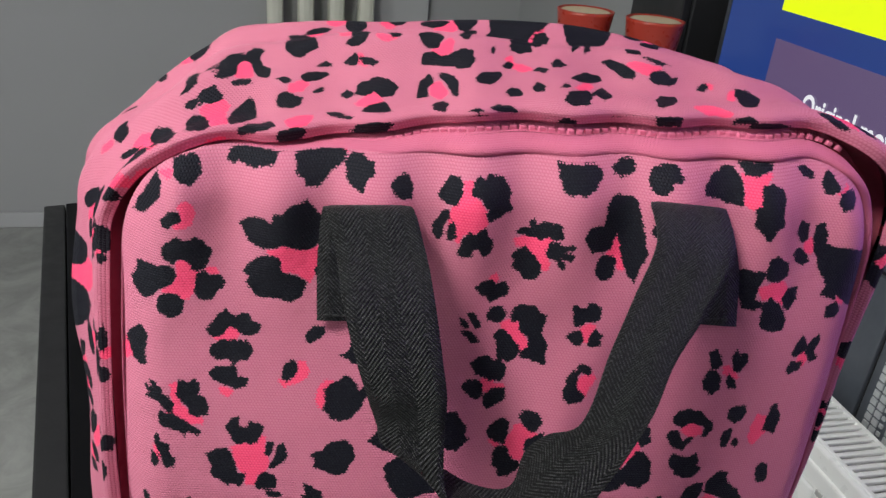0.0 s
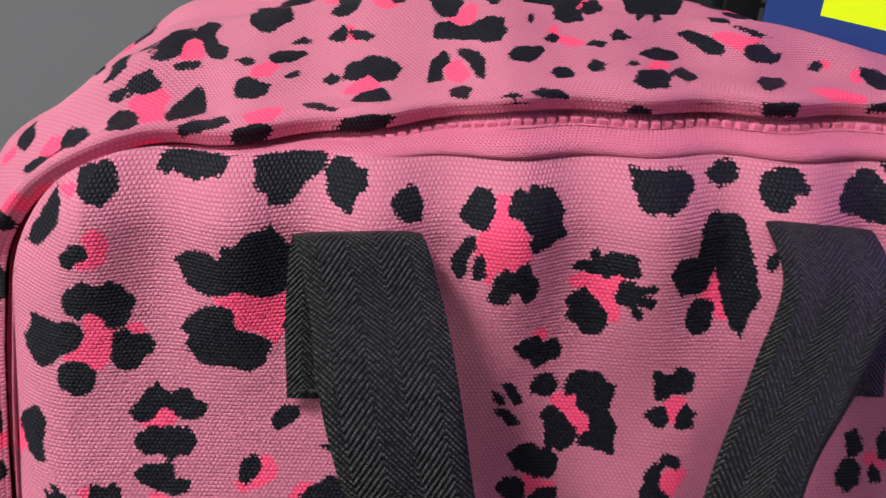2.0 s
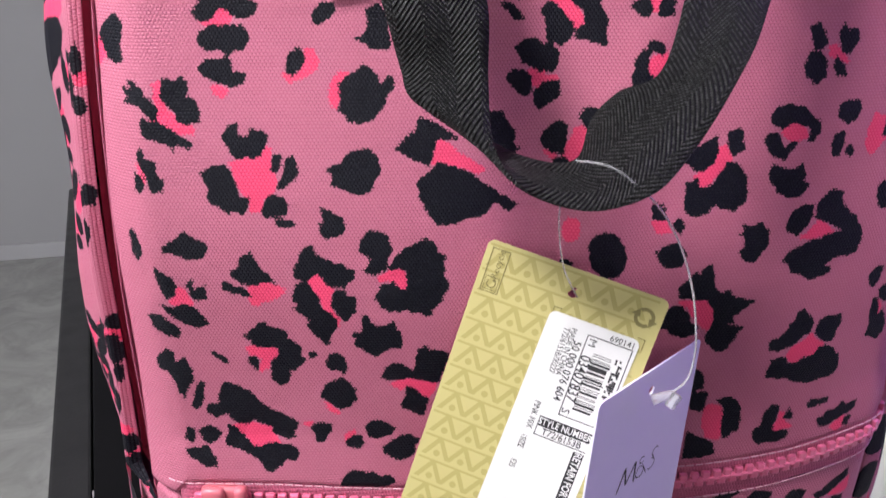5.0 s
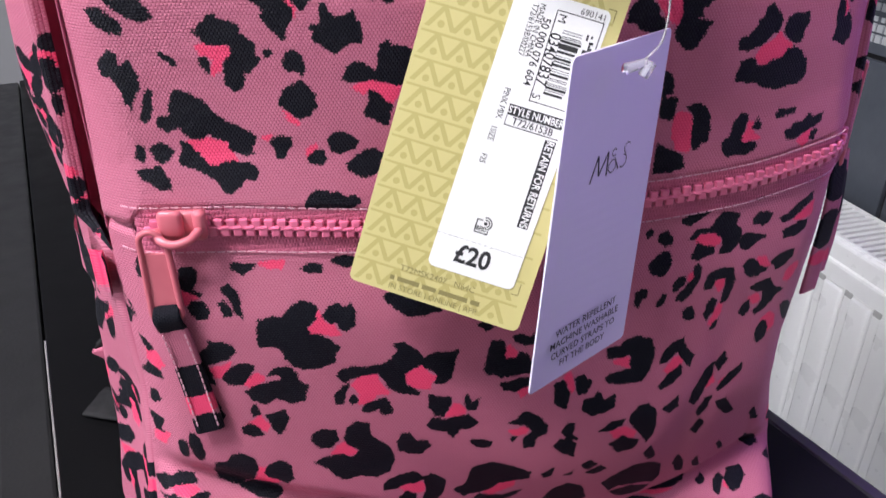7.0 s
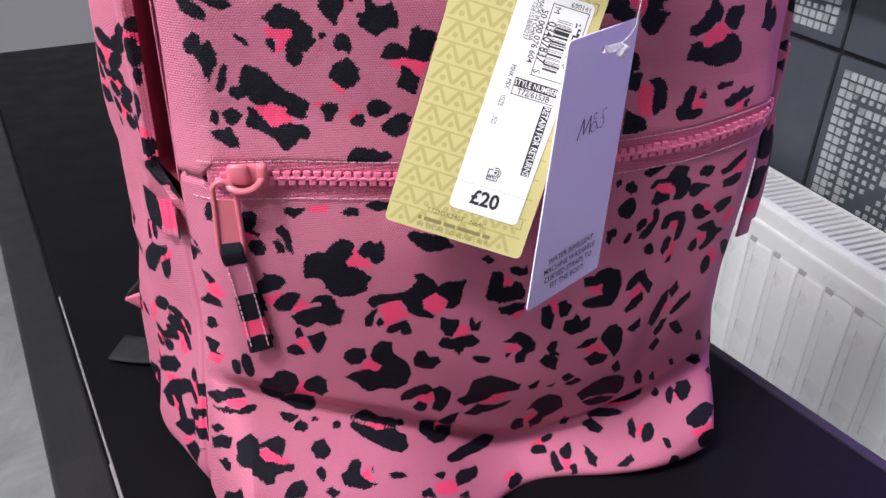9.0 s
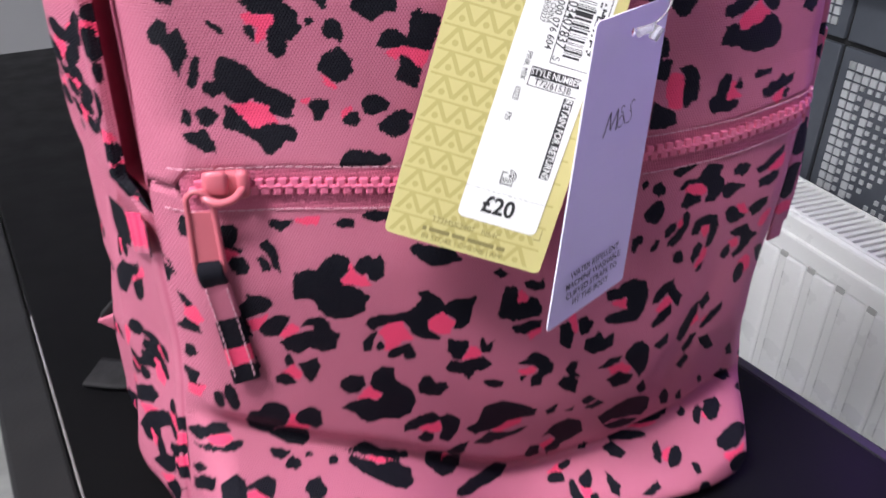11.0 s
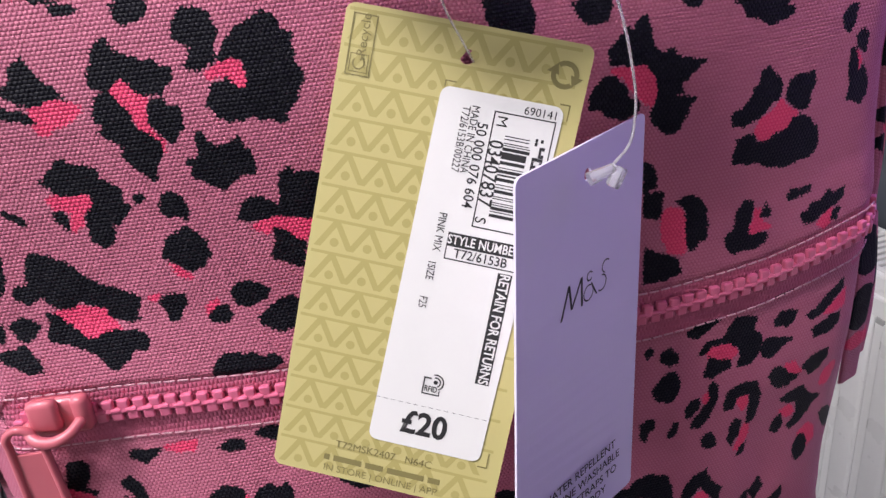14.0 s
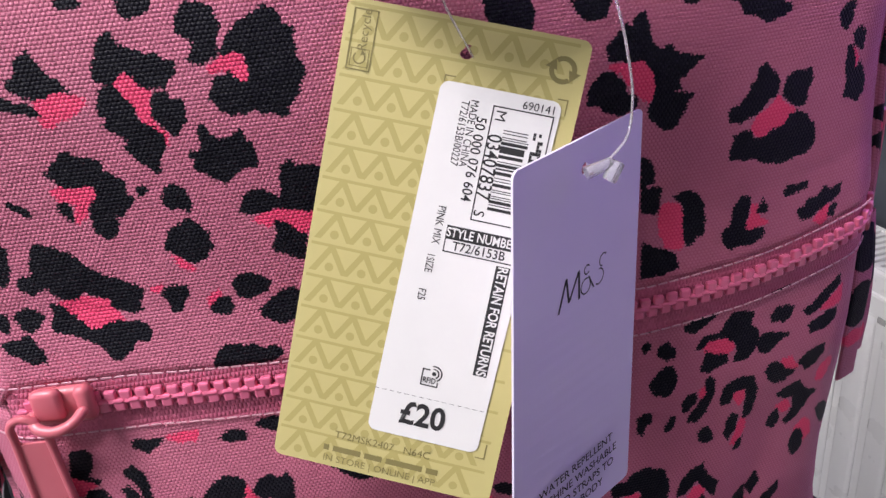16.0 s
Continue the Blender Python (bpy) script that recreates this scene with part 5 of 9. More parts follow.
blot("front", 0, (-50.3, 270.8), (-48.1, 272.4), (-45.9, 273.9), (-43.3, 274.8), (-40.5, 276), (-38.5, 275), (-37.2, 273.4), (-37, 271.6), (-34.9, 271.3), (-35.5, 269), (-34.6, 267), (-35.7, 264.7), (-34.1, 262.9), (-33.8, 260.6), (-35.6, 258.3), (-35.3, 256.3), (-36.8, 255.2), (-39.1, 253.5), (-38.5, 251.5), (-40.8, 251.4), (-43.1, 252.8), (-45.2, 252.4), (-46.8, 254), (-48.9, 253), (-52.1, 253.4), (-53.8, 254.5), (-55.3, 256.5), (-57, 257.3), (-55.2, 259.7), (-55.1, 261.6), (-52.7, 262.5), (-50.1, 262.8), (-49.3, 260.8), (-46.8, 260.1), (-46.3, 262.9), (-46.5, 266.1), (-47.9, 267.3), (-51.1, 267.3), (-51.3, 269.1))
blot("front", 1, (-54.8, 264.7), (-51.9, 266.2), (-51.1, 267), (-47.9, 267.1), (-46.5, 264.8), (-46.1, 262.3), (-46.8, 260.1), (-49.3, 260.8), (-50.1, 263.1), (-52.4, 263.7), (-54.3, 263.7))
blot("front", 0, (-60.8, 251.9), (-59.2, 252.1), (-57.8, 249.5), (-56.5, 248.2), (-53.2, 248.1), (-50.8, 250.1), (-50.1, 249.5), (-50.2, 247), (-48.9, 245.5), (-48.6, 241.9), (-48.9, 240.1), (-52.2, 240.3), (-54.6, 238.5), (-56.9, 237.4), (-59.3, 238.7), (-60.7, 240.1), (-62.9, 241.8), (-62.7, 243.9), (-63.8, 245), (-60.9, 246), (-60.3, 248.5))
blot("front", 0, (-97.8, 244.8), (-95.2, 246.8), (-93.3, 248.7), (-90.4, 249.7), (-89.1, 247.8), (-87.1, 247.9), (-83.8, 245.8), (-84.3, 244), (-82.1, 242.7), (-80, 240.6), (-80.2, 237.8), (-78.9, 236.1), (-80.5, 234.2), (-83, 232.3), (-84.9, 232.6), (-84.2, 230.2), (-85.3, 227.7), (-87.8, 227), (-89.5, 228.3), (-90, 230.3), (-90.1, 233.3), (-90.1, 235.5), (-87.8, 236.6), (-87, 238), (-87.2, 240.1), (-89.1, 241.1), (-92, 240.4), (-93.7, 241), (-95.3, 242.2), (-96.8, 243.8))
blot("front", 1, (-96.7, 240), (-94.4, 241.1), (-92.1, 240.1), (-89.8, 240.9), (-87.5, 239.8), (-87.2, 237.3), (-89.9, 236.2), (-91, 233.4), (-93.2, 231.8), (-93.6, 233.8), (-92.6, 236.1), (-94.1, 237.8), (-96, 238))
blot("front", 0, (-97, 236.7), (-94.9, 237.3), (-93.5, 235.2), (-94.4, 232.4), (-95.4, 233.3), (-96.6, 235.2))
blot("front", 0, (-77.5, 238.8), (-76.1, 239.1), (-75.5, 237.6), (-77.1, 236.6), (-77.8, 237.4))
blot("front", 0, (-72.7, 234.5), (-71.1, 236.5), (-71.1, 238), (-68.7, 238.3), (-66.8, 236.9), (-66.6, 234.4), (-66.2, 232.1), (-67.1, 231.1), (-68.9, 232.2), (-70.8, 232.5), (-72.2, 233.3))
blot("front", 0, (-108.7, 239.2), (-106.4, 238.2), (-103.8, 236.2), (-102.5, 234), (-104.9, 234.9), (-107.4, 237.2))
blot("front", 0, (-53.7, 233.2), (-51.5, 234.4), (-48.1, 234.1), (-47, 232.9), (-45.2, 231.6), (-44.1, 233.9), (-44, 237.6), (-43, 239.6), (-40.7, 241), (-39.8, 238.7), (-37, 239.1), (-33.9, 237.4), (-35.2, 231.7), (-37, 226.8), (-40.4, 227.3), (-43.1, 228.2), (-45.7, 229), (-48.5, 228.7), (-51.1, 228.3), (-53.5, 228), (-55, 229.3))
blot("front", 1, (-52.3, 226.7), (-49.3, 228.3), (-45, 228.9), (-41.1, 227.5), (-37.5, 226.8), (-39.2, 222.5), (-40.9, 220.8), (-42.7, 222.3), (-45.3, 223.6), (-47.1, 225.4), (-49.2, 225))
blot("front", 0, (-47.7, 226), (-45, 225.1), (-42.7, 222.6), (-40.2, 220.6), (-41.1, 217.3), (-42, 214.3), (-44.7, 215.6), (-48, 216.9), (-49.1, 218.7), (-47.2, 222.3))
blot("front", 0, (-74.5, 224.3), (-72.8, 227.1), (-69.8, 228.2), (-67.6, 229.1), (-65.5, 227.5), (-63.7, 225), (-63.7, 221.1), (-66, 218.4), (-69, 217.3), (-70.8, 218.3), (-72.5, 220.1), (-74.8, 222))
blot("front", 1, (-73.7, 219.9), (-72, 219.3), (-70.4, 217.2), (-69.6, 216.1), (-71.3, 216.4), (-72.8, 217.8))
blot("front", 0, (-107.1, 226), (-105.2, 227.6), (-101, 225.9), (-98, 224.7), (-95.6, 221.3), (-93.2, 217.8), (-89.4, 216.4), (-85.8, 214.3), (-82.6, 212.2), (-83.4, 210), (-85.4, 207.9), (-83.9, 206.9), (-87.2, 206.2), (-89.7, 207.5), (-91.5, 208.8), (-91.5, 211.2), (-94.9, 211.8), (-97.8, 213.8), (-98.9, 212.4), (-103.1, 212.3), (-104.6, 214.1), (-106.1, 215.9), (-109.8, 214.9), (-112, 216.8), (-111.3, 219), (-108.2, 220.1))
blot("front", 1, (-104.2, 210.9), (-100.8, 213), (-97, 211.8), (-92.3, 211), (-91.5, 208.8), (-91.2, 207.2), (-90.1, 204.8), (-94, 204.2), (-95.8, 202.6), (-98.5, 203.4), (-99.8, 206.3), (-102.2, 207.9))
blot("front", 0, (-105.9, 211.9), (-103.7, 210), (-101.5, 208.1), (-99.9, 206), (-98.4, 203.8), (-95.6, 203.4), (-93.2, 204.5), (-89.8, 204), (-86.3, 203.9), (-84.1, 202.3), (-83.5, 200.7), (-84.7, 198.6), (-86.8, 198.9), (-89, 198.5), (-89.1, 196.7), (-91.1, 195.8), (-92.7, 193.8), (-94.9, 194.9), (-96.1, 197.4), (-97.4, 199.1), (-99.2, 200.4), (-100.4, 201.1), (-102.3, 202.1), (-104.8, 203.3), (-107.3, 204.4), (-107.4, 206.7), (-105.9, 208.8))
blot("front", 0, (-79.2, 211.2), (-77.3, 211.9), (-74.4, 212.1), (-72, 211.7), (-72.1, 209), (-74.3, 206.9), (-75, 204.7), (-77.2, 205.1), (-77.3, 207.4), (-78.7, 209.2))
blot("front", 1, (-80.9, 211.5), (-78.6, 212.4), (-78.7, 210.8))
blot("front", 0, (-60.7, 210.3), (-58.8, 212.4), (-55.9, 212.7), (-53.4, 211.2), (-51.5, 209.5), (-52.7, 207.3), (-55.1, 206.1), (-57.4, 205.7), (-60.1, 206.5))
blot("front", 1, (-67.9, 206.7), (-65, 208.6), (-65.1, 206.2), (-67.5, 205))
blot("front", 0, (-67.5, 205), (-65, 207), (-62.6, 206.9), (-62, 204.1), (-63.2, 202), (-65.3, 201.9), (-67.3, 203))
blot("front", 0, (-55.4, 202.2), (-53.6, 204.2), (-51.6, 205.4), (-49.2, 206.6), (-45.7, 206), (-43.7, 204.8), (-45.5, 198.8), (-49.5, 197.2), (-52.9, 198.6), (-54.9, 199.7))
blot("front", 0, (-69.8, 190.7), (-66.3, 194), (-63.3, 193.9), (-61.4, 192.6), (-59.1, 193.4), (-56.5, 191.7), (-54.2, 191.7), (-51.3, 190), (-52.2, 188.6), (-58.1, 187.3), (-65.3, 187.9), (-70.9, 186.5))
blot("front", 0, (-115.9, 209.6), (-112.9, 211.5), (-110.6, 210.3), (-108.4, 208.4), (-109.9, 206.4), (-112.2, 204.5), (-114.6, 205.6))
blot("front", 0, (-119.3, 211), (-117.2, 209.9), (-118.1, 205.5), (-120.6, 206.6))
blot("front", 0, (-116.1, 203.6), (-113.5, 204.7), (-112.1, 202.2), (-110.5, 196.2), (-114.9, 196.6), (-117.1, 198.8), (-119.5, 200.4), (-120.9, 202.9), (-119.4, 203.1))
blot("front", 0, (-113.6, 228.5), (-111.9, 227.5), (-112.9, 222.4), (-115, 218.1), (-116.7, 219.1))
blot("front", 0, (31.8, 268.3), (41.7, 267), (40.8, 264.6), (37.9, 263.4), (34.4, 264.7))
blot("front", 0, (40.5, 256), (42.1, 257.8), (44.3, 260.2), (45.1, 261.7), (46.9, 260.5), (48, 263), (50.2, 263.4), (51.3, 259.9), (52.3, 255.8), (55.4, 254), (56.8, 255.2), (59.2, 252.1), (66.2, 250.8), (63.2, 248.8), (61.7, 246.9), (59.4, 245.8), (60.3, 243.6), (58, 243.2), (59.6, 242.3), (64, 241.6), (62, 239), (60.4, 236.3), (58.9, 233.6), (55.7, 233), (53.4, 235.1), (51.1, 237.7), (51.9, 240.5), (53.6, 243.8), (53.2, 247.4), (51.6, 250.4), (50.1, 252), (47.1, 252), (41.2, 252.8))
blot("front", 1, (41.2, 251.4), (44.9, 251.7), (50.1, 252), (52.4, 248.9), (54, 245.2), (53.4, 241.7), (51.5, 241.3), (48.7, 243.8), (46.4, 246.3), (44.9, 248.6))
blot("front", 0, (35.2, 245), (36.4, 248.4), (39, 250.1), (41.9, 249.7), (44.5, 247.2), (45.7, 244.2), (48.5, 242.4), (48, 240.3), (44.2, 238.7), (39.6, 240.1), (37.4, 241.9), (34.9, 242.9))
blot("front", 0, (78, 262.5), (90.9, 260.7), (92, 258.5), (88.6, 257.6), (84.4, 256.9), (80.2, 258.8))
blot("front", 0, (74.3, 233.3), (74.6, 235.5), (77.6, 236.5), (80.1, 239.1), (80.9, 241.2), (82.8, 242.3), (82.5, 244.9), (84.7, 246), (87.5, 244.2), (90, 241.1), (89.8, 238.2), (87.2, 236.4), (84.6, 234.6), (82.1, 232.8), (77.8, 231.5), (75.2, 231.7))
blot("front", 0, (90.8, 237.3), (92.4, 241.5), (95, 242.5), (98.8, 242.3), (100.6, 243), (101, 239.9), (99.3, 236.5), (99.2, 233.1), (95.7, 233.3), (92.8, 234.9))
blot("front", 1, (81.7, 229.8), (83.8, 232.5), (87.3, 234.1), (89.9, 236.7), (91.5, 234.6), (94.8, 232.7), (94.9, 230.4), (91.3, 228.8), (87.6, 228.7), (85, 226.1), (82.3, 228.2))
blot("front", 0, (74.7, 221.7), (74.9, 225.3), (76.2, 228.5), (78.7, 229.2), (81.4, 228.8), (82.3, 226.6), (85.9, 226.4), (88.6, 227.8), (92.2, 228.6), (93.9, 231.1), (96.8, 231.6), (100.2, 229.4), (102.5, 225.8), (102.6, 220.9), (99.7, 219.1), (95.8, 218.7), (91.1, 217.7), (86.3, 219.5), (81.7, 221.2), (78.2, 221.4))
blot("front", 0, (49, 226.7), (51.8, 225.5), (53, 222.2), (52.6, 219.1), (50.2, 218.4), (54.7, 217.2), (54.3, 209.9), (49.5, 211))
blot("front", 0, (58.8, 214.4), (62.4, 215.4), (65.7, 213.7), (67.6, 210), (68.4, 206.6), (67.5, 202.7), (64.9, 200.7), (62.4, 199), (61.6, 202.9), (62.1, 207.7), (60.8, 212.1))
blot("front", 1, (54.3, 211.2), (56.7, 212.4), (60.8, 211.2), (61.8, 207.8), (61.6, 202.1), (60.7, 199), (56.6, 199.7), (55.1, 203.2), (54.9, 207.3))
blot("front", 0, (49.4, 202.4), (54.1, 200), (59, 197.6), (60.1, 193.2), (54.7, 191.9), (48.9, 191.7))
blot("front", 0, (73.5, 198.3), (72.6, 201), (75.3, 202.9), (76.7, 205.1), (77.1, 208.3), (79.7, 210.5), (82.1, 209.7), (81.5, 205.8), (80.2, 202.8), (81.5, 200.1), (85.1, 201), (87.9, 199.6), (86.1, 197.4), (82.4, 196.2), (75.2, 196.3))
blot("front", 1, (79.7, 201.3), (82.4, 204), (82.8, 207.2), (84.2, 206.9), (84.6, 204), (87.5, 201.3), (84.2, 200.8), (81.5, 199.7))
blot("front", 0, (84.2, 205.3), (86.4, 208.6), (88.3, 206.6), (87, 204.2))
blot("front", 0, (93.1, 209.1), (94.5, 210.8), (98.4, 210.4), (101.3, 210.6), (101.4, 209), (97.4, 208.2), (93.9, 208.1))
blot("front", 0, (97.5, 202.4), (100.4, 203.4), (102.4, 205.4), (105.5, 205.6), (107.5, 208.4), (109.7, 206.2), (114, 207.3), (113.6, 204.4), (108.7, 202.3), (105.6, 201.4), (102.6, 199.6), (99.1, 199.9))
blot("front", 1, (104, 198.4), (106.7, 200.8), (108.7, 202.3), (109.9, 199.5), (107, 196.7))
blot("front", 0, (108.8, 198.9), (109.8, 201.2), (112.4, 201.4), (111, 198.3))
blot("front", 0, (111.9, 232.5), (113.2, 236.1), (112.9, 242.3), (113.1, 246), (115.9, 243.2), (116.6, 239.3), (118.3, 242), (120.8, 236.9), (120.4, 232.3), (118.3, 229.9), (114.5, 231.9))
blot("front", 1, (114.3, 243.5), (115.5, 244.8), (117.2, 242.3), (116.6, 239.3), (114.9, 240.4))
blot("front", 0, (113.8, 249.5), (116.1, 251.3), (118.7, 249.4), (118.4, 244.3), (115.1, 246.4))
blot("front", 0, (108.1, 255.5), (109.7, 258.1), (112.8, 257.6), (113, 253.3), (111, 251), (108.7, 252.5))
blot("pocket", 0, (43.4, 173.4), (51.2, 173.8), (57.2, 174.2), (55.7, 171.9), (50.5, 171.3), (44.6, 171.6))
blot("pocket", 0, (62.9, 170.9), (66.4, 173.4), (68.5, 174.7), (75, 175.6), (74.5, 174.3), (71.5, 171), (67.9, 169.5), (66.1, 168.1), (63.4, 169.3))
blot("pocket", 0, (66, 163), (68.8, 166.4), (71.6, 166.4), (74.3, 166.7), (76.2, 169.6), (78.9, 172.1), (81.8, 172.3), (85.7, 170.4), (84.4, 167), (86.8, 164.6), (87.2, 160.8), (85.3, 157.5), (82, 155.6), (79, 156.3), (80, 159.8), (79, 162.8), (76.2, 164.8), (70.6, 164.7), (67.8, 162.2))
blot("pocket", 1, (68.2, 164), (72.5, 164.3), (77.1, 164.2), (79, 161), (77.1, 159.6), (72.4, 159.7), (69.3, 160.8))
blot("pocket", 0, (67.7, 155.2), (68.7, 158.7), (69.3, 162.3), (72.4, 159.4), (76.2, 158.9), (76.2, 156.6), (73.3, 155.8), (70.5, 154.2))
blot("pocket", 0, (90.7, 176.5), (93.1, 177.7), (97.8, 177.7), (100.7, 177.7), (96.4, 176), (92.4, 175.2))
blot("pocket", 0, (91.1, 168.1), (93.6, 170.2), (97.7, 170.1), (100.5, 168.9), (98.9, 166), (95.9, 165), (92.4, 165.9))
blot("pocket", 0, (86.8, 160.9), (89.8, 162.9), (93.9, 161.8), (98.1, 160.2), (94, 158.4), (91, 156), (87.9, 157.4))
blot("pocket", 0, (90.4, 149.3), (91.2, 152), (94.4, 152), (98.3, 147.7), (102.6, 146.1), (99, 143.7), (94.5, 143.7), (91.4, 146.5))
blot("pocket", 1, (96.7, 151.3), (99.9, 151.2), (102.9, 147.1), (99.5, 147.2))
blot("pocket", 0, (103.2, 166.7), (107.4, 168.3), (112.8, 171.3), (118, 174.4), (118.3, 171.4), (114.1, 168.1), (109.8, 165.7), (105.4, 164.1))
blot("pocket", 1, (110.9, 165.3), (115.2, 168.7), (119, 170.3), (118.9, 165.5), (114.3, 165.2))
blot("pocket", 0, (105.6, 161.2), (109.9, 162.8), (117.4, 163.6), (116.7, 160.2), (112.6, 158.1), (106.9, 158))
blot("pocket", 0, (103.6, 149), (107.7, 151.7), (113.3, 152.4), (113.5, 149.3), (111, 146.3), (106.8, 144.6))
blot("pocket", 0, (54.5, 165.2), (57.2, 166.9), (59.8, 164.6), (59.7, 161.5), (57, 161.1), (54.4, 163))
blot("pocket", 0, (49.4, 166.5), (51.1, 168), (52.3, 166.5), (50.1, 164.5))
blot("pocket", 0, (51, 154), (53.3, 156.7), (55.1, 158.2), (58.7, 158.9), (60, 155), (59.3, 151.4), (56.5, 149.2), (53, 150.4))
blot("pocket", 0, (61.1, 145.3), (63, 148.4), (65.8, 148.5), (65.8, 145.2), (64, 143), (61.7, 142.8))
blot("pocket", 0, (63.3, 138.7), (65, 142.4), (67.3, 144.8), (69.9, 147.1), (69.1, 150.2), (70.4, 153.1), (72.9, 151.8), (71.9, 146.6), (69.5, 141.2), (66.3, 137.5))
blot("pocket", 1, (67.3, 148.7), (69.5, 150.1), (71.1, 147.8), (68.6, 146.5))
blot("pocket", 0, (46.5, 143.5), (49.2, 144.9), (51.9, 144.4), (51, 141.6), (49.2, 140), (48.9, 137), (47.1, 138.4))
blot("pocket", 0, (55.7, 138.5), (57.5, 142.2), (59.3, 142.1), (58.6, 138.2), (56.7, 137.2))
blot("pocket", 0, (74.6, 143.9), (75.3, 147.7), (78.2, 149.3), (82.1, 150.2), (86.3, 149), (88.3, 143.8), (87.6, 138.7), (86, 135), (83.8, 134.7), (83.7, 140.1), (83.5, 145.4), (80.4, 146.3), (78.5, 144.8), (77.8, 141.3), (75.4, 141.6))
blot("pocket", 1, (79.1, 144.6), (82.4, 146.7), (83.5, 142.3), (81.6, 140.1))
blot("pocket", 0, (76.9, 130.7), (77.5, 134.7), (79.2, 137.9), (81.4, 136.6), (81, 131.5), (78.9, 128))
blot("pocket", 1, (80.6, 126.3), (82, 132.2), (83.8, 134.7), (84.5, 130.3), (82.4, 124.6))
blot("pocket", 0, (81, 123), (82.8, 126.6), (84.8, 128), (83.8, 124.1))
blot("pocket", 0, (94.3, 127.4), (95.1, 131.5), (97.8, 132.6), (99.3, 128.8), (97.6, 125.5))
blot("pocket", 0, (101.2, 127.1), (104, 130.5), (104, 135.9), (100.6, 136), (96.7, 138.5), (101.8, 141), (105.3, 140.8), (108.5, 136.4), (113.8, 134.4), (110.6, 132.4), (108.8, 129.8), (105.9, 126.5), (102.7, 125.5))
blot("pocket", 1, (97.6, 133.8), (100.8, 134.8), (103.2, 131.8), (100.5, 130.6))
blot("pocket", 0, (-135.3, 152.5), (-133.2, 150.7), (-132, 146.3))
blot("pocket", 0, (-127.9, 166), (-125.7, 171.1), (-123.7, 170.3), (-125.1, 163.3), (-126.7, 164.1))
blot("pocket", 0, (-113.2, 166.9), (-109.6, 167.8), (-107.3, 165.5), (-108.1, 162.2), (-109.5, 159.3), (-106.5, 157.6), (-107.7, 156.5), (-111.6, 159), (-114.1, 160.3))
blot("pocket", 1, (-114.3, 159.2), (-109.5, 158.4), (-108.3, 156.6), (-112.1, 154.1), (-114.8, 154.7))
blot("pocket", 0, (-112.2, 153.4), (-110.5, 155.6), (-106.8, 154.7), (-105, 151.3), (-106.4, 148.4), (-109.6, 148.6), (-111.4, 151))
blot("pocket", 0, (-100.4, 159.5), (-97.8, 160.5), (-94.9, 157), (-94.7, 152.4), (-94.6, 148.4), (-96.6, 150.2), (-97.9, 154.9), (-99.8, 157.2))
blot("pocket", 0, (-102.2, 154), (-100.4, 155.7), (-98.5, 152.6), (-97.8, 149.1), (-100.6, 149.2))
blot("pocket", 0, (-96.6, 168), (-92.9, 167.8), (-88.3, 167.1), (-91, 164.6), (-93.2, 163.6), (-96.2, 166))
blot("pocket", 0, (-73.9, 164.7), (-70.6, 166.5), (-66.3, 165.8), (-66.5, 162.6), (-70.8, 162.9))
blot("pocket", 1, (-86.5, 167.5), (-79.1, 167.5), (-80.3, 165.8), (-84.5, 166))
blot("pocket", 0, (-91, 140.1), (-89.3, 147.4), (-84.9, 148.3), (-81.3, 147.6), (-78.2, 151.3), (-74.8, 153.4), (-71.5, 152.5), (-69.4, 150.7), (-70.4, 146), (-73.3, 142.6), (-72.3, 140.5), (-69, 139.8), (-66.4, 137.5), (-62.9, 134.5), (-64.8, 131), (-65, 127.5), (-69.6, 126.1), (-74.2, 125.6), (-79.7, 127.4), (-81.8, 130.8), (-83, 135.6), (-86.9, 136.4), (-90.2, 136.1))
blot("pocket", 1, (-74.4, 141.5), (-70.5, 144.9), (-69.6, 149.1), (-67.6, 144.6), (-64.3, 143.1), (-62.2, 139.2), (-68.9, 140.3), (-72.4, 138.8))
blot("pocket", 0, (-67.5, 147), (-65.7, 150.4), (-62.8, 151.3), (-60.6, 150), (-57.6, 150.9), (-56.3, 146), (-57.1, 142.4), (-59.9, 140.2), (-62.6, 141.7), (-63.2, 144.2), (-66, 144.5))
blot("pocket", 0, (-65.2, 122.1), (-62.8, 124.6), (-58.1, 125.5), (-53.5, 124.4), (-49.9, 124.6), (-45.2, 126.7), (-42.8, 130.4), (-43.9, 133.2), (-40.4, 133.6), (-35.6, 129.5), (-33.2, 125.7), (-30.8, 127.5), (-27.2, 127.6), (-23.5, 127.1), (-20.3, 127.4), (-22.1, 120.9), (-23.2, 115.5), (-26.9, 113.1), (-29.4, 114.1), (-28.2, 117.6), (-32, 120.9), (-34.4, 123.1), (-38, 121.7), (-40.4, 120.1), (-40.5, 116.4), (-38, 113.2), (-34.3, 110.7), (-35.5, 109.1), (-41.7, 111.7), (-46.5, 114.4), (-48.4, 118.9), (-50, 121.8), (-53.5, 121.7), (-57.8, 120.5), (-61.8, 119))
blot("pocket", 1, (-59.5, 117.4), (-55.9, 122), (-51.2, 121.4), (-48.9, 116.1), (-46.5, 112.4), (-51.3, 112.1), (-53.8, 108), (-57.3, 109), (-56.5, 112.7))
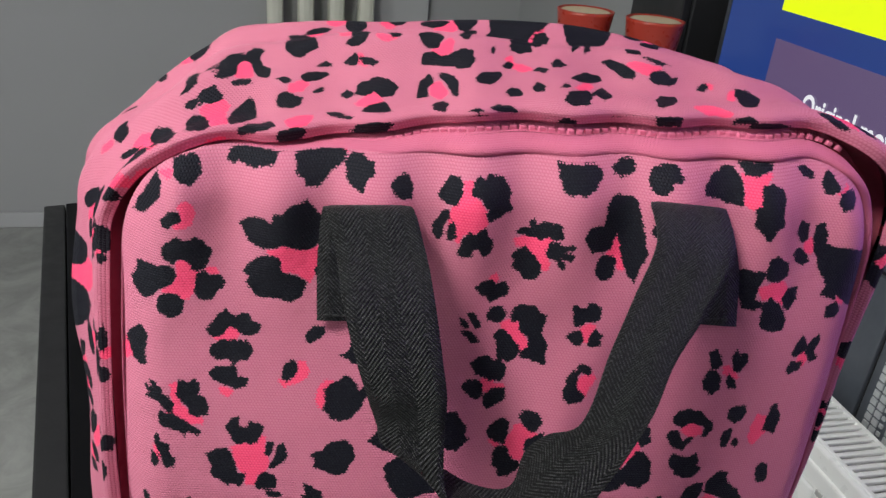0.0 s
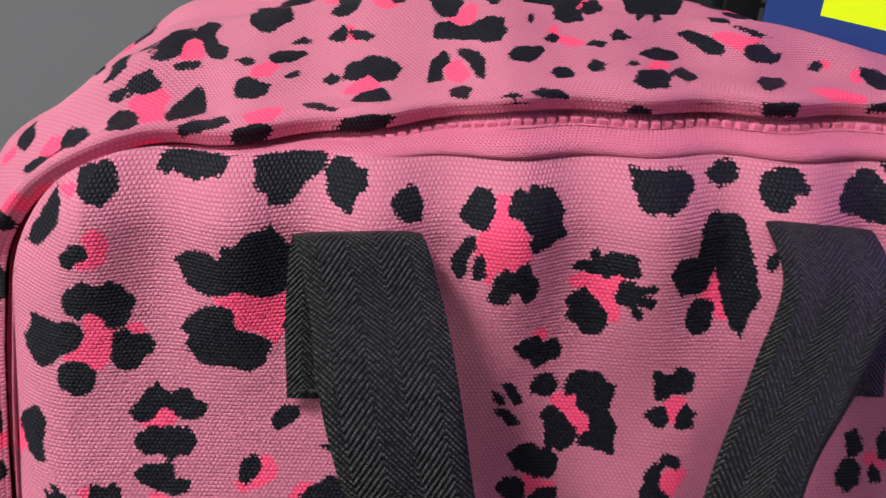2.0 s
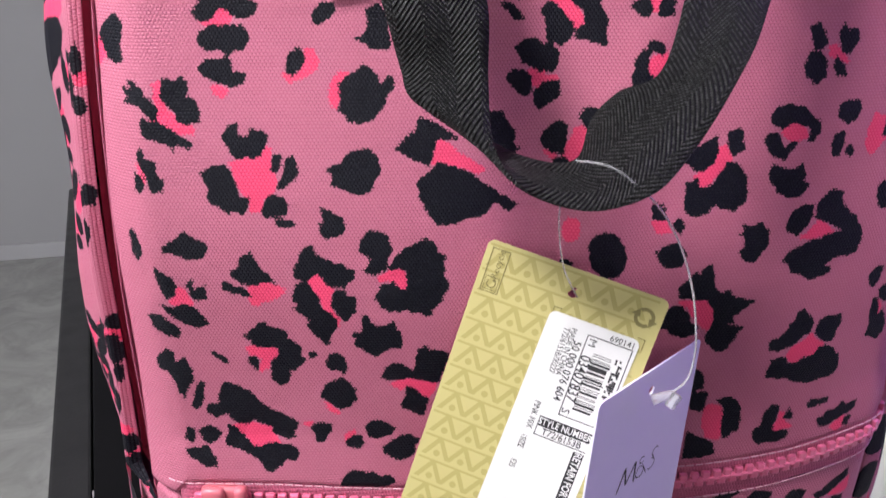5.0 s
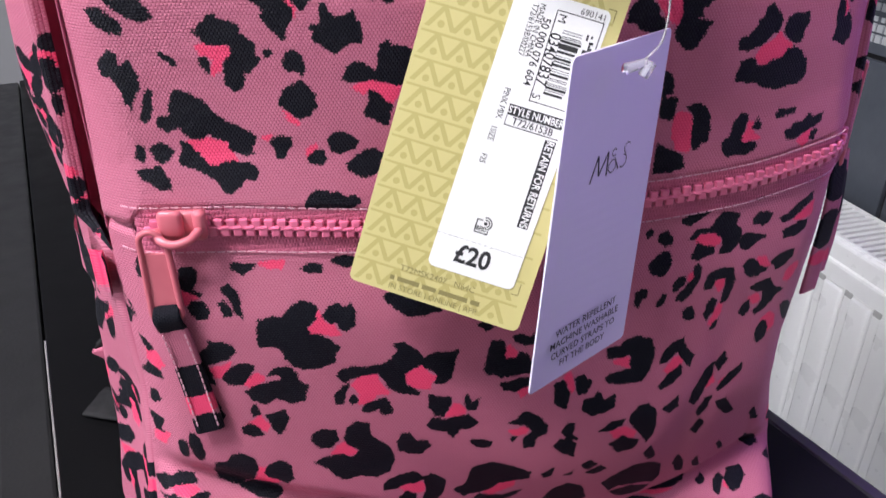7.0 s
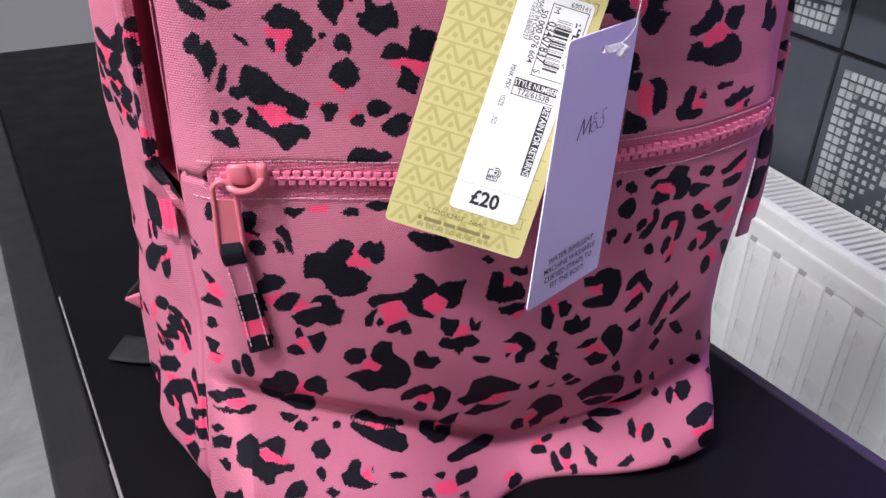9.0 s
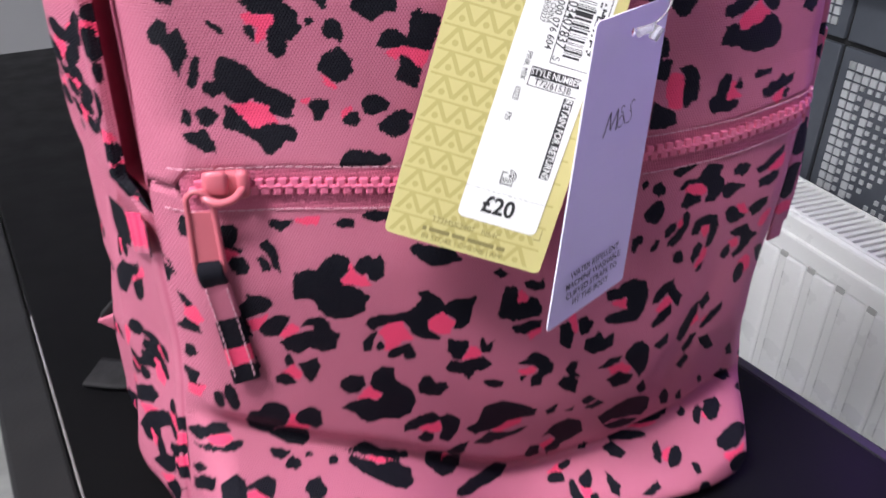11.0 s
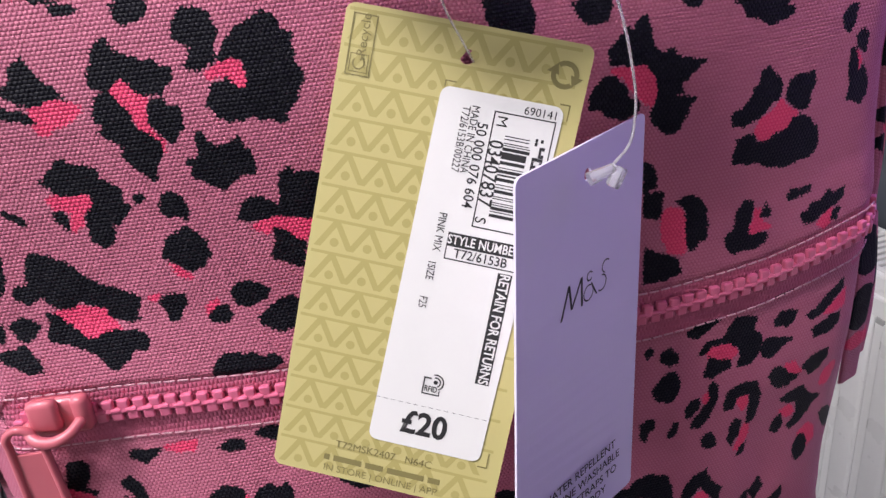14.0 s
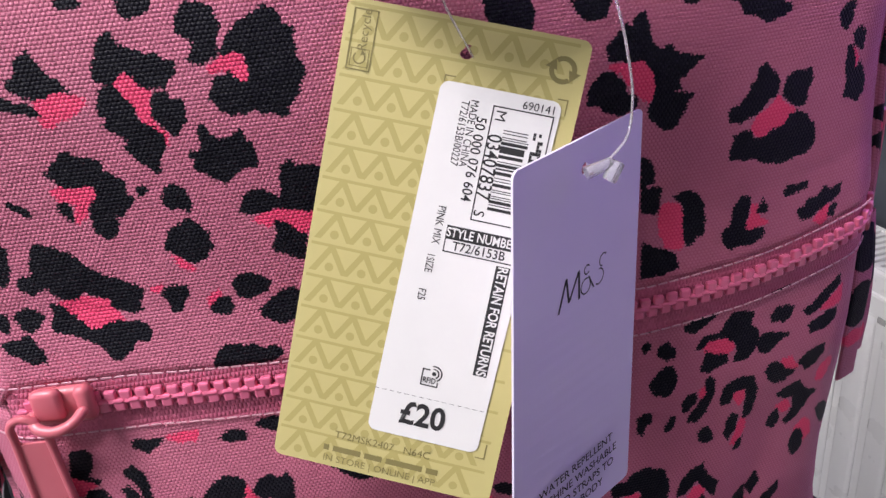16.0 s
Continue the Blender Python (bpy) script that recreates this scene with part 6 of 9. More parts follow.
blot("pocket", 1, (-40.4, 119.2), (-36.8, 121.5), (-33.9, 123.1), (-31.9, 119.5), (-28.2, 116.7), (-30.7, 115.1), (-31.4, 112.3), (-35.6, 112.9), (-39.2, 114.9))
blot("pocket", 0, (-66.7, 112.9), (-63.5, 116.4), (-60.6, 118), (-62, 113.3), (-63.3, 109.1), (-65.6, 109.4))
blot("pocket", 0, (-61.3, 110.4), (-59.6, 113.1), (-58, 110), (-59.7, 108.1))
blot("pocket", 0, (-56.7, 105.4), (-55, 108.2), (-51.3, 109.2), (-47.7, 110.2), (-45.3, 105.5), (-45.3, 102.5), (-48.5, 102), (-50.2, 105.2), (-52.6, 104.3), (-55, 103.8))
blot("pocket", 0, (-31.8, 109.5), (-28.1, 108.1), (-23, 106.8), (-23.7, 102.4), (-26.1, 98.2), (-29.1, 99.2), (-31.7, 103.6))
blot("pocket", 0, (-18.7, 106.2), (-16.7, 107.4), (-15.3, 102.7), (-12.6, 104.7), (-13.9, 99.5), (-17, 100))
blot("pocket", 1, (-25.3, 98.1), (-21.7, 103.6), (-17.7, 100.1), (-18.9, 96.5))
blot("pocket", 0, (-32.8, 94.5), (-30.3, 97.3), (-26.5, 95.8), (-22.7, 97.1), (-16.4, 97.4), (-12.3, 92.5), (-16, 90.4), (-19.9, 90.3), (-22.3, 86.4), (-25, 90.1), (-30.2, 91.9))
blot("pocket", 0, (-15.7, 83.7), (-11.8, 83.9), (-7.2, 81.9), (-7, 79.1), (-12.8, 79.9))
blot("pocket", 0, (-10.8, 117.9), (-9.3, 124.6), (-7.9, 129.3), (-3.7, 129.3), (-2.2, 125), (-2.6, 121), (1.8, 121), (3, 123.6), (7.1, 121.2), (8.7, 116.8), (7.6, 113.6), (-1.7, 113.1), (-9.9, 115))
blot("pocket", 1, (-4.2, 123.9), (-1, 126.8), (1.7, 123.2), (1.1, 120.5), (-2.6, 121))
blot("pocket", 0, (0.1, 130.1), (2.6, 131.2), (6.6, 129.4), (9.1, 131), (9.4, 126.4), (5.5, 125.4), (1.5, 127.3))
blot("pocket", 0, (-4.6, 110.1), (-0.3, 110.9), (3.6, 111.9), (8.5, 111.3), (7.9, 108.5), (1.3, 105.9), (-2.7, 107.5))
blot("pocket", 1, (1.6, 109.3), (7.7, 110.8), (8.1, 105.7), (4.2, 102.6))
blot("pocket", 0, (-13.2, 137.1), (-10.2, 138.1), (-6.4, 134.9), (-10.1, 134.1))
blot("pocket", 0, (-46.9, 152.2), (-43.4, 153.7), (-29.6, 149.2), (-26.1, 144.6), (-32.1, 143.4), (-37.9, 144), (-43.7, 147.6))
blot("pocket", 0, (-1, 91), (2.6, 92.8), (6, 96.5), (11.8, 93.4), (15.9, 88.3), (15.5, 83.5), (12, 82.2), (10.6, 77.1), (6.9, 76.8), (5.8, 81.8), (9.7, 85.7), (6.5, 89.3))
blot("pocket", 1, (-0.2, 86.7), (8, 88.2), (6.9, 85), (2.8, 84.1))
blot("pocket", 0, (0.6, 83.3), (3.4, 84), (1.7, 80.8))
blot("pocket", 0, (-131.1, 126.8), (-126.7, 124.8), (-126, 121.8), (-130.7, 121.4), (-135.8, 119.9))
blot("pocket", 1, (-130.2, 132.8), (-126.6, 133.6), (-124.7, 128.4), (-127.9, 124.9), (-130.9, 128.3))
blot("pocket", 0, (-132.5, 137.6), (-129.5, 137.2), (-127.7, 134), (-130.2, 132.8))
blot("pocket", 0, (-134.8, 107.4), (-133.2, 112.8), (-130.6, 114.5), (-129.4, 110.9), (-132.3, 107.2))
blot("pocket", 0, (-136.2, 101.1), (-132.4, 101.8), (-130.1, 100.9), (-132, 95.7), (-129.6, 95), (-134.7, 94.1))
blot("pocket", 1, (-134.7, 94.1), (-128.4, 95.6), (-131.5, 90.3), (-135.3, 89.4))
blot("pocket", 0, (-113.6, 132.1), (-109.9, 135.9), (-107.6, 137.1), (-107.3, 139.7), (-103.1, 139), (-98.9, 137.1), (-98.1, 134.5), (-101.6, 131.5), (-106.1, 130.4), (-109.5, 129.2), (-107.8, 125), (-107.1, 120.8), (-110.3, 122.3), (-113.1, 126.7))
blot("pocket", 1, (-108.6, 127.8), (-104.1, 128.9), (-101.1, 130.1), (-103.4, 124.8), (-106.8, 123.6))
blot("pocket", 0, (-104.6, 123.4), (-100.8, 128.7), (-96.3, 129.8), (-93.1, 128.3), (-94.5, 124.3), (-98.2, 120.3), (-102.7, 120.5))
blot("pocket", 1, (-96.9, 123), (-92.2, 125), (-90.2, 122.6), (-95, 118.7), (-97.1, 120.2))
blot("pocket", 0, (-97.3, 117.4), (-92.6, 120), (-88, 121.1), (-85.7, 121.8), (-83.6, 119.4), (-84.5, 123.7), (-88.9, 123.9), (-86.5, 126.5), (-82, 127.6), (-78.7, 125.2), (-77.9, 120.4), (-75, 118.8), (-77.2, 111.9), (-81.9, 110.8), (-86.2, 114), (-91, 111.4), (-95.4, 113.1))
blot("pocket", 0, (-96.9, 108.9), (-94.4, 111.6), (-93.6, 107.2), (-96.1, 105.3))
blot("pocket", 0, (-91.4, 105.6), (-87.9, 106.9), (-84.3, 108.1), (-83.5, 103.6), (-84.9, 99.3), (-87.5, 95.9), (-89.6, 99.6), (-90.5, 102.6))
blot("pocket", 1, (-98.7, 101.7), (-93.8, 105.2), (-90.6, 101.2), (-92, 98.3))
blot("pocket", 0, (-101.1, 100.3), (-97.5, 102.5), (-94.2, 99.9), (-92.6, 96.8), (-96.9, 95.6), (-100.2, 97.3))
blot("pocket", 0, (-112.2, 115.4), (-108.8, 115.2), (-107.4, 110.8), (-106.3, 106.4), (-107.7, 103.6), (-110, 108.1))
blot("pocket", 0, (-75.7, 95.5), (-72, 97.5), (-67.2, 97), (-66.2, 92), (-68.7, 88.5), (-73.1, 88.4), (-75.8, 91.8))
blot("pocket", 0, (-64.2, 92.7), (-62.4, 97.7), (-59.2, 100.4), (-54.4, 98.5), (-54, 92.3), (-50.3, 89.2), (-46.5, 84.8), (-45.3, 78.7), (-47.8, 72.5), (-53, 70.7), (-59.3, 72.8), (-64.4, 71.3), (-68.1, 73.2), (-70.4, 76.7), (-74, 79.7), (-76.3, 81.6), (-71.3, 84.1), (-65.2, 84.3), (-61.6, 82.8), (-59, 85.7), (-62.6, 89.3))
blot("pocket", 1, (-68.9, 85.4), (-66.3, 88.9), (-63.8, 90.4), (-61, 86.9), (-58.6, 84), (-64, 83.2))
blot("pocket", 0, (-44.5, 87.7), (-42.8, 91.9), (-39, 91.3), (-36.9, 87.1), (-32.6, 86.4), (-31.2, 83.5), (-35, 80.1), (-40.2, 81.1), (-43.5, 83.3))
blot("pocket", 0, (-50.4, 66.3), (-46.5, 68.9), (-41.3, 70.5), (-37.4, 70.3), (-34.6, 66.1), (-37.2, 64), (-41.3, 64.3), (-46.6, 62.8), (-50.5, 62.9))
blot("pocket", 0, (-34.6, 66.1), (-30.7, 68), (-25, 61.9), (-26.1, 54.8), (-30.1, 50.6), (-34.4, 53.7), (-33.1, 58.6))
blot("pocket", 1, (-43.9, 63.2), (-37.3, 65), (-33.2, 62.2), (-34.4, 58.3), (-41.2, 60.2))
blot("pocket", 0, (-44.4, 57.5), (-41.2, 60.2), (-37.2, 57), (-38.5, 53.1), (-42.6, 54.9))
blot("pocket", 0, (-115.4, 73.1), (-112.5, 84.2), (-108.5, 84.1), (-106.6, 87.1), (-102.2, 88.3), (-97.8, 85), (-97.7, 79.4), (-101.2, 68.4), (-105.1, 65.2), (-102.6, 65.8), (-97.5, 72), (-91.5, 70.3), (-89.9, 59.3), (-93.4, 56.2), (-99.5, 58.6), (-104.1, 62.4), (-108.6, 65.5), (-113.8, 67.5))
blot("pocket", 1, (-100, 69.8), (-96.9, 80.3), (-94.6, 80.1), (-93.6, 76.8), (-90.2, 73.1), (-94, 69))
blot("pocket", 0, (-95.2, 77.9), (-92.7, 82.2), (-88.3, 83.4), (-84.9, 80.9), (-84.5, 74.5), (-87.2, 71), (-90.2, 74.2), (-93.7, 75.1))
blot("pocket", 0, (-139.2, 70.2), (-134.7, 74.4), (-131.1, 73.1), (-128.6, 75.4), (-122.8, 72.7), (-121.8, 68.1), (-127.6, 70.1), (-133.9, 68.5))
blot("pocket", 1, (-131.3, 69.9), (-125.3, 69.3), (-120.7, 64.7), (-123.1, 63.3), (-129, 66.3))
blot("pocket", 0, (-137, 66), (-130.2, 66.6), (-125.5, 63.3), (-120.8, 63.3), (-117.3, 62.3), (-116.2, 59.4), (-120.9, 58.7), (-126.7, 62.5))
blot("pocket", 0, (-108, 57.7), (-102.1, 56), (-98.6, 53.9), (-102.4, 51.5), (-105.9, 53.6))
blot("pocket", 0, (-101.3, 49.5), (-98.7, 51.9), (-95.2, 50.2), (-94.9, 47.3), (-97.9, 46.3), (-100.7, 47.5))
blot("pocket", 0, (-84, 48.7), (-80.1, 49.6), (-79.2, 45.7), (-83.1, 45.2))
blot("pocket", 0, (-93.7, 52.8), (-90, 52.9), (-88.9, 50.8), (-92.7, 50.4))
blot("pocket", 0, (-77.3, 51.2), (-71.9, 51), (-66.7, 53.7), (-61.6, 48.2), (-53.7, 45.2), (-48.3, 43), (-48, 40.1), (-54.3, 40.8), (-62.1, 44.9), (-69.8, 47.8))
blot("pocket", 1, (-68.7, 45.6), (-60.6, 45.1), (-54.2, 41.6), (-57.2, 40.3), (-63.8, 42.3))
blot("pocket", 0, (-75.1, 47.3), (-67.6, 44.5), (-62.7, 40.6), (-54.5, 39.6), (-48.2, 34.2), (-47.3, 28.2), (-52.5, 26.2), (-58.9, 29.8), (-63.7, 33.8), (-69.6, 39.2), (-74.3, 43.8))
blot("pocket", 0, (-139.5, 53.8), (-134.9, 59), (-132.3, 57.1), (-137.1, 53.3))
blot("pocket", 0, (-139.4, 48.1), (-134, 54.4), (-128.6, 52.3), (-130.3, 48), (-134.7, 48.2), (-140.1, 43))
blot("pocket", 0, (-126.7, 49), (-123.7, 49.4), (-120.1, 48.6), (-118, 45), (-117, 42.4), (-112.3, 44.2), (-108.7, 45.8), (-105.4, 42), (-106.8, 38.4), (-107.7, 35.4), (-110.3, 37.7), (-113.6, 40.7), (-117, 41.2), (-117.7, 37.6), (-115.1, 34.4), (-110.7, 33), (-107.3, 31.3), (-102.6, 31.7), (-102.9, 28.2), (-107.5, 28.5), (-111, 28.3), (-112.4, 24), (-115.8, 24.6), (-117.9, 27.2), (-121.1, 29.8), (-120.9, 32.7), (-125.7, 37.6), (-127.2, 42.1))
blot("pocket", 1, (-117.6, 39.5), (-113.7, 39.9), (-110.4, 37), (-107.1, 34.1), (-104.9, 32.8), (-108.4, 31.9), (-112.9, 34), (-116.2, 35.5))
blot("pocket", 0, (-94.3, 36.6), (-92.3, 40.2), (-88.5, 41), (-86.5, 36.7), (-85.5, 34), (-89.5, 30.8), (-93, 32.6))
blot("pocket", 0, (-93.6, 26.6), (-91, 28.1), (-88.9, 24.6), (-90.5, 21.3), (-93.1, 23.7))
blot("pocket", 0, (-83.1, 22.3), (-79.1, 24.4), (-76.9, 28.5), (-73.6, 28.3), (-72.2, 25), (-74.4, 21.7), (-71.2, 17.3), (-66.4, 14.9), (-71.6, 13.8), (-77.6, 16.4), (-81.1, 18.3))
blot("pocket", 1, (-73.5, 19.1), (-71, 22.2), (-69.1, 23.1), (-69.6, 19.5), (-67.4, 17))
blot("pocket", 0, (-69.3, 21.8), (-67.4, 22.7), (-67, 20.1))
blot("pocket", 0, (-107, 20.8), (-103.3, 23.6), (-99.8, 23.4), (-97.8, 19.1), (-100.4, 16.1), (-108.4, 17.6))
blot("pocket", 0, (-137.2, 40.3), (-132.7, 43.9), (-130.2, 40), (-132.3, 37.5))
blot("pocket", 0, (-137, 19), (-134.3, 26.5), (-126.5, 28.1), (-125.6, 23.2))
blot("pocket", 0, (-90.9, 17.2), (-87.2, 18.3), (-83.9, 14.9), (-87.6, 13.7))
blot("pocket", 0, (-40, 37.5), (-36.6, 44.8), (-32.4, 43), (-32.1, 31.6), (-27.5, 36), (-23.7, 37.7), (-22.4, 25.2), (-28.1, 23.9), (-33, 24.5), (-36.9, 29), (-40.2, 33.2))
blot("pocket", 1, (-33.8, 33.2), (-30.9, 41.4), (-27.8, 30.8), (-30.2, 29.4))
blot("pocket", 0, (-31.1, 43.1), (-27.2, 46), (-20.1, 46.5), (-22.6, 40.5), (-27.5, 36))
blot("pocket", 0, (-21.9, 55.4), (-16.5, 57.9), (-14.5, 67.3), (-6.7, 69.9), (1.9, 66), (11.2, 60.6), (10.3, 56.3), (4.6, 55.9), (-2.4, 54.9), (-6.2, 51.4), (-11.8, 50.7), (-17.4, 50.3))
blot("pocket", 1, (-8.9, 50), (-3.9, 55.2), (4.3, 58.1), (3.7, 51.5), (-1.8, 49.5), (-5.8, 47))
blot("pocket", 0, (-17.1, 44.4), (-10.3, 49.1), (-1.4, 45.9), (8.5, 48.3), (4.7, 43.4), (-3.9, 42.2), (-11.1, 41.2))
blot("pocket", 0, (15.8, 58.7), (21, 62.4), (20.4, 56.7), (17.1, 55.3))
blot("pocket", 0, (24.9, 56), (30.1, 59.9), (29.3, 56.3))
blot("pocket", 0, (17.7, 36.2), (22.2, 45.5), (29, 49.5), (35.5, 45.7), (38.9, 35.8), (33.9, 29.9), (28.5, 25.7), (26.7, 6.5), (20.9, 25.2), (26, 31.5), (22, 37.7))
blot("pocket", 1, (17.3, 28.9), (22.9, 32.3), (24.9, 29.2), (21.1, 24.1))
blot("pocket", 0, (10.2, 23.9), (12.4, 30.5), (17.3, 28.9), (18.9, 19.2), (16.9, 8.7))
blot("pocket", 0, (43.9, 7.6), (41.7, 24), (48.5, 10.7), (46.8, 7.3))
blot("pocket", 0, (31.4, 0.8), (38.2, 3.2), (35.3, -1.5), (30.4, -2.4))
blot("pocket", 0, (-28.6, 15.1), (-19.6, 15.2), (-10, 15), (-3.2, 16.1), (3.6, 10.4), (-1.1, 7.2), (-8.5, 7.8), (-14, 8.6), (-21.2, 9.4), (-27.7, 11.8))
blot("pocket", 0, (21.7, -5.4), (25.6, -3.2), (31.4, -4.2), (30.9, -8.9), (24, -8.3))
blot("pocket", 1, (24.1, -2.8), (31.4, 0.8), (33, -2.1), (28.5, -3.8))
blot("pocket", 0, (32.9, -9.2), (35.4, -8), (36.3, -12.8), (37.8, -18.6), (33.3, -19.6), (32.1, -15.2))
blot("pocket", 0, (38.2, -8.3), (44.7, -4.1), (44.7, -8.9), (41.8, -13.9), (37.9, -12.3))
blot("pocket", 1, (37.9, -12.3), (42, -13.4), (42, -18.9), (38.5, -18.1))
blot("pocket", 0, (41.4, -17.6), (44.7, -15.8), (44.7, -21.6), (41.9, -22.2))
blot("pocket", 0, (52, -6.2), (54.4, -9.6), (56.3, -14.2), (54.7, -18.3), (51.7, -16.7), (51, -11.4))
blot("pocket", 0, (65.7, -19.4), (70.9, -15.5), (74.3, -13.3), (75.2, -16.9), (69.8, -20.5))
blot("pocket", 0, (4.2, -18), (6.7, -15.1), (12.2, -14.5), (13.8, -18.1), (11.1, -20.7), (6.4, -20.6))
blot("pocket", 1, (1.5, -14), (5.7, -12.6), (10.9, -13.1), (4.9, -15.1))
blot("pocket", 0, (-26.2, 4), (-20.9, 4), (-10.7, 0.8), (-12.7, -3.4), (-19.4, -3.7), (-25.1, -1.4))
blot("pocket", 0, (-37.9, 10.1), (-30.3, 8.2), (-32.6, 5))
blot("pocket", 1, (-37.3, 5.4), (-28.3, 2.4), (-24.6, -3.5), (-32.5, -2), (-36.6, 1.2))
blot("pocket", 0, (-44.9, 4.7), (-40.4, 4.9), (-38.4, -0.5), (-45.3, 2.4))
blot("pocket", 0, (-26.9, -6.1), (-20.2, -6.7), (-19.3, -10.4))
blot("pocket", 0, (53.8, 6.8), (60.5, 9.4), (63.6, 5.6), (65.3, 2), (61.5, -0.8), (58, 1.9), (56.1, 4.9))
blot("pocket", 0, (44.5, 46.6), (48.2, 50.9), (53.5, 55.6), (57.8, 58.2), (66.4, 57.2), (73.7, 50.3), (74.2, 39.9), (71.5, 36), (63.5, 40.2), (53.3, 41.5), (49.1, 38.8))
blot("pocket", 1, (51, 44.9), (56, 51.4), (69.5, 44.8), (65.2, 40.3))
blot("pocket", 0, (49.4, 37.1), (58.5, 39.7), (70.2, 34.1), (65.6, 31), (55.3, 31.8))
blot("pocket", 0, (32.6, 63.1), (36.5, 66), (40, 63), (36.2, 59.1))
blot("pocket", 0, (35, 57.4), (41.7, 61.8), (45.2, 59), (39.8, 55.2))
blot("pocket", 0, (19.2, 76.3), (21.6, 80.2), (25.8, 80.8), (29.1, 77), (28.7, 69.7), (24, 72.1))
blot("pocket", 0, (80.3, 47.8), (81.7, 54.5), (85.7, 48.7), (86.3, 40.4), (82.6, 41.5))
blot("pocket", 0, (90.6, 45.4), (93, 48.2), (96.7, 37.5), (92.3, 41.3))
blot("pocket", 0, (97.1, 20.9), (100.3, 23.6), (100.7, 20), (97.6, 18.3))
blot("pocket", 0, (103.9, 19.2), (108.7, 23.2), (108, 18), (104, 12.2), (102.5, 14.3))
blot("pocket", 0, (108.8, 17.8), (112.4, 23.1), (118.5, 23.5), (119.1, 18), (114, 12.8), (110.1, 12.3))
blot("pocket", 1, (107.3, 16.4), (110.6, 18.9), (109.4, 14.2))
blot("pocket", 0, (109.3, 2.9), (115.2, 6.1), (124.4, 8.3), (129.3, 8.9), (122.9, -0.5), (118.5, -3.6), (111.7, -3.6), (108.5, -0.9))
blot("pocket", 1, (109.7, -5.1), (118.2, -5), (122.2, -3.1), (119.9, -7.1), (112.4, -8.6))
blot("pocket", 0, (78, 4.5), (81.8, 7.8), (81.4, 1.1), (78.6, -5.2), (76.9, -2))
blot("pocket", 0, (82.5, -3.7), (86.5, 2.4), (89.7, 3.6), (90, -1.8), (85.8, -6.3), (82.7, -7.3))
blot("pocket", 1, (81.4, 1.1), (86.2, 3), (82.5, -3.7), (80.9, -3))
blot("pocket", 0, (92.9, -6.1), (95.6, -6.5), (96.4, -11.4), (94.2, -12))
blot("pocket", 0, (123.4, 35.8), (121.1, 50.5), (130.3, 40.6), (132.2, 36.7), (126.9, 33.4))
blot("pocket", 0, (131.8, 30.2), (137.1, 32.7), (136.4, 27.3))
blot("pocket", 0, (103, 52.7), (104.6, 54.3), (108.5, 47.7), (105.5, 46.8))
blot("pocket", 0, (37.9, 120.7), (43.3, 121.6), (44.3, 123.7), (51, 125), (56.3, 123), (58.5, 117.3), (57.7, 110.4), (54.2, 105.1), (47.1, 104.5), (41.3, 105.1), (38.1, 108.2), (43.4, 110.5), (48.9, 111.3), (48.1, 117), (44, 116.6), (39, 116.5))
blot("pocket", 1, (42, 114.8), (45.3, 117.3), (48.3, 115.6), (48.9, 111.3), (44.5, 113.2))
blot("pocket", 0, (61.3, 111.3), (62.3, 116.8), (65.9, 120.5), (70.1, 121.8), (72.8, 116.7), (76.8, 113.1), (75.7, 107.5), (72.6, 111), (68.4, 115.9), (64.7, 112.2))
blot("pocket", 1, (64, 108.7), (67.5, 113.2), (71.9, 114), (71.3, 109.8), (67.5, 106.1))
blot("pocket", 0, (62.4, 101.2), (65.9, 106.4), (71.3, 109.8), (72.4, 105.3), (68.5, 101.6), (64.2, 99.4))
blot("pocket", 0, (29.9, 94.7), (30.8, 99), (35, 99.5), (36, 102.8), (39.4, 98.1), (44, 100.6), (44.2, 94.7), (40.2, 92.1), (34.5, 91.2))
blot("pocket", 0, (25.5, 109.5), (29.6, 110.5), (33.5, 107.3), (31.9, 101.8), (27.7, 101.3))
blot("pocket", 0, (17.5, 107.5), (21.4, 109.3), (24.8, 102.5), (22.8, 95.4), (18.2, 98.8))
blot("pocket", 1, (21.4, 109.9), (23.9, 112.4), (26, 105.2), (24.8, 102.5))
blot("pocket", 0, (66.1, 90.1), (70.4, 92.9), (73.3, 94.7), (74.6, 89.6), (70.1, 86.6))
blot("pocket", 0, (52.3, 89.2), (54.7, 93.4), (59.1, 94.3), (62.8, 90.7), (64.7, 83.9), (63.8, 77.2), (61.3, 73.4), (56.8, 80.4), (51.3, 86.2))
blot("pocket", 1, (43.6, 82.3), (50.2, 83.7), (55.2, 80.7), (54.3, 77.4), (46.5, 78.5))
blot("pocket", 0, (38.5, 82.9), (43.8, 87.1), (49.5, 88), (48.5, 84.9), (43, 82.4))
blot("pocket", 0, (22.5, 84.5), (24.8, 89), (27.8, 88.1), (27, 83.1), (30.4, 78.7), (24.5, 79.9))
blot("pocket", 0, (80.2, 89.3), (81.6, 96.9), (84.9, 103.6), (89.1, 107), (89.8, 99.2), (86.7, 92.1), (84.2, 86.2))
blot("pocket", 1, (85.1, 97.4), (89, 101.9), (91.6, 96.4), (87.9, 94.1))
blot("pocket", 0, (89.6, 105.4), (92.9, 110.6), (95.5, 105.7), (92.6, 101.1))
blot("pocket", 0, (93.4, 92.3), (98.1, 99.2), (103.9, 102.5), (104.6, 98.6), (98.3, 92.9), (94.5, 90.5))
blot("pocket", 1, (94.2, 95.3), (99.6, 99.8), (101.8, 96.2), (97.2, 93.2))
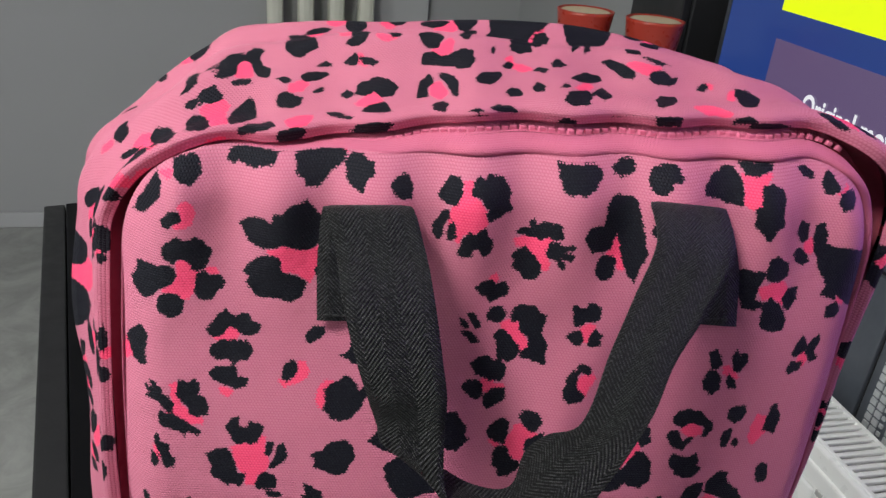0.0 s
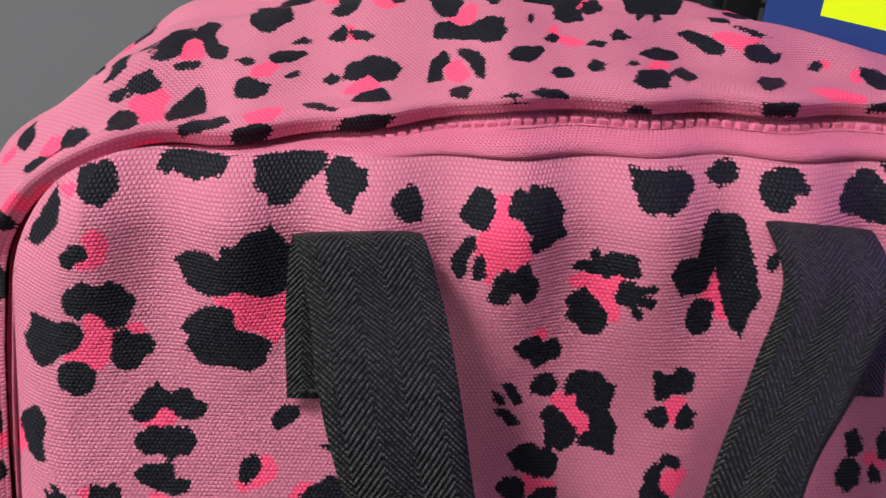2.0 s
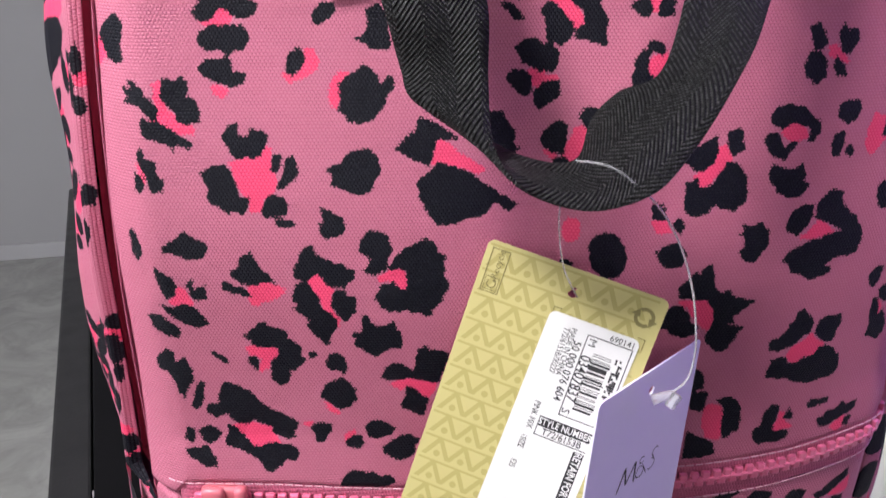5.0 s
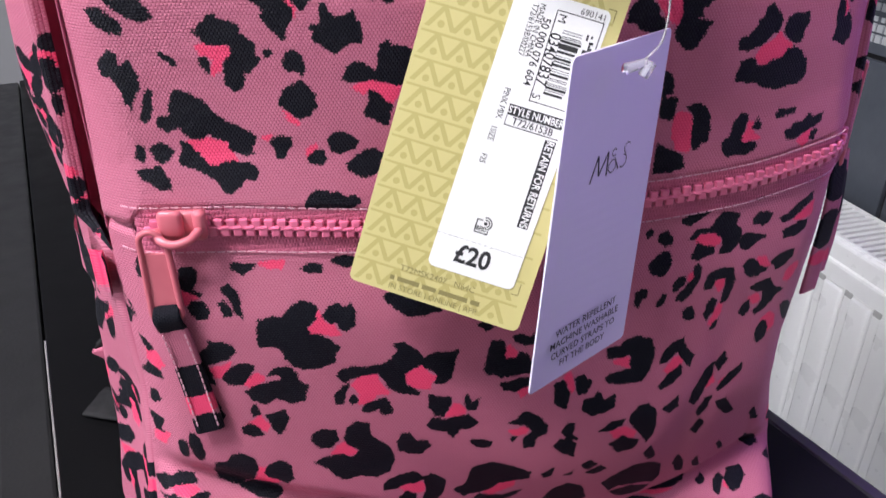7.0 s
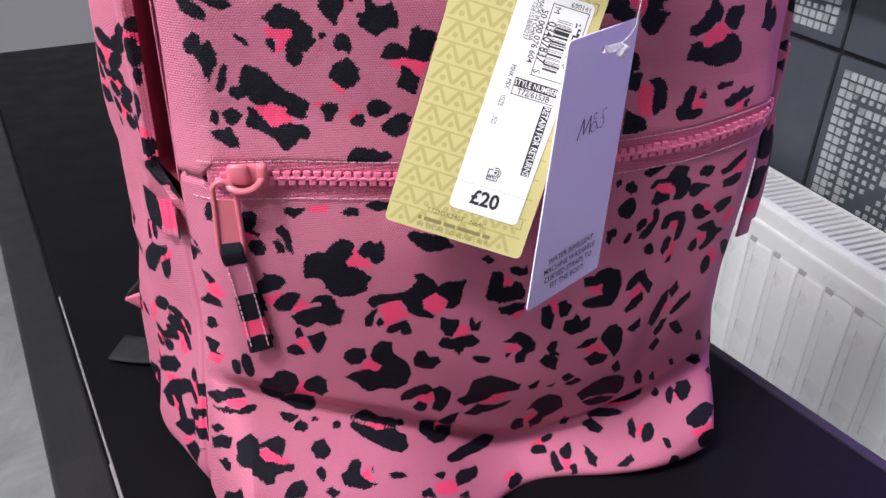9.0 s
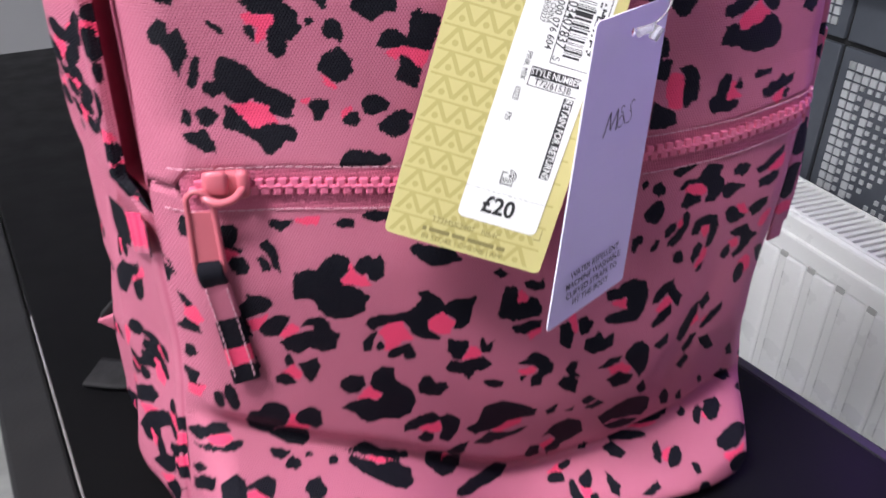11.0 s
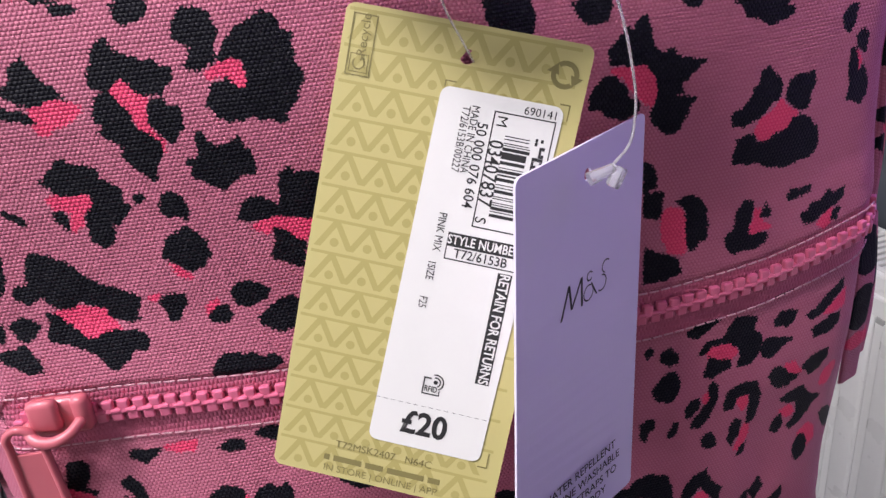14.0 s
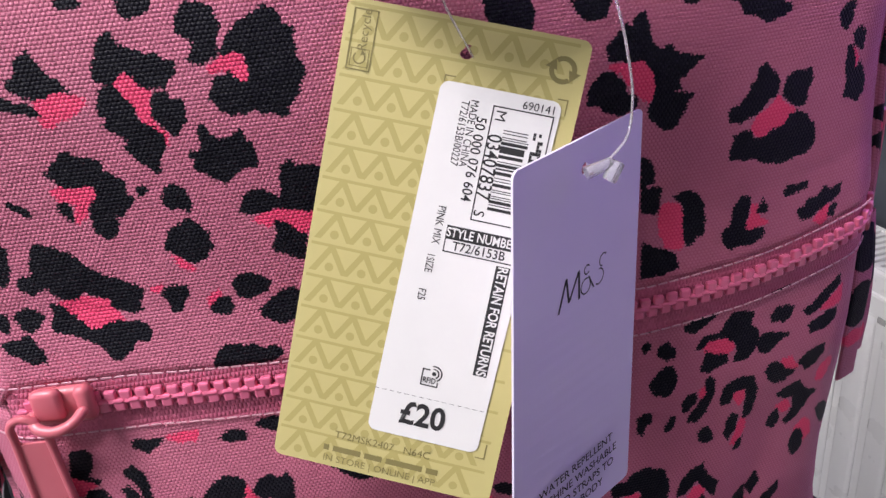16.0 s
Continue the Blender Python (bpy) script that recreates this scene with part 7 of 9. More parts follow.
blot("pocket", 0, (95.3, 85.4), (100.4, 85.7), (108, 75.1), (104.4, 73.8), (97.2, 81.2))
blot("pocket", 0, (86.1, 82), (89.5, 88.3), (92.5, 89.3), (91.1, 82), (87.8, 77.9))
blot("pocket", 0, (85.2, 70.9), (88.9, 77.7), (91.5, 73.3), (88.8, 67.2))
blot("pocket", 0, (120, 67.3), (122, 70.1), (127, 60.1), (122.5, 61))
blot("pocket", 0, (44, 75.3), (49.4, 79.2), (57.7, 75.6), (55.4, 70.9), (47.9, 69.9))
blot("pocket", 0, (61, 66.2), (64.2, 70.2), (68.4, 61), (65, 60.3))
blot("side", 0, (446, 62.8), (447.1, 87.3), (450.4, 90.1), (453.8, 89.9), (458, 64.7), (458.6, 59), (454.9, 57.6), (452.9, 54.6), (448.5, 56.9))
blot("side", 0, (469, 58.4), (472.3, 62.7), (471.1, 89.7), (477.8, 67.9), (478.8, 65), (476.7, 57.8), (473.4, 56.2))
blot("side", 1, (466.5, 89.2), (472.2, 67.6), (470.7, 64.2), (467.8, 65.2))
blot("side", 1, (481.7, 62.8), (486.5, 60.5), (489.7, 58.7), (486.4, 56.6), (483.2, 58.1))
blot("side", 0, (485.4, 63), (490.9, 60.7), (491.3, 58.7), (487.5, 58.5))
blot("side", 0, (497.5, 58.7), (502, 60), (505.2, 58.9), (507.2, 55.9), (504.9, 48.9), (500.6, 49.4), (498.5, 53.8))
blot("side", 1, (502.7, 47.5), (507.1, 52), (510.4, 54.8), (510.2, 47), (506.9, 44.6), (503.7, 44.9))
blot("side", 0, (498.3, 40.2), (499, 46.6), (502.7, 46.9), (505.8, 44), (510.1, 44.4), (509.8, 37.3), (501.5, 39.5))
blot("side", 0, (469.2, 48.2), (473.5, 53.2), (474.6, 50.6), (473.6, 45), (471, 46.3))
blot("side", 0, (475.7, 50.5), (478.9, 49.4), (482.1, 46.4), (481.1, 44.7), (476.8, 45.6))
blot("side", 1, (473.9, 52.2), (476.1, 51.9), (475.7, 47.4), (477.9, 44.5), (474.6, 46.9))
blot("side", 0, (458.9, 48.4), (461.6, 49.6), (464.9, 48.2), (464.5, 46.1), (459.6, 47))
blot("side", 0, (424.2, 37), (424.3, 52.7), (426.2, 58.7), (429.4, 59), (430.2, 60.5), (431, 53.2), (429.3, 46.6), (429.1, 37.6), (426.8, 36))
blot("side", 0, (431.2, 58.8), (433.8, 64.4), (437.8, 62.5), (436.5, 54.1), (437.9, 49.2), (441.4, 46.2), (440.8, 37.8), (437.6, 37), (435.3, 39.6), (433.6, 50.8), (431.1, 51.4))
blot("side", 1, (429.6, 36.6), (429.7, 46.6), (431.1, 51.4), (433.7, 49.5), (435, 37.4), (431.7, 35.8))
blot("side", 0, (428.5, 32.8), (430.8, 35.1), (434.5, 35.6), (435.3, 33.2), (430.1, 31.6))
blot("side", 0, (444, 37.5), (447.1, 40.1), (450, 37.1), (447.4, 34.7))
blot("side", 0, (452.4, 40.3), (455.4, 43.4), (461.8, 42.3), (464, 40.2), (459.9, 36.2), (454.6, 35.6))
blot("side", 1, (448.2, 30.1), (449.5, 34), (454.6, 36.9), (455.8, 33.5), (453.8, 30.3))
blot("side", 0, (444.2, 24.9), (445.5, 29.2), (448.6, 30.1), (450.8, 27.5), (453.9, 26.4), (454.1, 22.1), (451.1, 21), (448, 20.8), (445.2, 22.4))
blot("side", 0, (457.4, 29.1), (461.1, 31), (461.5, 28.4), (459.1, 27.8))
blot("side", 0, (419.8, 31.1), (421, 33.3), (424, 33), (425.5, 29), (427.1, 26.7), (424.8, 25.3), (423, 24.9), (420.1, 28.3))
blot("side", 1, (420.5, 25.2), (423.8, 25.2), (426.3, 26.1), (428, 21.8), (426.6, 17.7), (428.3, 7.2), (424.6, 7), (422.3, 16.1))
blot("side", 0, (416.8, 30.5), (419.1, 30.4), (420.1, 26.1), (418.3, 25.7), (416.5, 28.2))
blot("side", 0, (416.5, 21.1), (419, 22.9), (421.4, 18.1), (424, 6.3), (422, 5.2), (418.2, 8.1))
blot("side", 0, (427.9, 10.1), (429.8, 19), (433.1, 24), (434.9, 27.6), (436.6, 22.9), (437.9, 12.2), (435.2, 8.6), (430.1, 6.4))
blot("side", 0, (462.6, 11.4), (466.7, 11.6), (469.8, 7.8), (472.9, 6.8), (471.9, 5.4), (467.8, 6.8), (464.7, 8.2))
blot("side", 0, (467.9, 25.1), (470.6, 29.3), (473.4, 25.8), (470.7, 23.2))
blot("side", 0, (473.4, 26.9), (474.8, 34.4), (479, 35.5), (480.5, 38.1), (486.4, 34.2), (489.5, 28.5), (487.3, 23.8), (483.2, 24), (481.1, 28.6), (476.9, 25.2))
blot("side", 1, (473.9, 19.3), (479, 27), (482.1, 27.8), (483.1, 21), (480, 18.1), (475.9, 18.1))
blot("side", 0, (475.9, 12), (478, 18.1), (484.2, 20.8), (487.1, 9.6), (480, 10.1))
blot("side", 0, (496.3, 18.5), (497.4, 29.4), (501.3, 33.3), (503.3, 28), (500.1, 25.1), (500.5, 18.4))
blot("side", 0, (504.5, 33.4), (508.6, 32.8), (511.1, 28.6), (512.3, 22.9), (510.5, 16.5))
blot("side", 1, (501.4, 21), (502.2, 27.1), (505.3, 27.6), (507.1, 20), (504.5, 16.1))
blot("side", 0, (501.6, 10.5), (504.9, 14.5), (507.5, 9.7), (505, 5), (502.1, 6.5))
blot("side", 0, (416.7, 40.6), (415.7, 53.5), (419.1, 46.1), (419.5, 36.9), (416.9, 35.1), (415.4, 35.3))
blot("side", 0, (421.2, 46.7), (422.6, 51.6), (423, 42.1))
blot("side", 0, (405, 24.8), (407.7, 28), (411.7, 23.4), (415.1, 8.9), (414.1, 5.1), (409.9, 9.5))
blot("side", 1, (398.8, 27.8), (402.2, 29.5), (404.5, 27.6), (409.3, 6.7), (405.1, 8.7))
blot("side", 0, (394.5, 27.8), (398.7, 26.7), (401.9, 22.4), (398.6, 21.8), (394.8, 24.9))
blot("side", 0, (392.8, 40.7), (393.8, 51.1), (396.6, 47.1), (398.5, 35.7), (395.3, 34.3))
blot("side", 1, (388.8, 41.4), (392.8, 40.7), (392.1, 36.4), (389.6, 37.6))
blot("side", 0, (432, 4), (435.5, 7), (443.4, 9.8), (445.4, 7.1), (442, 4.8), (432.7, 1.4))
blot("side", 0, (509.9, 38.4), (509.7, 45.4), (514.5, 48.5), (518.4, 46.7), (518.5, 40.1), (516, 35.7), (511.8, 35.5))
blot("side", 0, (513.9, 58.5), (521, 90.8), (517.4, 54.3), (514.8, 54.1))
blot("side", 0, (525.3, 47), (527.1, 50.2), (527.6, 46.5), (525.6, 44.1))
blot("side", 0, (533.2, 48), (537.6, 86.1), (542, 87.2), (543.6, 80.3), (540.5, 49.2), (536.6, 46.9))
blot("side", 0, (541.4, 55.4), (546.4, 87.8), (550.9, 88.4), (551.5, 82.9), (545.2, 56), (542.2, 52.9))
blot("side", 1, (538.9, 89.1), (544.3, 89.2), (544.1, 86.6), (539.8, 86.9))
blot("side", 0, (560.3, 81), (562.9, 83), (560, 57.7), (556.4, 52.9))
blot("side", 0, (564.2, 75.1), (566.5, 78.8), (564, 54.2), (561.5, 51.7))
blot("side", 0, (547.6, 43.9), (550, 47.6), (551.8, 44.8), (554.5, 43.1), (548.4, 41.9))
blot("side", 0, (529.2, 36.3), (532.1, 40.9), (534.4, 38.5), (531.6, 34.7))
blot("side", 1, (531.1, 42), (533.4, 44.3), (534.1, 39.7), (538.1, 38.3), (540.4, 37.4), (536.6, 33), (533.8, 35.1))
blot("side", 0, (540.9, 36.2), (543.2, 40.2), (546.2, 39.7), (544.8, 35.6))
blot("side", 0, (517.7, 27.2), (521.3, 31.9), (528.1, 31.6), (528.4, 27), (524, 22.5), (519.6, 23.9))
blot("side", 0, (529.1, 15.4), (531.5, 19.5), (534.8, 18.2), (535, 13.5), (530.9, 11.6))
blot("side", 0, (538.8, 20), (541.3, 25.6), (543.5, 22.8), (542.4, 17.6), (539.7, 17))
blot("side", 0, (554.1, 35.1), (559.2, 40), (565.8, 38.1), (566.4, 33.9), (561.5, 30.9), (557, 31.9))
blot("side", 1, (554.8, 24.5), (560.6, 32.6), (561.8, 25.8), (557.2, 18.4))
blot("side", 0, (548.9, 10.9), (552, 19.8), (558.8, 21.6), (559.9, 14), (557.5, 8.4), (551.1, 7.9))
blot("side", 0, (548.7, 23), (552.4, 30.5), (552.6, 24))
blot("side", 0, (560.6, 18.3), (565.3, 26.8), (567.5, 14.2), (563.6, 9.8))
blot("side", 0, (567.6, 46.4), (570.9, 48.3), (575.7, 45.6), (579.3, 41.6), (578, 37.9), (574.1, 38.5), (571.4, 42.1))
blot("side", 1, (576.3, 45.6), (580.8, 47.5), (588.9, 43.9), (584.2, 40.4), (580.4, 43.1))
blot("side", 0, (584.3, 41.8), (589.9, 43), (593, 39.2), (595.4, 38.5), (592.5, 35.1), (586.9, 36.1), (583.6, 39))
blot("side", 0, (582.6, 18.9), (586.5, 27.3), (591.9, 26.1), (591.3, 19.1), (584.3, 9), (581.8, 9.8))
blot("side", 0, (578.3, 74.4), (582.4, 58), (582.5, 52.7), (577.6, 53.6))
blot("side", 0, (581.4, 52.1), (587.3, 49.3), (593.8, 45.1), (586.9, 46.3))
blot("side", 0, (601.4, 31.9), (605.1, 36.2), (606.3, 34.1), (604.2, 30))
blot("side", 1, (606.1, 35.7), (608.4, 35.4), (607.6, 32.5))
blot("side", 0, (615.9, 34.7), (620.1, 34.5), (624.3, 27.9), (619, 14.4), (614.4, 13.4), (615.3, 29.9))
blot("side", 1, (613.3, 31.7), (615.7, 33.9), (613.5, 23.5), (611.8, 24.4))
blot("side", 1, (595.8, 9.3), (602.8, 9.9), (607.8, 6.6), (606.3, 3.6), (598.3, 4.9))
blot("side", 0, (608.2, 3.3), (613.6, 5.5), (616.7, 2), (608.6, 1))
blot("side", 0, (655.8, 104.6), (649.4, 61.9), (652.3, 60.8))
blot("side", 0, (513.9, 1.9), (517.9, 2.1), (522.8, 1.2))
blot("side", 0, (564.9, 1.9), (570.3, 2.6), (578.3, 3.3))
blot("side", 0, (579.2, 3.5), (588.5, 4.5), (589, 0.4), (581.1, 0.2))
blot("side", 0, (522.2, 6.4), (524.7, 7.7), (529.8, 6.2), (531.7, 2.7), (524.2, 3.3))
blot("side", 0, (513.8, 4.5), (517, 6.9), (519.8, 3.7))
blot("side", 0, (653.6, 49.7), (655.6, 44.4), (659.6, 42.1), (661, 47.6), (657.4, 49.9))
blot("side", 1, (660.7, 44.7), (662.1, 37.6), (665.5, 37.6), (665.1, 42.7))
blot("side", 0, (129.7, 46.7), (140.4, 34.8), (143.5, 26.3), (146.6, 22.2), (141.5, 23.8), (135.2, 29.9), (124.5, 35.6), (123.6, 39.5), (115.4, 59.7))
blot("side", 1, (135.2, 29.9), (145.7, 20.4), (142.1, 20.4), (133.5, 27.8))
blot("side", 0, (132.8, 29), (140.2, 22.2), (129.7, 24.4), (124.5, 28.1), (128.4, 29.1))
blot("side", 0, (101, 42.6), (108.2, 36.7), (108.9, 33.4), (105.4, 31.9), (100.2, 35.8), (99.5, 40.3))
blot("side", 0, (83.7, 40.1), (90.9, 34), (91.2, 30.2), (85.8, 33.3), (80.5, 40.9))
blot("side", 1, (88.6, 29.6), (92.5, 25.3), (87.8, 22.6), (82.7, 25.2), (83.1, 28.5))
blot("side", 0, (35.5, 75.3), (69.4, 40.9), (75.2, 32.9), (73.1, 29.2), (66.4, 32.6), (61.3, 39.4))
blot("side", 1, (58, 42.4), (65, 29.2), (56.3, 37.4))
blot("side", 0, (59.4, 35.3), (70.1, 23), (66.6, 18.3), (52, 33.1), (42.5, 44.9))
blot("side", 0, (31.9, 34), (44.4, 25.2), (55.3, 13.3), (45.6, 13.9), (36.6, 22.6))
blot("side", 1, (29.7, 27.5), (43, 14.1), (32.8, 20.2))
blot("side", 0, (28.2, 23.4), (41.1, 14.3), (40.4, 10), (24.5, 14.5))
dark("front", 135.1, 354.8, 30.0, 9.6, -32)
pink("front", 4.4, 277.2, 2.5, 2.0, 83)
dark("front", 16.0, 268.5, 7.8, 5.5, -63)
dark("front", 2.7, 266.3, 2.1, 1.6, 5)
dark("front", 107.0, 282.5, 4.7, 2.8, -70)
dark("pocket", -57.8, 166.0, 4.7, 2.1, -5)
dark("pocket", -138.8, 142.1, 7.5, 3.2, 53)
dark("pocket", -118.5, 91.7, 6.1, 2.3, -82)
dark("pocket", -123.7, 90.7, 3.6, 1.8, -87)
dark("pocket", -55.9, 16.0, 4.5, 1.4, -16)
dark("pocket", 70.2, 132.3, 3.2, 2.2, -46)
pink("pocket", 115.3, 141.9, 3.1, 1.9, 62)
pink("pocket", 111.2, 119.9, 3.9, 2.7, -59)
dark("pocket", 109.0, 115.8, 4.5, 2.9, -76)
dark("pocket", 121.7, 121.5, 7.8, 2.7, -46)
dark("pocket", 143.7, 48.3, 7.9, 3.1, -32)
pink("pocket", 141.2, 50.1, 6.0, 3.3, -57)
dark("pocket", 122.2, -13.9, 9.1, 5.9, -24)
pink("pocket", 125.1, -23.5, 9.2, 2.9, -7)
dark("pocket", 97.8, -19.6, 4.0, 3.1, -59)
dark("pocket", 77.6, 22.6, 14.4, 4.6, 6)
pink("pocket", 74.7, 18.9, 8.3, 2.7, -2)
dark("pocket", 68.6, 11.9, 8.5, 2.7, -3)
pink("side", 453.6, 8.7, 3.9, 3.6, -5)
dark("side", 451.0, 2.0, 4.7, 2.6, 5)
dark("side", 479.6, 1.1, 6.7, 2.2, 6)
dark("side", 473.5, 99.3, 10.2, 4.2, 87)
pink("side", 466.3, 104.9, 6.9, 4.3, 70)
pink("side", 487.9, 107.8, 11.4, 3.7, 87)
dark("side", 491.3, 111.9, 12.9, 4.1, 89)
dark("side", 506.7, 101.7, 6.1, 5.2, 34)
pink("side", 511.7, 96.2, 9.4, 3.9, 60)
dark("side", 520.3, 107.5, 15.6, 5.0, 86)
dark("side", 540.1, 104.6, 30.0, 9.6, 82)
dark("side", 549.6, 104.4, 14.8, 4.9, 82)
pink("side", 542.9, 103.2, 30.0, 9.6, 82)
dark("side", 531.4, 93.1, 2.9, 1.4, 88)
dark("side", 569.5, 98.8, 30.0, 9.6, 80)
dark("side", 548.8, 0.2, 2.8, 1.4, -2)
dark("side", 623.9, -1.4, 9.8, 3.1, -12)
pink("side", 423.7, -2.9, 4.1, 2.8, 20)
dark("side", 398.1, 122.6, 4.4, 1.4, -82)
pink("side", 409.5, 120.4, 7.2, 2.3, -67)
dark("side", 413.1, 117.7, 11.3, 3.6, -77)
pink("side", 401.6, -1.3, 3.1, 2.0, -8)
dark("side", 407.9, -2.8, 2.5, 2.1, -8)
dark("side", 363.6, 127.4, 8.3, 2.7, -82)
pink("side", 396.3, 2.4, 1.4, 1.3, 36)
dark("side", 349.0, 123.0, 7.0, 5.4, -53)
dark("side", 370.5, 4.0, 5.7, 1.9, -14)
pink("side", 368.7, 2.6, 3.1, 1.3, -2)
dark("side", 370.4, 1.0, 4.4, 1.4, -1)
dark("side", 362.7, 1.9, 2.4, 1.3, 0)
dark("side", 351.7, 39.1, 21.4, 6.9, -75)
pink("side", 342.0, 39.1, 30.0, 9.6, -71)
dark("side", 328.0, 40.6, 28.2, 9.0, -67)
pink("side", 305.6, 31.9, 9.8, 3.4, -51)
dark("side", 330.2, 2.3, 4.2, 1.4, -1)
pink("side", 325.8, 1.6, 1.5, 1.3, 14)
dark("side", 317.4, 2.4, 2.6, 1.7, 2)
dark("side", 314.4, 29.0, 6.2, 2.6, -49)
dark("side", 288.5, 18.8, 7.4, 3.6, -37)
pink("side", 285.4, 14.1, 5.2, 2.5, -27)
dark("side", 289.9, 2.1, 3.1, 2.0, 10)
dark("side", 276.8, 6.2, 5.0, 2.7, -19)
dark("side", 235.7, 12.3, 5.2, 3.3, -66)
pink("side", 238.1, 12.7, 2.7, 1.4, -60)
dark("side", 237.5, 3.6, 3.2, 2.3, -53)
dark("side", 225.6, 2.4, 3.6, 1.3, -1)
dark("side", 212.9, 5.6, 5.6, 2.9, -10)
dark("side", 223.8, 18.6, 5.4, 1.7, -27)
dark("side", 195.9, 1.9, 4.4, 1.4, -5)
pink("side", 191.3, 1.8, 2.2, 1.3, -3)
dark("side", 185.6, 5.3, 13.9, 4.4, -70)
pink("side", 92.0, 46.8, 7.8, 2.5, -33)



def rosettes(panel, u0, u1, v0, v1, n, seed):
    """Loose rosettes, three petals round a bright middle, where the cloth turns out of view."""
    r = random.Random(seed)
    for _ in range(n):
        u, v, a0, size = r.uniform(u0, u1), r.uniform(v0, v1), r.uniform(0, 6.28), r.uniform(0.7, 1.15)
        pink(panel, u, v, 3.6 * size, 2.3 * size, math.degrees(a0))
        for k in range(r.choice((2, 3, 3, 4))):
            a = a0 + k * 2.1 + r.uniform(-0.4, 0.4)
            dark(panel, u + 5.4 * size * math.cos(a), v + 5.4 * size * math.sin(a), r.uniform(3.2, 5.4) * size, r.uniform(2.2, 3.6) * size, math.degrees(a) + 90 + r.uniform(-40, 40))


def print_fields(panel, cloth):
    """Distance to the nearest black and bright petal, in metres, for every point of a panel."""
    out = []
    for kind in (0, 1):
        best = np.full(cloth.shape[:2], 0.02)
        for k, u, v, a, b, turn in SPOTS[panel]:
            if k != kind:
                continue
            du, dv = cloth[..., 0] - u / 1000, cloth[..., 1] - v / 1000
            c, s = math.cos(radians(turn)), math.sin(radians(turn))
            p, q = (du * c + dv * s) / (a / 1000), (dv * c - du * s) / (b / 1000)
            best = np.minimum(best, (np.hypot(p, q) - 1) * (0.4 * min(a, b) + 0.6 * math.sqrt(a * b)) / 1000)
        best = best - (0.0003, 0.0010)[kind]
        for k, corners in BLOTS.get(panel, ()):
            if k == kind:
                lo, hi = corners.min(0) - 0.006, corners.max(0) + 0.006
                near = (cloth[..., 0] > lo[0]) & (cloth[..., 0] < hi[0]) & (cloth[..., 1] > lo[1]) & (cloth[..., 1] < hi[1])
                best[near] = np.minimum(best[near], blot_distance(cloth[near][:, 0], cloth[near][:, 1], corners) - (0.0002, 0.0006)[kind])
        out.append(best)
    return {"ink": out[0], "rose": out[1]}


bag = thing("backpack", BAG, "pink leopard print school backpack standing on the table", "backpack")

rosettes("side", 15, 330, 45, 118, 26, 3)
rosettes("side", 330, 760, 78, 120, 20, 4)
rosettes("side", 690, 1060, 12, 118, 50, 5)
rosettes("side", 225, 430, 3, 38, 14, 7)
rosettes("side", 640, 860, 2, 12, 12, 9)
rosettes("side", 178, 240, 3, 34, 7, 11)
rosettes("side", 12, 150, 4, 44, 9, 13)

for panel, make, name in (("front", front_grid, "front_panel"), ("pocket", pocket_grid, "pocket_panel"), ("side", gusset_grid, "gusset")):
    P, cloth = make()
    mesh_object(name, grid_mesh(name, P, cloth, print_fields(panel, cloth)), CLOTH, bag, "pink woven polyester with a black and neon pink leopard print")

P, cloth = zip_channel(((-.0012, .0014), (-.0002, -.0008), (.0013, -.0008), (.0026, .0012), (.0034, .0060), (.0038, .0105), (.0042, .0145), (.0072, .0172)), True)
main_zip = mesh_object("main_zip", grid_mesh("main_zip", P, cloth), TAPE, bag, "plain pink zip tape round the opening")
# The gap's inner wall takes the darkened pink that paints its shade.
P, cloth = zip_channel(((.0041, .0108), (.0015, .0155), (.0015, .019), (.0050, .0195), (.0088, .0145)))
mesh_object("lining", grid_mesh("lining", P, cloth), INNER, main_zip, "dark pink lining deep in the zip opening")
# coil teeth just under the lip
bm = bmesh.new()
x, z, nx, nz, s = rim(330)
for i in range(len(x)):
    if nz[i] < 0.85:
        continue
    y = front_y(x[i], z[i])
    turn = math.degrees(math.atan2(-nx[i], nz[i]))
    x0, y0, z0 = lean(np.array([x[i] + nx[i] * 0.0044, y + 0.0138, z[i] + nz[i] * 0.0044]))
    box(bm, (-0.0012, -0.0011, -0.0010), (0.0012, 0.0011, 0.0012), 0.0004, pose(x0, y0, z0, 0, -turn, 0))
tagged(part("teeth", bm, TAPE, main_zip, "row of small pink zip teeth"), kind="stuff")

# the back and the base close the bag
x, z, nx, nz, s = rim(200)
ring = gusset_point(1.0, x, z, nx, nz)
P = np.stack([np.array([0.0, 0.078, 0.2]) + k * (ring - np.array([0.0, 0.078, 0.2])) + np.array([0, 0.008 * (1 - k**3), 0]) for k in np.linspace(1, 0.001, 14)], 0)
mesh_object("back_panel", grid_mesh("back_panel", P, P[..., ::2] * 1.0, {"ink": np.full(P.shape[:2], 0.02), "rose": np.full(P.shape[:2], 0.02)}), CLOTH, bag)
u = np.linspace(-1, 1, 40)[None, :]
k = np.linspace(0, 1, 12)[:, None]
X = u * half_width(0.0) * (1 + 0.1 * k)
P = np.stack([X, pocket_y(X, 0 * X) * (1 - k) + 0.08 * k + 0.001, 0.0015 + 0 * X], -1)
mesh_object("base_panel", grid_mesh("base_panel", P, P[..., :2] * 1.0, {"ink": np.full(P.shape[:2], 0.02), "rose": np.full(P.shape[:2], 0.02)}), CLOTH, bag)

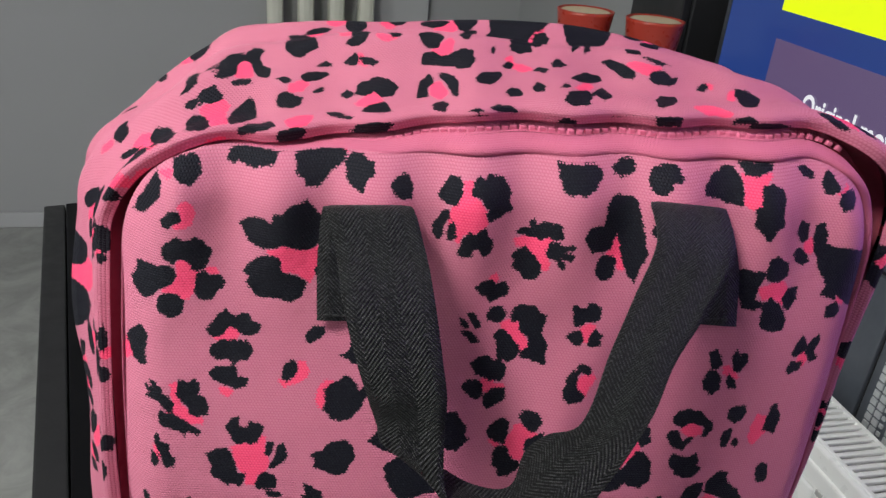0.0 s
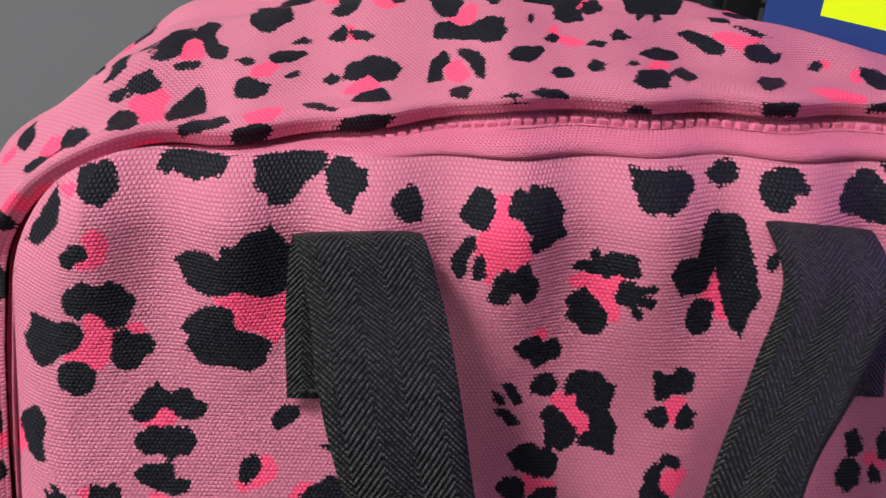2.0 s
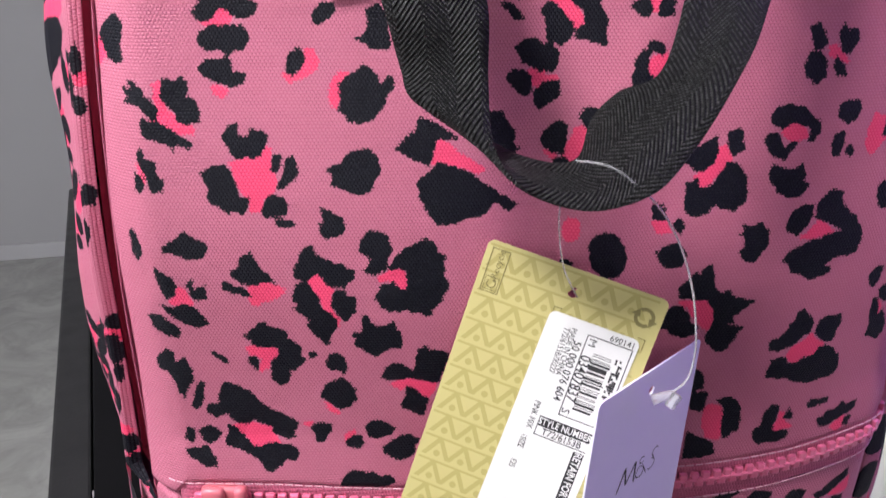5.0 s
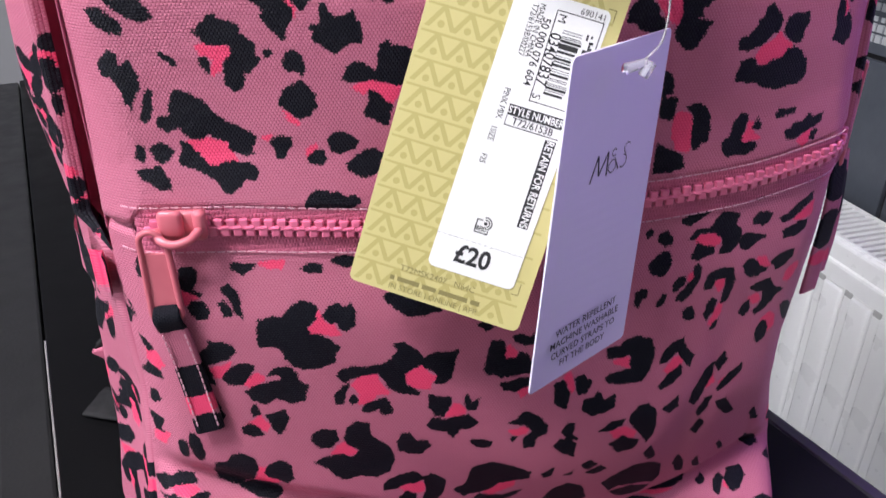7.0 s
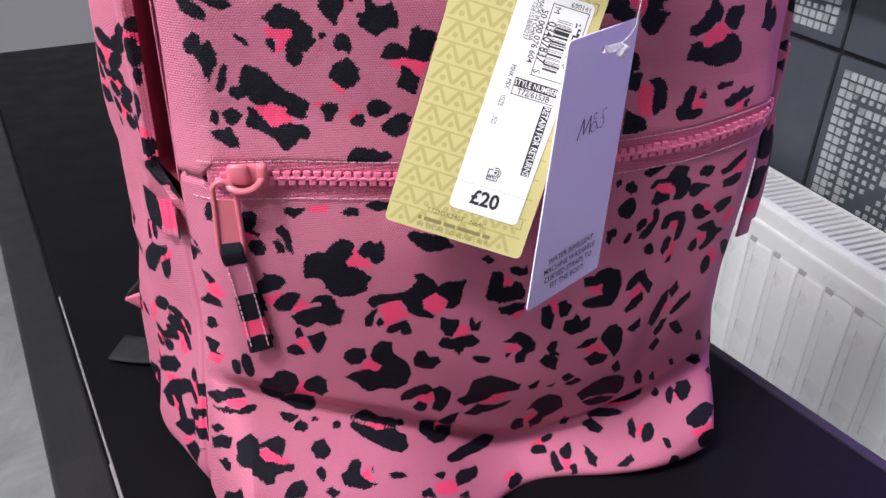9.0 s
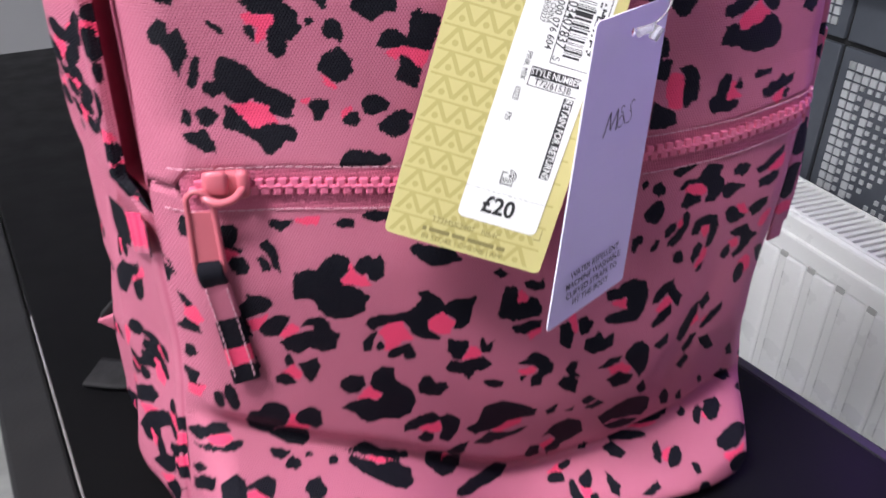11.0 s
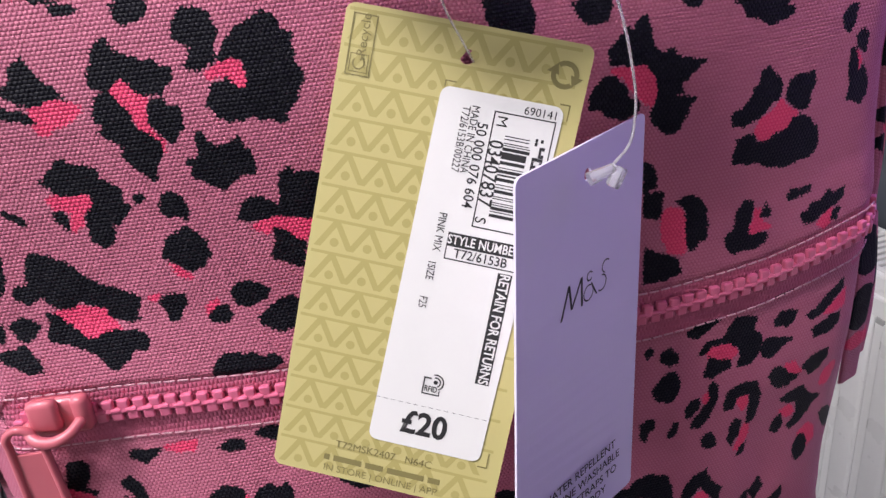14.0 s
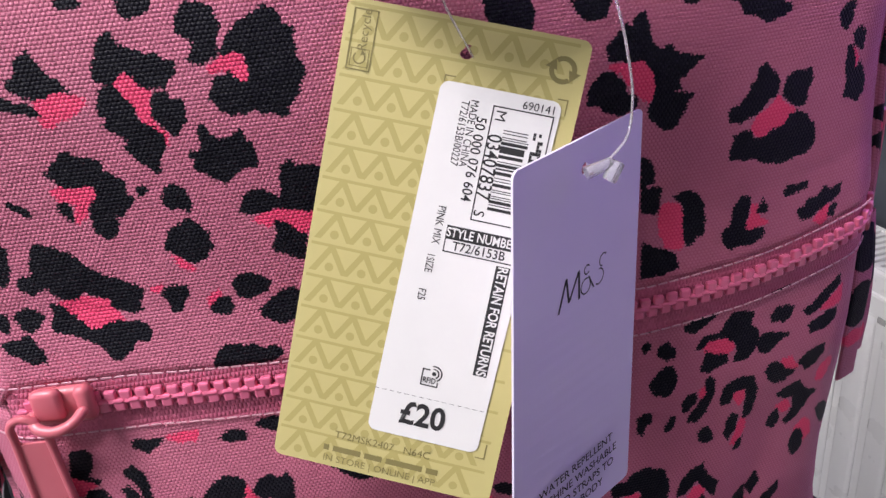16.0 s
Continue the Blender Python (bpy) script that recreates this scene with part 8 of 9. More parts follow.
# front pocket zip: tape, two rows of chunky teeth, stitching
xs = np.linspace(-0.1245, 0.1365, 160)
P = np.stack([np.stack([xs, front_y(xs, zip_line(xs) + dz) - 0.0012, zip_line(xs) + dz], -1) for dz in np.linspace(-0.012, 0.012, 9)], 0)
pocket_zip = mesh_object("pocket_zip", grid_mesh("pocket_zip", lean(P), P[..., ::2] * 1.0), TAPE, bag, "pink zip across the front pocket")
tooth = bpy.data.meshes.new("tooth")
bm = bmesh.new()
box(bm, (-0.00150, -0.0018, -0.0015), (0.00150, 0.0, 0.0012), 0.0005)
box(bm, (-0.0009, -0.0019, 0.0008), (0.0009, -0.0002, 0.0016), 0.0003)
box(bm, (-0.00145, -0.0021, 0.0011), (0.00145, -0.0002, 0.0023), 0.0005)
bm.to_mesh(tooth)
bm.free()
tooth.materials.append(TEETH)


def zip_z(x):
    return float(zip_line(x)) + 0.0006


x = -0.120
i = 0
while x < 0.133:
    for up in (0, 1):
        xt = x + 0.0020 * up
        zt = zip_z(xt) + (0.0015 if up else -0.0015)
        t = new("tooth", tooth)
        t.parent = pocket_zip
        yaw = math.degrees(math.atan2(float(front_y(xt + 0.002, zt) - front_y(xt - 0.002, zt)), 0.004))
        x0, y0, z0 = lean(np.array([xt, float(front_y(xt, zt)) - 0.0013, zt]))
        t.matrix_basis = pose(x0, y0, z0, 0, 180 if up else 0, yaw)
    x += 0.0040


def stitches(name, path, parent, length=0.0027, gap=0.0006, r=0.00021):
    """A row of short raised stitches along a line of points."""
    p = np.array(path)
    s = np.concatenate([[0], np.cumsum(np.linalg.norm(np.diff(p, axis=0), axis=1))])
    bm, a = bmesh.new(), 0.0
    at = lambda d: Vector([float(np.interp(d, s, p[:, k])) for k in range(3)])
    while a + length < s[-1]:
        q0, q1 = at(a), at(a + length)
        m = (q1 - q0).to_track_quat("X", "Z").to_matrix().to_4x4()
        box(bm, (-length / 2, -r, -r), (length / 2, r, r), r * 0.5, Matrix.Translation((q0 + q1) / 2) @ m)
        a += length + gap
    return part(name, bm, THREAD, parent, "pale pink running stitch")


xs = np.linspace(-0.131, 0.131, 200)
stitches("upper_stitching", [(x, float(front_y(x, zip_line(x) + 0.0080)) - 0.0033, float(zip_line(x)) + 0.0080) for x in xs * 0.975], bag)
stitches("lower_stitching", [(x, float(pocket_y(x, zip_line(x) - 0.0082)) - 0.0005, float(zip_line(x)) - 0.0082) for x in xs], bag)

# the pocket slider, its pull and the cloth tab
sx, sz = -0.1095, float(zip_line(-0.1095)) + 0.0022
sy = float(front_y(sx, sz)) - 0.0035
slider = new("slider")
slider.parent = bag
slider.matrix_basis = pose(sx, sy + 0.001, sz, 0, 0, -6) @ Matrix.Scale(0.87, 4)
bm = bmesh.new()
box(bm, (-0.0085, -0.0034, -0.0064), (0.0095, 0.0015, 0.0060), 0.0022)
box(bm, (-0.0072, -0.0060, -0.0034), (0.0018, -0.0022, 0.0074), 0.0018)
box(bm, (0.0048, -0.0046, -0.0052), (0.0098, 0.0005, 0.0064), 0.0018)
for f in bm.faces:
    f.smooth = True
part("slider_body", bm, SLIDER, slider, "coral pink moulded zip slider")
part("bridge", tube(spline([(-0.0082, -0.0040, -0.0005), (-0.0062, -0.0078, -0.0028), (-0.0012, -0.0092, -0.0040), (0.0040, -0.0078, -0.0030), (0.0072, -0.0036, -0.0008)], 24), 0.0017, 10), SLIDER, slider)
arch = [(-0.0102 + 0.0042 * math.cos(a), -0.0070, -0.0038 + 0.0042 * math.sin(a)) for a in np.linspace(0, math.pi, 14)]
leg = [(-0.0145 - 0.0008 * k, -0.0066, -0.006 - 0.0285 * k) for k in np.linspace(0, 1, 10)]
foot = [(-0.0096 - 0.0057 * math.cos(a), -0.0066, -0.0350 - 0.0024 * math.sin(a)) for a in np.linspace(0.2, math.pi - 0.2, 12)]
ring = arch + leg + foot + [(-0.0192 - x, y, z) for x, y, z in leg[::-1]]
pull_frame = tube(ring, 0.00125, 8, True)
box(pull_frame, (-0.0146, -0.0069, -0.0320), (-0.0048, -0.0059, -0.0085), 0.0004)
part("pull", pull_frame, SLIDER, slider, "coral pink framed zip pull")
rows = [(-0.0094, -0.0056, -0.0305, 0.0046, 0, 0.0004), (-0.0094, -0.0092, -0.0345, 0.0052, 0, 0.0004), (-0.0082, -0.0078, -0.0420, 0.0054, 0, 0.001), (-0.0056, -0.0066, -0.0600, 0.0055, 0, 0.0012), (-0.0016, -0.0070, -0.0930, 0.0060, 0, 0.0015)]
tab = ribbon("cloth_tab", rows, 0.0016, 50, 9)
SPOTS["tab"] = []
dark("tab", 5.5, 50, 7.0, 14)
dark("tab", 38.0, 50, 7.5, 16)
dark("tab", 60.5, 50, 5.0, 9)
pink("tab", 49.5, 50, 5.0, 8.0)
cl = np.zeros((len(tab.vertices), 2))
for poly in tab.polygons:
    for li in poly.loop_indices:
        cl[tab.loops[li].vertex_index] = tab.uv_layers[0].data[li].uv
f = print_fields("tab", cl[None])
for key, values in f.items():
    tab.attributes.new(key, "FLOAT", "POINT").data.foreach_set("value", values[0].astype(np.float32))
mesh_object("cloth_tab", tab, CLOTH, slider, "narrow printed cloth tab with white stitching")
for side in (-0.0042, 0.0042):
    stitches("tab_stitching", [(-0.0081 + side + 0.0063 * k, -0.0090 + 0.0013 * min(1.0, k / 0.36) - 0.0004 * max(0.0, (k - 0.36) / 0.64), -0.043 - 0.049 * k) for k in np.linspace(0, 1, 20)], slider, 0.0022, 0.001, 0.0003)

# carrying loop: one webbing band sewn on at both ends, folded over and hanging
handle = thing("carry_handle", Matrix(), "black woven webbing carrying loop", "handle")
handle.parent = bag
handle.matrix_basis = Matrix()
W = 0.0142
rows = [(-.0535, front_y(-.0545, .346) - .0014, .346, W, 0, 0), (-.0535, front_y(-.054, .37) - .0016, .370, W, 0, 0), (-.0520, front_y(-.052, .390) - .0024, .3855, W, 0, .0004),
        (-.0510, front_y(-.051, .390) - .0070, .3875, W, 0, .0006), (-.0470, -.0590, .378, W, 0, .001), (-.0446, -.0755, .3690, W, 0, 0), (-.0410, -.0855, .3540, .0132, 0, 0), (-.0386, -.0875, .3440, .0125, -.001, 0), (-.0365, -.0860, .3283, .0107, -.003, -.0008),
        (-.0352, -.0900, .3190, .0098, -.004, -.0038), (-.0262, -.0925, .3105, .0034, -.0090, -.0030), (-.0147, -.0935, .3035, .0012, -.0062, -.0036), (.0009, -.0940, .3015, .0022, -.0064, -.0050), (.0095, -.0915, .3080, .0062, -.0100, -.0068),
        (.0185, -.0885, .3165, .0090, -.0070, -.0055), (.0309, -.0850, .3290, .0108, -.0020, .0015), (.0402, -.0765, .3512, .0115, 0, -.0020), (.0490, -.0690, .3660, .0130, 0, -.003), (.0590, -.0575, .3820, W, 0, -.002),
        (.0625, front_y(.063, .394) - .0060, .3890, W, 0, -.001), (.0650, front_y(.065, .392) - .0022, .3868, W, 0, -.0008), (.0710, front_y(.071, .37) - .0016, .370, W, 0, -.001), (.0730, front_y(.073, .346) - .0014, .346, W, 0, -.001)]
mesh_object("webbing", ribbon("webbing", [[float(q) for q in r] for r in rows], 0.0017, 260, 11), WEBBING, handle)
for x in (-0.0535, 0.0730):
    stitches("bar_tack", [(x - 0.012 + 0.024 * k, float(front_y(x, 0.348)) - 0.0028, 0.3485) for k in np.linspace(0, 1, 10)], handle, 0.0024, 0.0008, 0.0004).data.materials[0] = BLACK_INK

# a printed cloth loop across the end of the main zip, on the viewer's left side
def side_patch(name, s0, s1, q0, q1, lift, spots, n=24):
    x, z, nx, nz, s = rim(760)
    keep = np.where((s >= s0) & (s <= s1))[0][::2]
    q = np.linspace(q0, q1, n)
    P = np.stack([gusset_point(float(k), x, z, nx, nz)[keep] for k in q], 0)
    P[..., 0] += np.sign(P[..., 0]) * lift
    P[..., 1] -= lift * 0.6
    uv = np.stack([np.broadcast_to(s[keep], P.shape[:2]), np.broadcast_to((q * 0.12)[:, None], P.shape[:2])], -1)
    SPOTS[name] = spots
    return mesh_object(name, grid_mesh(name, P, uv, print_fields(name, uv)), CLOTH, bag, "printed cloth loop closing the zip end")


side_patch("zip_end_loop", 0.158, 0.178, 0.0, 0.34, 0.0036, [(0, 168, 6, 8, 7.5, 0), (1, 171, 15, 8, 3, 0), (0, 169, 24, 12, 6, 0)])


def printed_ribbon(name, rows, thick, spots, parent, label, n=60):
    me = ribbon(name, rows, thick, n, 9)
    SPOTS[name] = spots
    cl = np.zeros((len(me.vertices), 2))
    for poly in me.polygons:
        for li in poly.loop_indices:
            cl[me.loops[li].vertex_index] = me.uv_layers[0].data[li].uv
    for key, values in print_fields(name, cl[None]).items():
        me.attributes.new(key, "FLOAT", "POINT").data.foreach_set("value", values[0].astype(np.float32))
    return mesh_object(name, me, CLOTH, parent, label)


# the main zip's pull on the other side, with two cloth ends
side_pull = new("side_zip_pull")
side_pull.parent = bag
side_pull.matrix_basis = pose(0.1535, -0.027, 0.186)
bm = bmesh.new()
box(bm, (-0.0035, -0.0015, -0.022), (0.0035, 0.0015, 0.022), 0.0012, pose(0.001, 0, 0.006, 0, 5, 50))
part("pull", bm, SLIDER, side_pull, "coral pink zip pull")
printed_ribbon("pull_ribbon", [(-0.001, -0.002, -0.010, 0.0046, 0.002, 0), (-0.002, -0.006, -0.032, 0.0050, 0.002, 0), (-0.0035, -0.007, -0.055, 0.0050, 0.002, 0), (-0.0042, -0.007, -0.075, 0.0050, 0.002, 0)], 0.0015,
               [(0, 12, 50, 9, 8, 0), (0, 34, 50, 9, 8, 0), (1, 48, 50, 3, 5, 0)], side_pull, "printed cloth pull ribbon")
printed_ribbon("pull_ribbon", [(0.001, 0.000, -0.010, 0.0046, 0.002, 0), (0.0035, 0.000, -0.032, 0.0050, 0.002, 0), (0.0045, 0.000, -0.054, 0.0050, 0.002, 0), (0.0035, 0.000, -0.070, 0.0050, 0.002, 0)], 0.0015,
               [(0, 20, 50, 12, 8, 0), (1, 52, 50, 4, 3, 0)], side_pull, "printed cloth pull ribbon")

# shoulder strap ends that stick out behind the bag
strap = new("shoulder_strap")
strap.parent = bag
strap.matrix_basis = Matrix()
mesh_object("strap_webbing", ribbon("strap_webbing", [(-0.120, 0.074, 0.004, 0.001, 0.012, 0), (-0.160, 0.074, 0.004, 0.001, 0.012, 0), (-0.188, 0.072, 0.0045, 0.001, 0.012, 0.0008), (-0.2085, 0.081, 0.0035, 0.004, 0.012, 0)], 0.0022, 50, 9), BLACK_WEAVE, strap, "loose black strap end resting on the table")
mesh_object("strap_edge", ribbon("strap_edge", [(-0.140, 0.058, 0.112, 0.008, 0, 0.018), (-0.158, 0.052, 0.093, 0.007, 0, 0.015), (-0.172, 0.049, 0.076, 0.004, 0, 0.010), (-0.188, 0.048, 0.0635, 0.0006, 0, 0.0012)], 0.004, 40, 9), BLACK_WEAVE, strap, "black padded mesh of the shoulder strap")
printed_ribbon("strap_tongue", [(-0.150, 0.049, 0.056, 0.001, 0, 0.017), (-0.168, 0.047, 0.058, 0.001, 0, 0.012), (-0.1795, 0.046, 0.0595, 0.0008, 0, 0.006), (-0.1892, 0.046, 0.0620, 0.0002, 0, 0.0006)], 0.003, [(0, 16, 55, 7, 2.5, 20)], strap, "pink printed tongue of the strap")

# ---- swing tags ----
def card(name, tl, tr, bl, br, thick, nx=12, ny=24, radius=0.0035):
    """The lattice of a card from its four corners, in the bag's axes."""
    tl, tr, bl, br = (np.array(q) for q in (tl, tr, bl, br))
    w, h = np.linalg.norm(tr - tl), np.linalg.norm(bl - tl)

    def at(a, b, lift=0.0):
        p = tl * (1 - a) * (1 - b) + tr * a * (1 - b) + bl * (1 - a) * b + br * a * b
        n = np.cross(tr - tl, bl - tl)
        return p - n / np.linalg.norm(n) * lift * (-1 if n[1] < 0 else 1)
    return w, h, at


def card_sheet(name, at, w, h, r, lift0, lift1, material, parent, hole=None, label=""):
    """A rounded card of real thickness; hole: (a, b, radius)."""
    n = 10
    pts = []
    for cx, cy, a0 in ((w - r, r, -90), (w - r, h - r, 0), (r, h - r, 90), (r, r, 180)):
        for k in range(n):
            a = radians(a0 + 90 * k / (n - 1))
            pts.append((cx + r * math.cos(a), cy + r * math.sin(a)))
    dense = []
    for p, q in zip(pts, pts[1:] + pts[:1]):
        m = max(1, int(math.dist(p, q) / 0.004))
        dense += [(p[0] + (q[0] - p[0]) * k / m, p[1] + (q[1] - p[1]) * k / m) for k in range(m)]
    bm = bmesh.new()
    loops = [dense]
    if hole:
        loops.append([(hole[0] + hole[2] * math.cos(a), hole[1] + hole[2] * math.sin(a)) for a in (2 * math.pi * k / 20 for k in range(20))])
    sides = []
    for lift in (lift0, lift1):
        edges, rings = [], []
        for lp in loops:
            vs = [bm.verts.new(at(x / w, y / h, lift)) for x, y in lp]
            edges += [bm.edges.new((vs[i], vs[(i + 1) % len(vs)])) for i in range(len(vs))]
            rings.append(vs)
        bmesh.ops.triangle_fill(bm, use_beauty=True, use_dissolve=False, edges=edges)
        sides.append(rings)
    for ra, rb in zip(*sides):
        for i in range(len(ra)):
            bm.faces.new((ra[i], ra[(i + 1) % len(ra)], rb[(i + 1) % len(rb)], rb[i]))
    bmesh.ops.recalc_face_normals(bm, faces=bm.faces)
    return part(name, bm, material, parent, label)


def flat_shape(bm, at, w, h, points, lift):
    bm.faces.new([bm.verts.new(at(x / w / 1000, y / h / 1000, lift)) for x, y in points])


def rect(x0, y0, x1, y1):
    return ((x0, y0), (x1, y0), (x1, y1), (x0, y1))


def on_card(at, w, h, x, y, lift, turn=0.0):
    """The pose of letters on a card, at millimetres from its top left corner; turn: degrees clockwise."""
    o = Vector(at(x / w / 1000, y / h / 1000, lift))
    ax = (Vector(at((x + 1) / w / 1000, y / h / 1000, lift)) - o).normalized()
    ay = -(Vector(at(x / w / 1000, (y + 1) / h / 1000, lift)) - o).normalized()
    az = ax.cross(ay).normalized()
    ay = az.cross(ax)
    return Matrix.Translation(o) @ Matrix((ax, ay, az)).transposed().to_4x4() @ pose(0, 0, 0, 0, 0, -turn)


def printed(name, at, w, h, shapes, lift, material, parent, label=""):
    bm = bmesh.new()
    for points in shapes:
        flat_shape(bm, at, w, h, points, lift)
    bmesh.ops.recalc_face_normals(bm, faces=bm.faces)
    return part(name, bm, material, parent, label)


def ring_points(x, y, r0, r1, a0, a1, n=16):
    """An arc band as a list of quads."""
    ang = [radians(a0 + (a1 - a0) * k / n) for k in range(n + 1)]
    f = lambda r, a: (x + r * math.cos(a), y + r * math.sin(a))
    return [(f(r0, p), f(r1, p), f(r1, q), f(r0, q)) for p, q in zip(ang, ang[1:])]


def disc(x, y, r, n=14):
    return [(x + r * math.cos(2 * math.pi * k / n), y + r * math.sin(2 * math.pi * k / n)) for k in range(n)]


price_tag = thing("price_tag", BAG, "olive gold card swing tag with a white price label", "tag")
w, h, at = card("price_tag", (-.021, -.068, .276), (.030, -.087, .262), (-.058, -.088, .170), (-.007, -.107, .156), 0.0006)
card_body = card_sheet("card", at, w, h, 0.0022, -0.0003, 0.0003, GOLD_LIGHT, price_tag, (0.0289, 0.0072, 0.0017), "olive gold printed card")
# rows of darker zigzag bands; the upright triangles between them hold a dot
shapes, dots = [], []
pitch, rowh, band = 8.1, 8.05, 1.7
for j in range(14):
    y0, y1 = 1.6 + j * rowh, 1.6 + j * rowh + rowh - 1.5
    for i in range(-1, 8):
        x = i * pitch + 1.2
        for x0, x1, down in ((x, x + pitch / 2, 0), (x + pitch / 2, x + pitch, 1)):
            if x0 > 0.5 and x1 + band < 54.0 and y1 < 113.4:
                ya, yb = (y0, y1) if down else (y1, y0)
                shapes.append(((x0, ya), (x0 + band, ya), (x1 + band, yb), (x1, yb)))
        if 3 < x + pitch / 2 < 51 and y1 < 113.4:
            dots.append(disc(x + pitch / 2 + band / 2, y1 - 1.5, 1.1))
for j in range(14):
    printed("row_line", at, w, h, [rect(0.8, 1.0 + j * rowh, 53.6, 1.75 + j * rowh)], 0.00034, GOLD, card_body)
printed("zigzag_print", at, w, h, shapes[::2], 0.00036, GOLD, card_body, "darker gold zigzag pattern")
printed("zigzag_print", at, w, h, shapes[1::2], 0.00038, GOLD, card_body, "darker gold zigzag pattern")
printed("dot_print", at, w, h, dots, 0.00041, GOLD, card_body)
ink = [rect(1.9, 2.1, 7.7, 2.4), rect(1.9, 15.6, 7.7, 15.9), rect(1.9, 2.4, 2.2, 15.6), rect(7.4, 2.4, 7.7, 15.6), rect(2.6, 10.9, 7.0, 11.1), rect(2.6, 14.9, 7.0, 15.1), rect(2.6, 11.1, 2.8, 14.9), rect(6.8, 11.1, 7.0, 14.9)]
ring = ring_points(4.8, 13.0, 1.15, 1.5, -60, 220) + [((5.2, 11.2), (6.2, 12.0), (5.0, 12.5))]
printed("recycle_box", at, w, h, ink, 0.00044, CARD_INK, card_body, "thin dark olive box with a recycling mark")
printed("recycle_mark", at, w, h, ring, 0.00044, CARD_INK, card_body)
ink = ring_points(50.9, 7.2, 2.0, 3.1, -130, 10, 14) + ring_points(50.9, 7.2, 2.0, 3.1, 50, 190, 14) + [((52.2, 7.0), (55.0, 7.6), (52.8, 9.6)), ((49.6, 7.4), (46.8, 6.8), (49.0, 4.8))]
printed("arrow_mark", at, w, h, ink, 0.00044, CARD_INK, card_body, "round mark of two chasing arrows")
ink = [rect(25.0, 12.9, 27.6, 13.2), rect(25.0, 13.2, 25.3, 14.5), rect(51.2, 13.4, 53.6, 13.7), rect(53.3, 13.7, 53.6, 17.0), rect(50.4, 102.3, 52.8, 102.6), rect(52.5, 98.6, 52.8, 102.3)]
for k in (0, 2, 4):
    printed("corner_mark", at, w, h, ink[k:k + 2], 0.00044, CARD_INK, card_body)
ink = [rect(12.6 + k, 108.3, 12.6 + k + n, 109.8) for k, n in ((0, 1.4), (2.4, 7.2), (10.6, 4.6), (16.2, 9.4), (26.6, 3.0))]
printed("small_print", at, w, h, ink, 0.00044, CARD_INK, card_body, "fine dark olive bars of small print")
lettering("recycle_text", "Recycle", 0.0031, on_card(at, w, h, 5.1, 6.7, 0.00045, -90), CARD_INK, card_body)
lettering("code_text", "T72MSK2407   N64C", 0.0028, on_card(at, w, h, 27.2, 105.2, 0.00045), CARD_INK, card_body)
lettering("store_text", "IN STORE | ONLINE | APP", 0.0026, on_card(at, w, h, 27.4, 111.9, 0.00045), CARD_INK, card_body)

# white label with its print
lx, ly, lw, lh = 23.6, 14.2, 28.0, 87.2
at_label = lambda a, b, lift=0.0: at((lx + a * lw - (b * 1.9 - 0.9)) / w / 1000, (ly + b * lh) / h / 1000, lift)
label_sheet = card_sheet("price_label", at_label, lw / 1000, lh / 1000, 0.0022, 0.00045, 0.00062, PAPER, price_tag, None, "glossy white self-adhesive price label")
ink = [rect(37.6, 17.6, 51.3, 17.9), rect(37.3, 17.6, 37.6, 44.5), rect(37.6, 44.2, 51.0, 44.5), rect(51.0, 17.9, 51.3, 44.2), rect(32.4, 46.7, 49.2, 50.0), rect(32.4, 52.9, 49.2, 53.2), rect(32.4, 50.0, 32.65, 52.9), rect(45.6, 53.9, 49.0, 81.6)]
r = random.Random(8)
y = 22.6
while y < 41.2:
    n = r.choice((0.22, 0.22, 0.4, 0.75))
    if 26.0 < y < 28.0:
        n = 1.6
    ink.append(rect(40.7, y, 46.4 + r.choice((0, 0, 0.5)), y + n))
    y += n + r.choice((0.3, 0.45, 0.7))
for j in range(20):
    for i in range(4):
        if r.random() < 0.5:
            ink.append(rect(47.6 + 0.62 * i, 22.0 + 0.85 * j, 48.2 + 0.62 * i, 22.8 + 0.85 * j))
ink += [rect(33.4, 82.6, 33.75, 87.0), rect(33.75, 86.65, 37.8, 87.0), rect(37.5, 85.6, 37.8, 86.65), rect(33.75, 82.6, 35.3, 82.95)]
ink += ring_points(36.4, 83.6, 0.0, 0.55, 0, 360, 10) + ring_points(36.4, 83.6, 1.0, 1.35, -110, 60, 8) + ring_points(36.4, 83.6, 1.75, 2.1, -110, 60, 8)
ink += [rect(22.6 + 1.9 * k, 90.2, 23.7 + 1.9 * k, 90.32) for k in range(15)]
printed("label_print", at, w, h, ink, 0.00068, BLACK_INK, label_sheet, "black bars and boxes of the label")
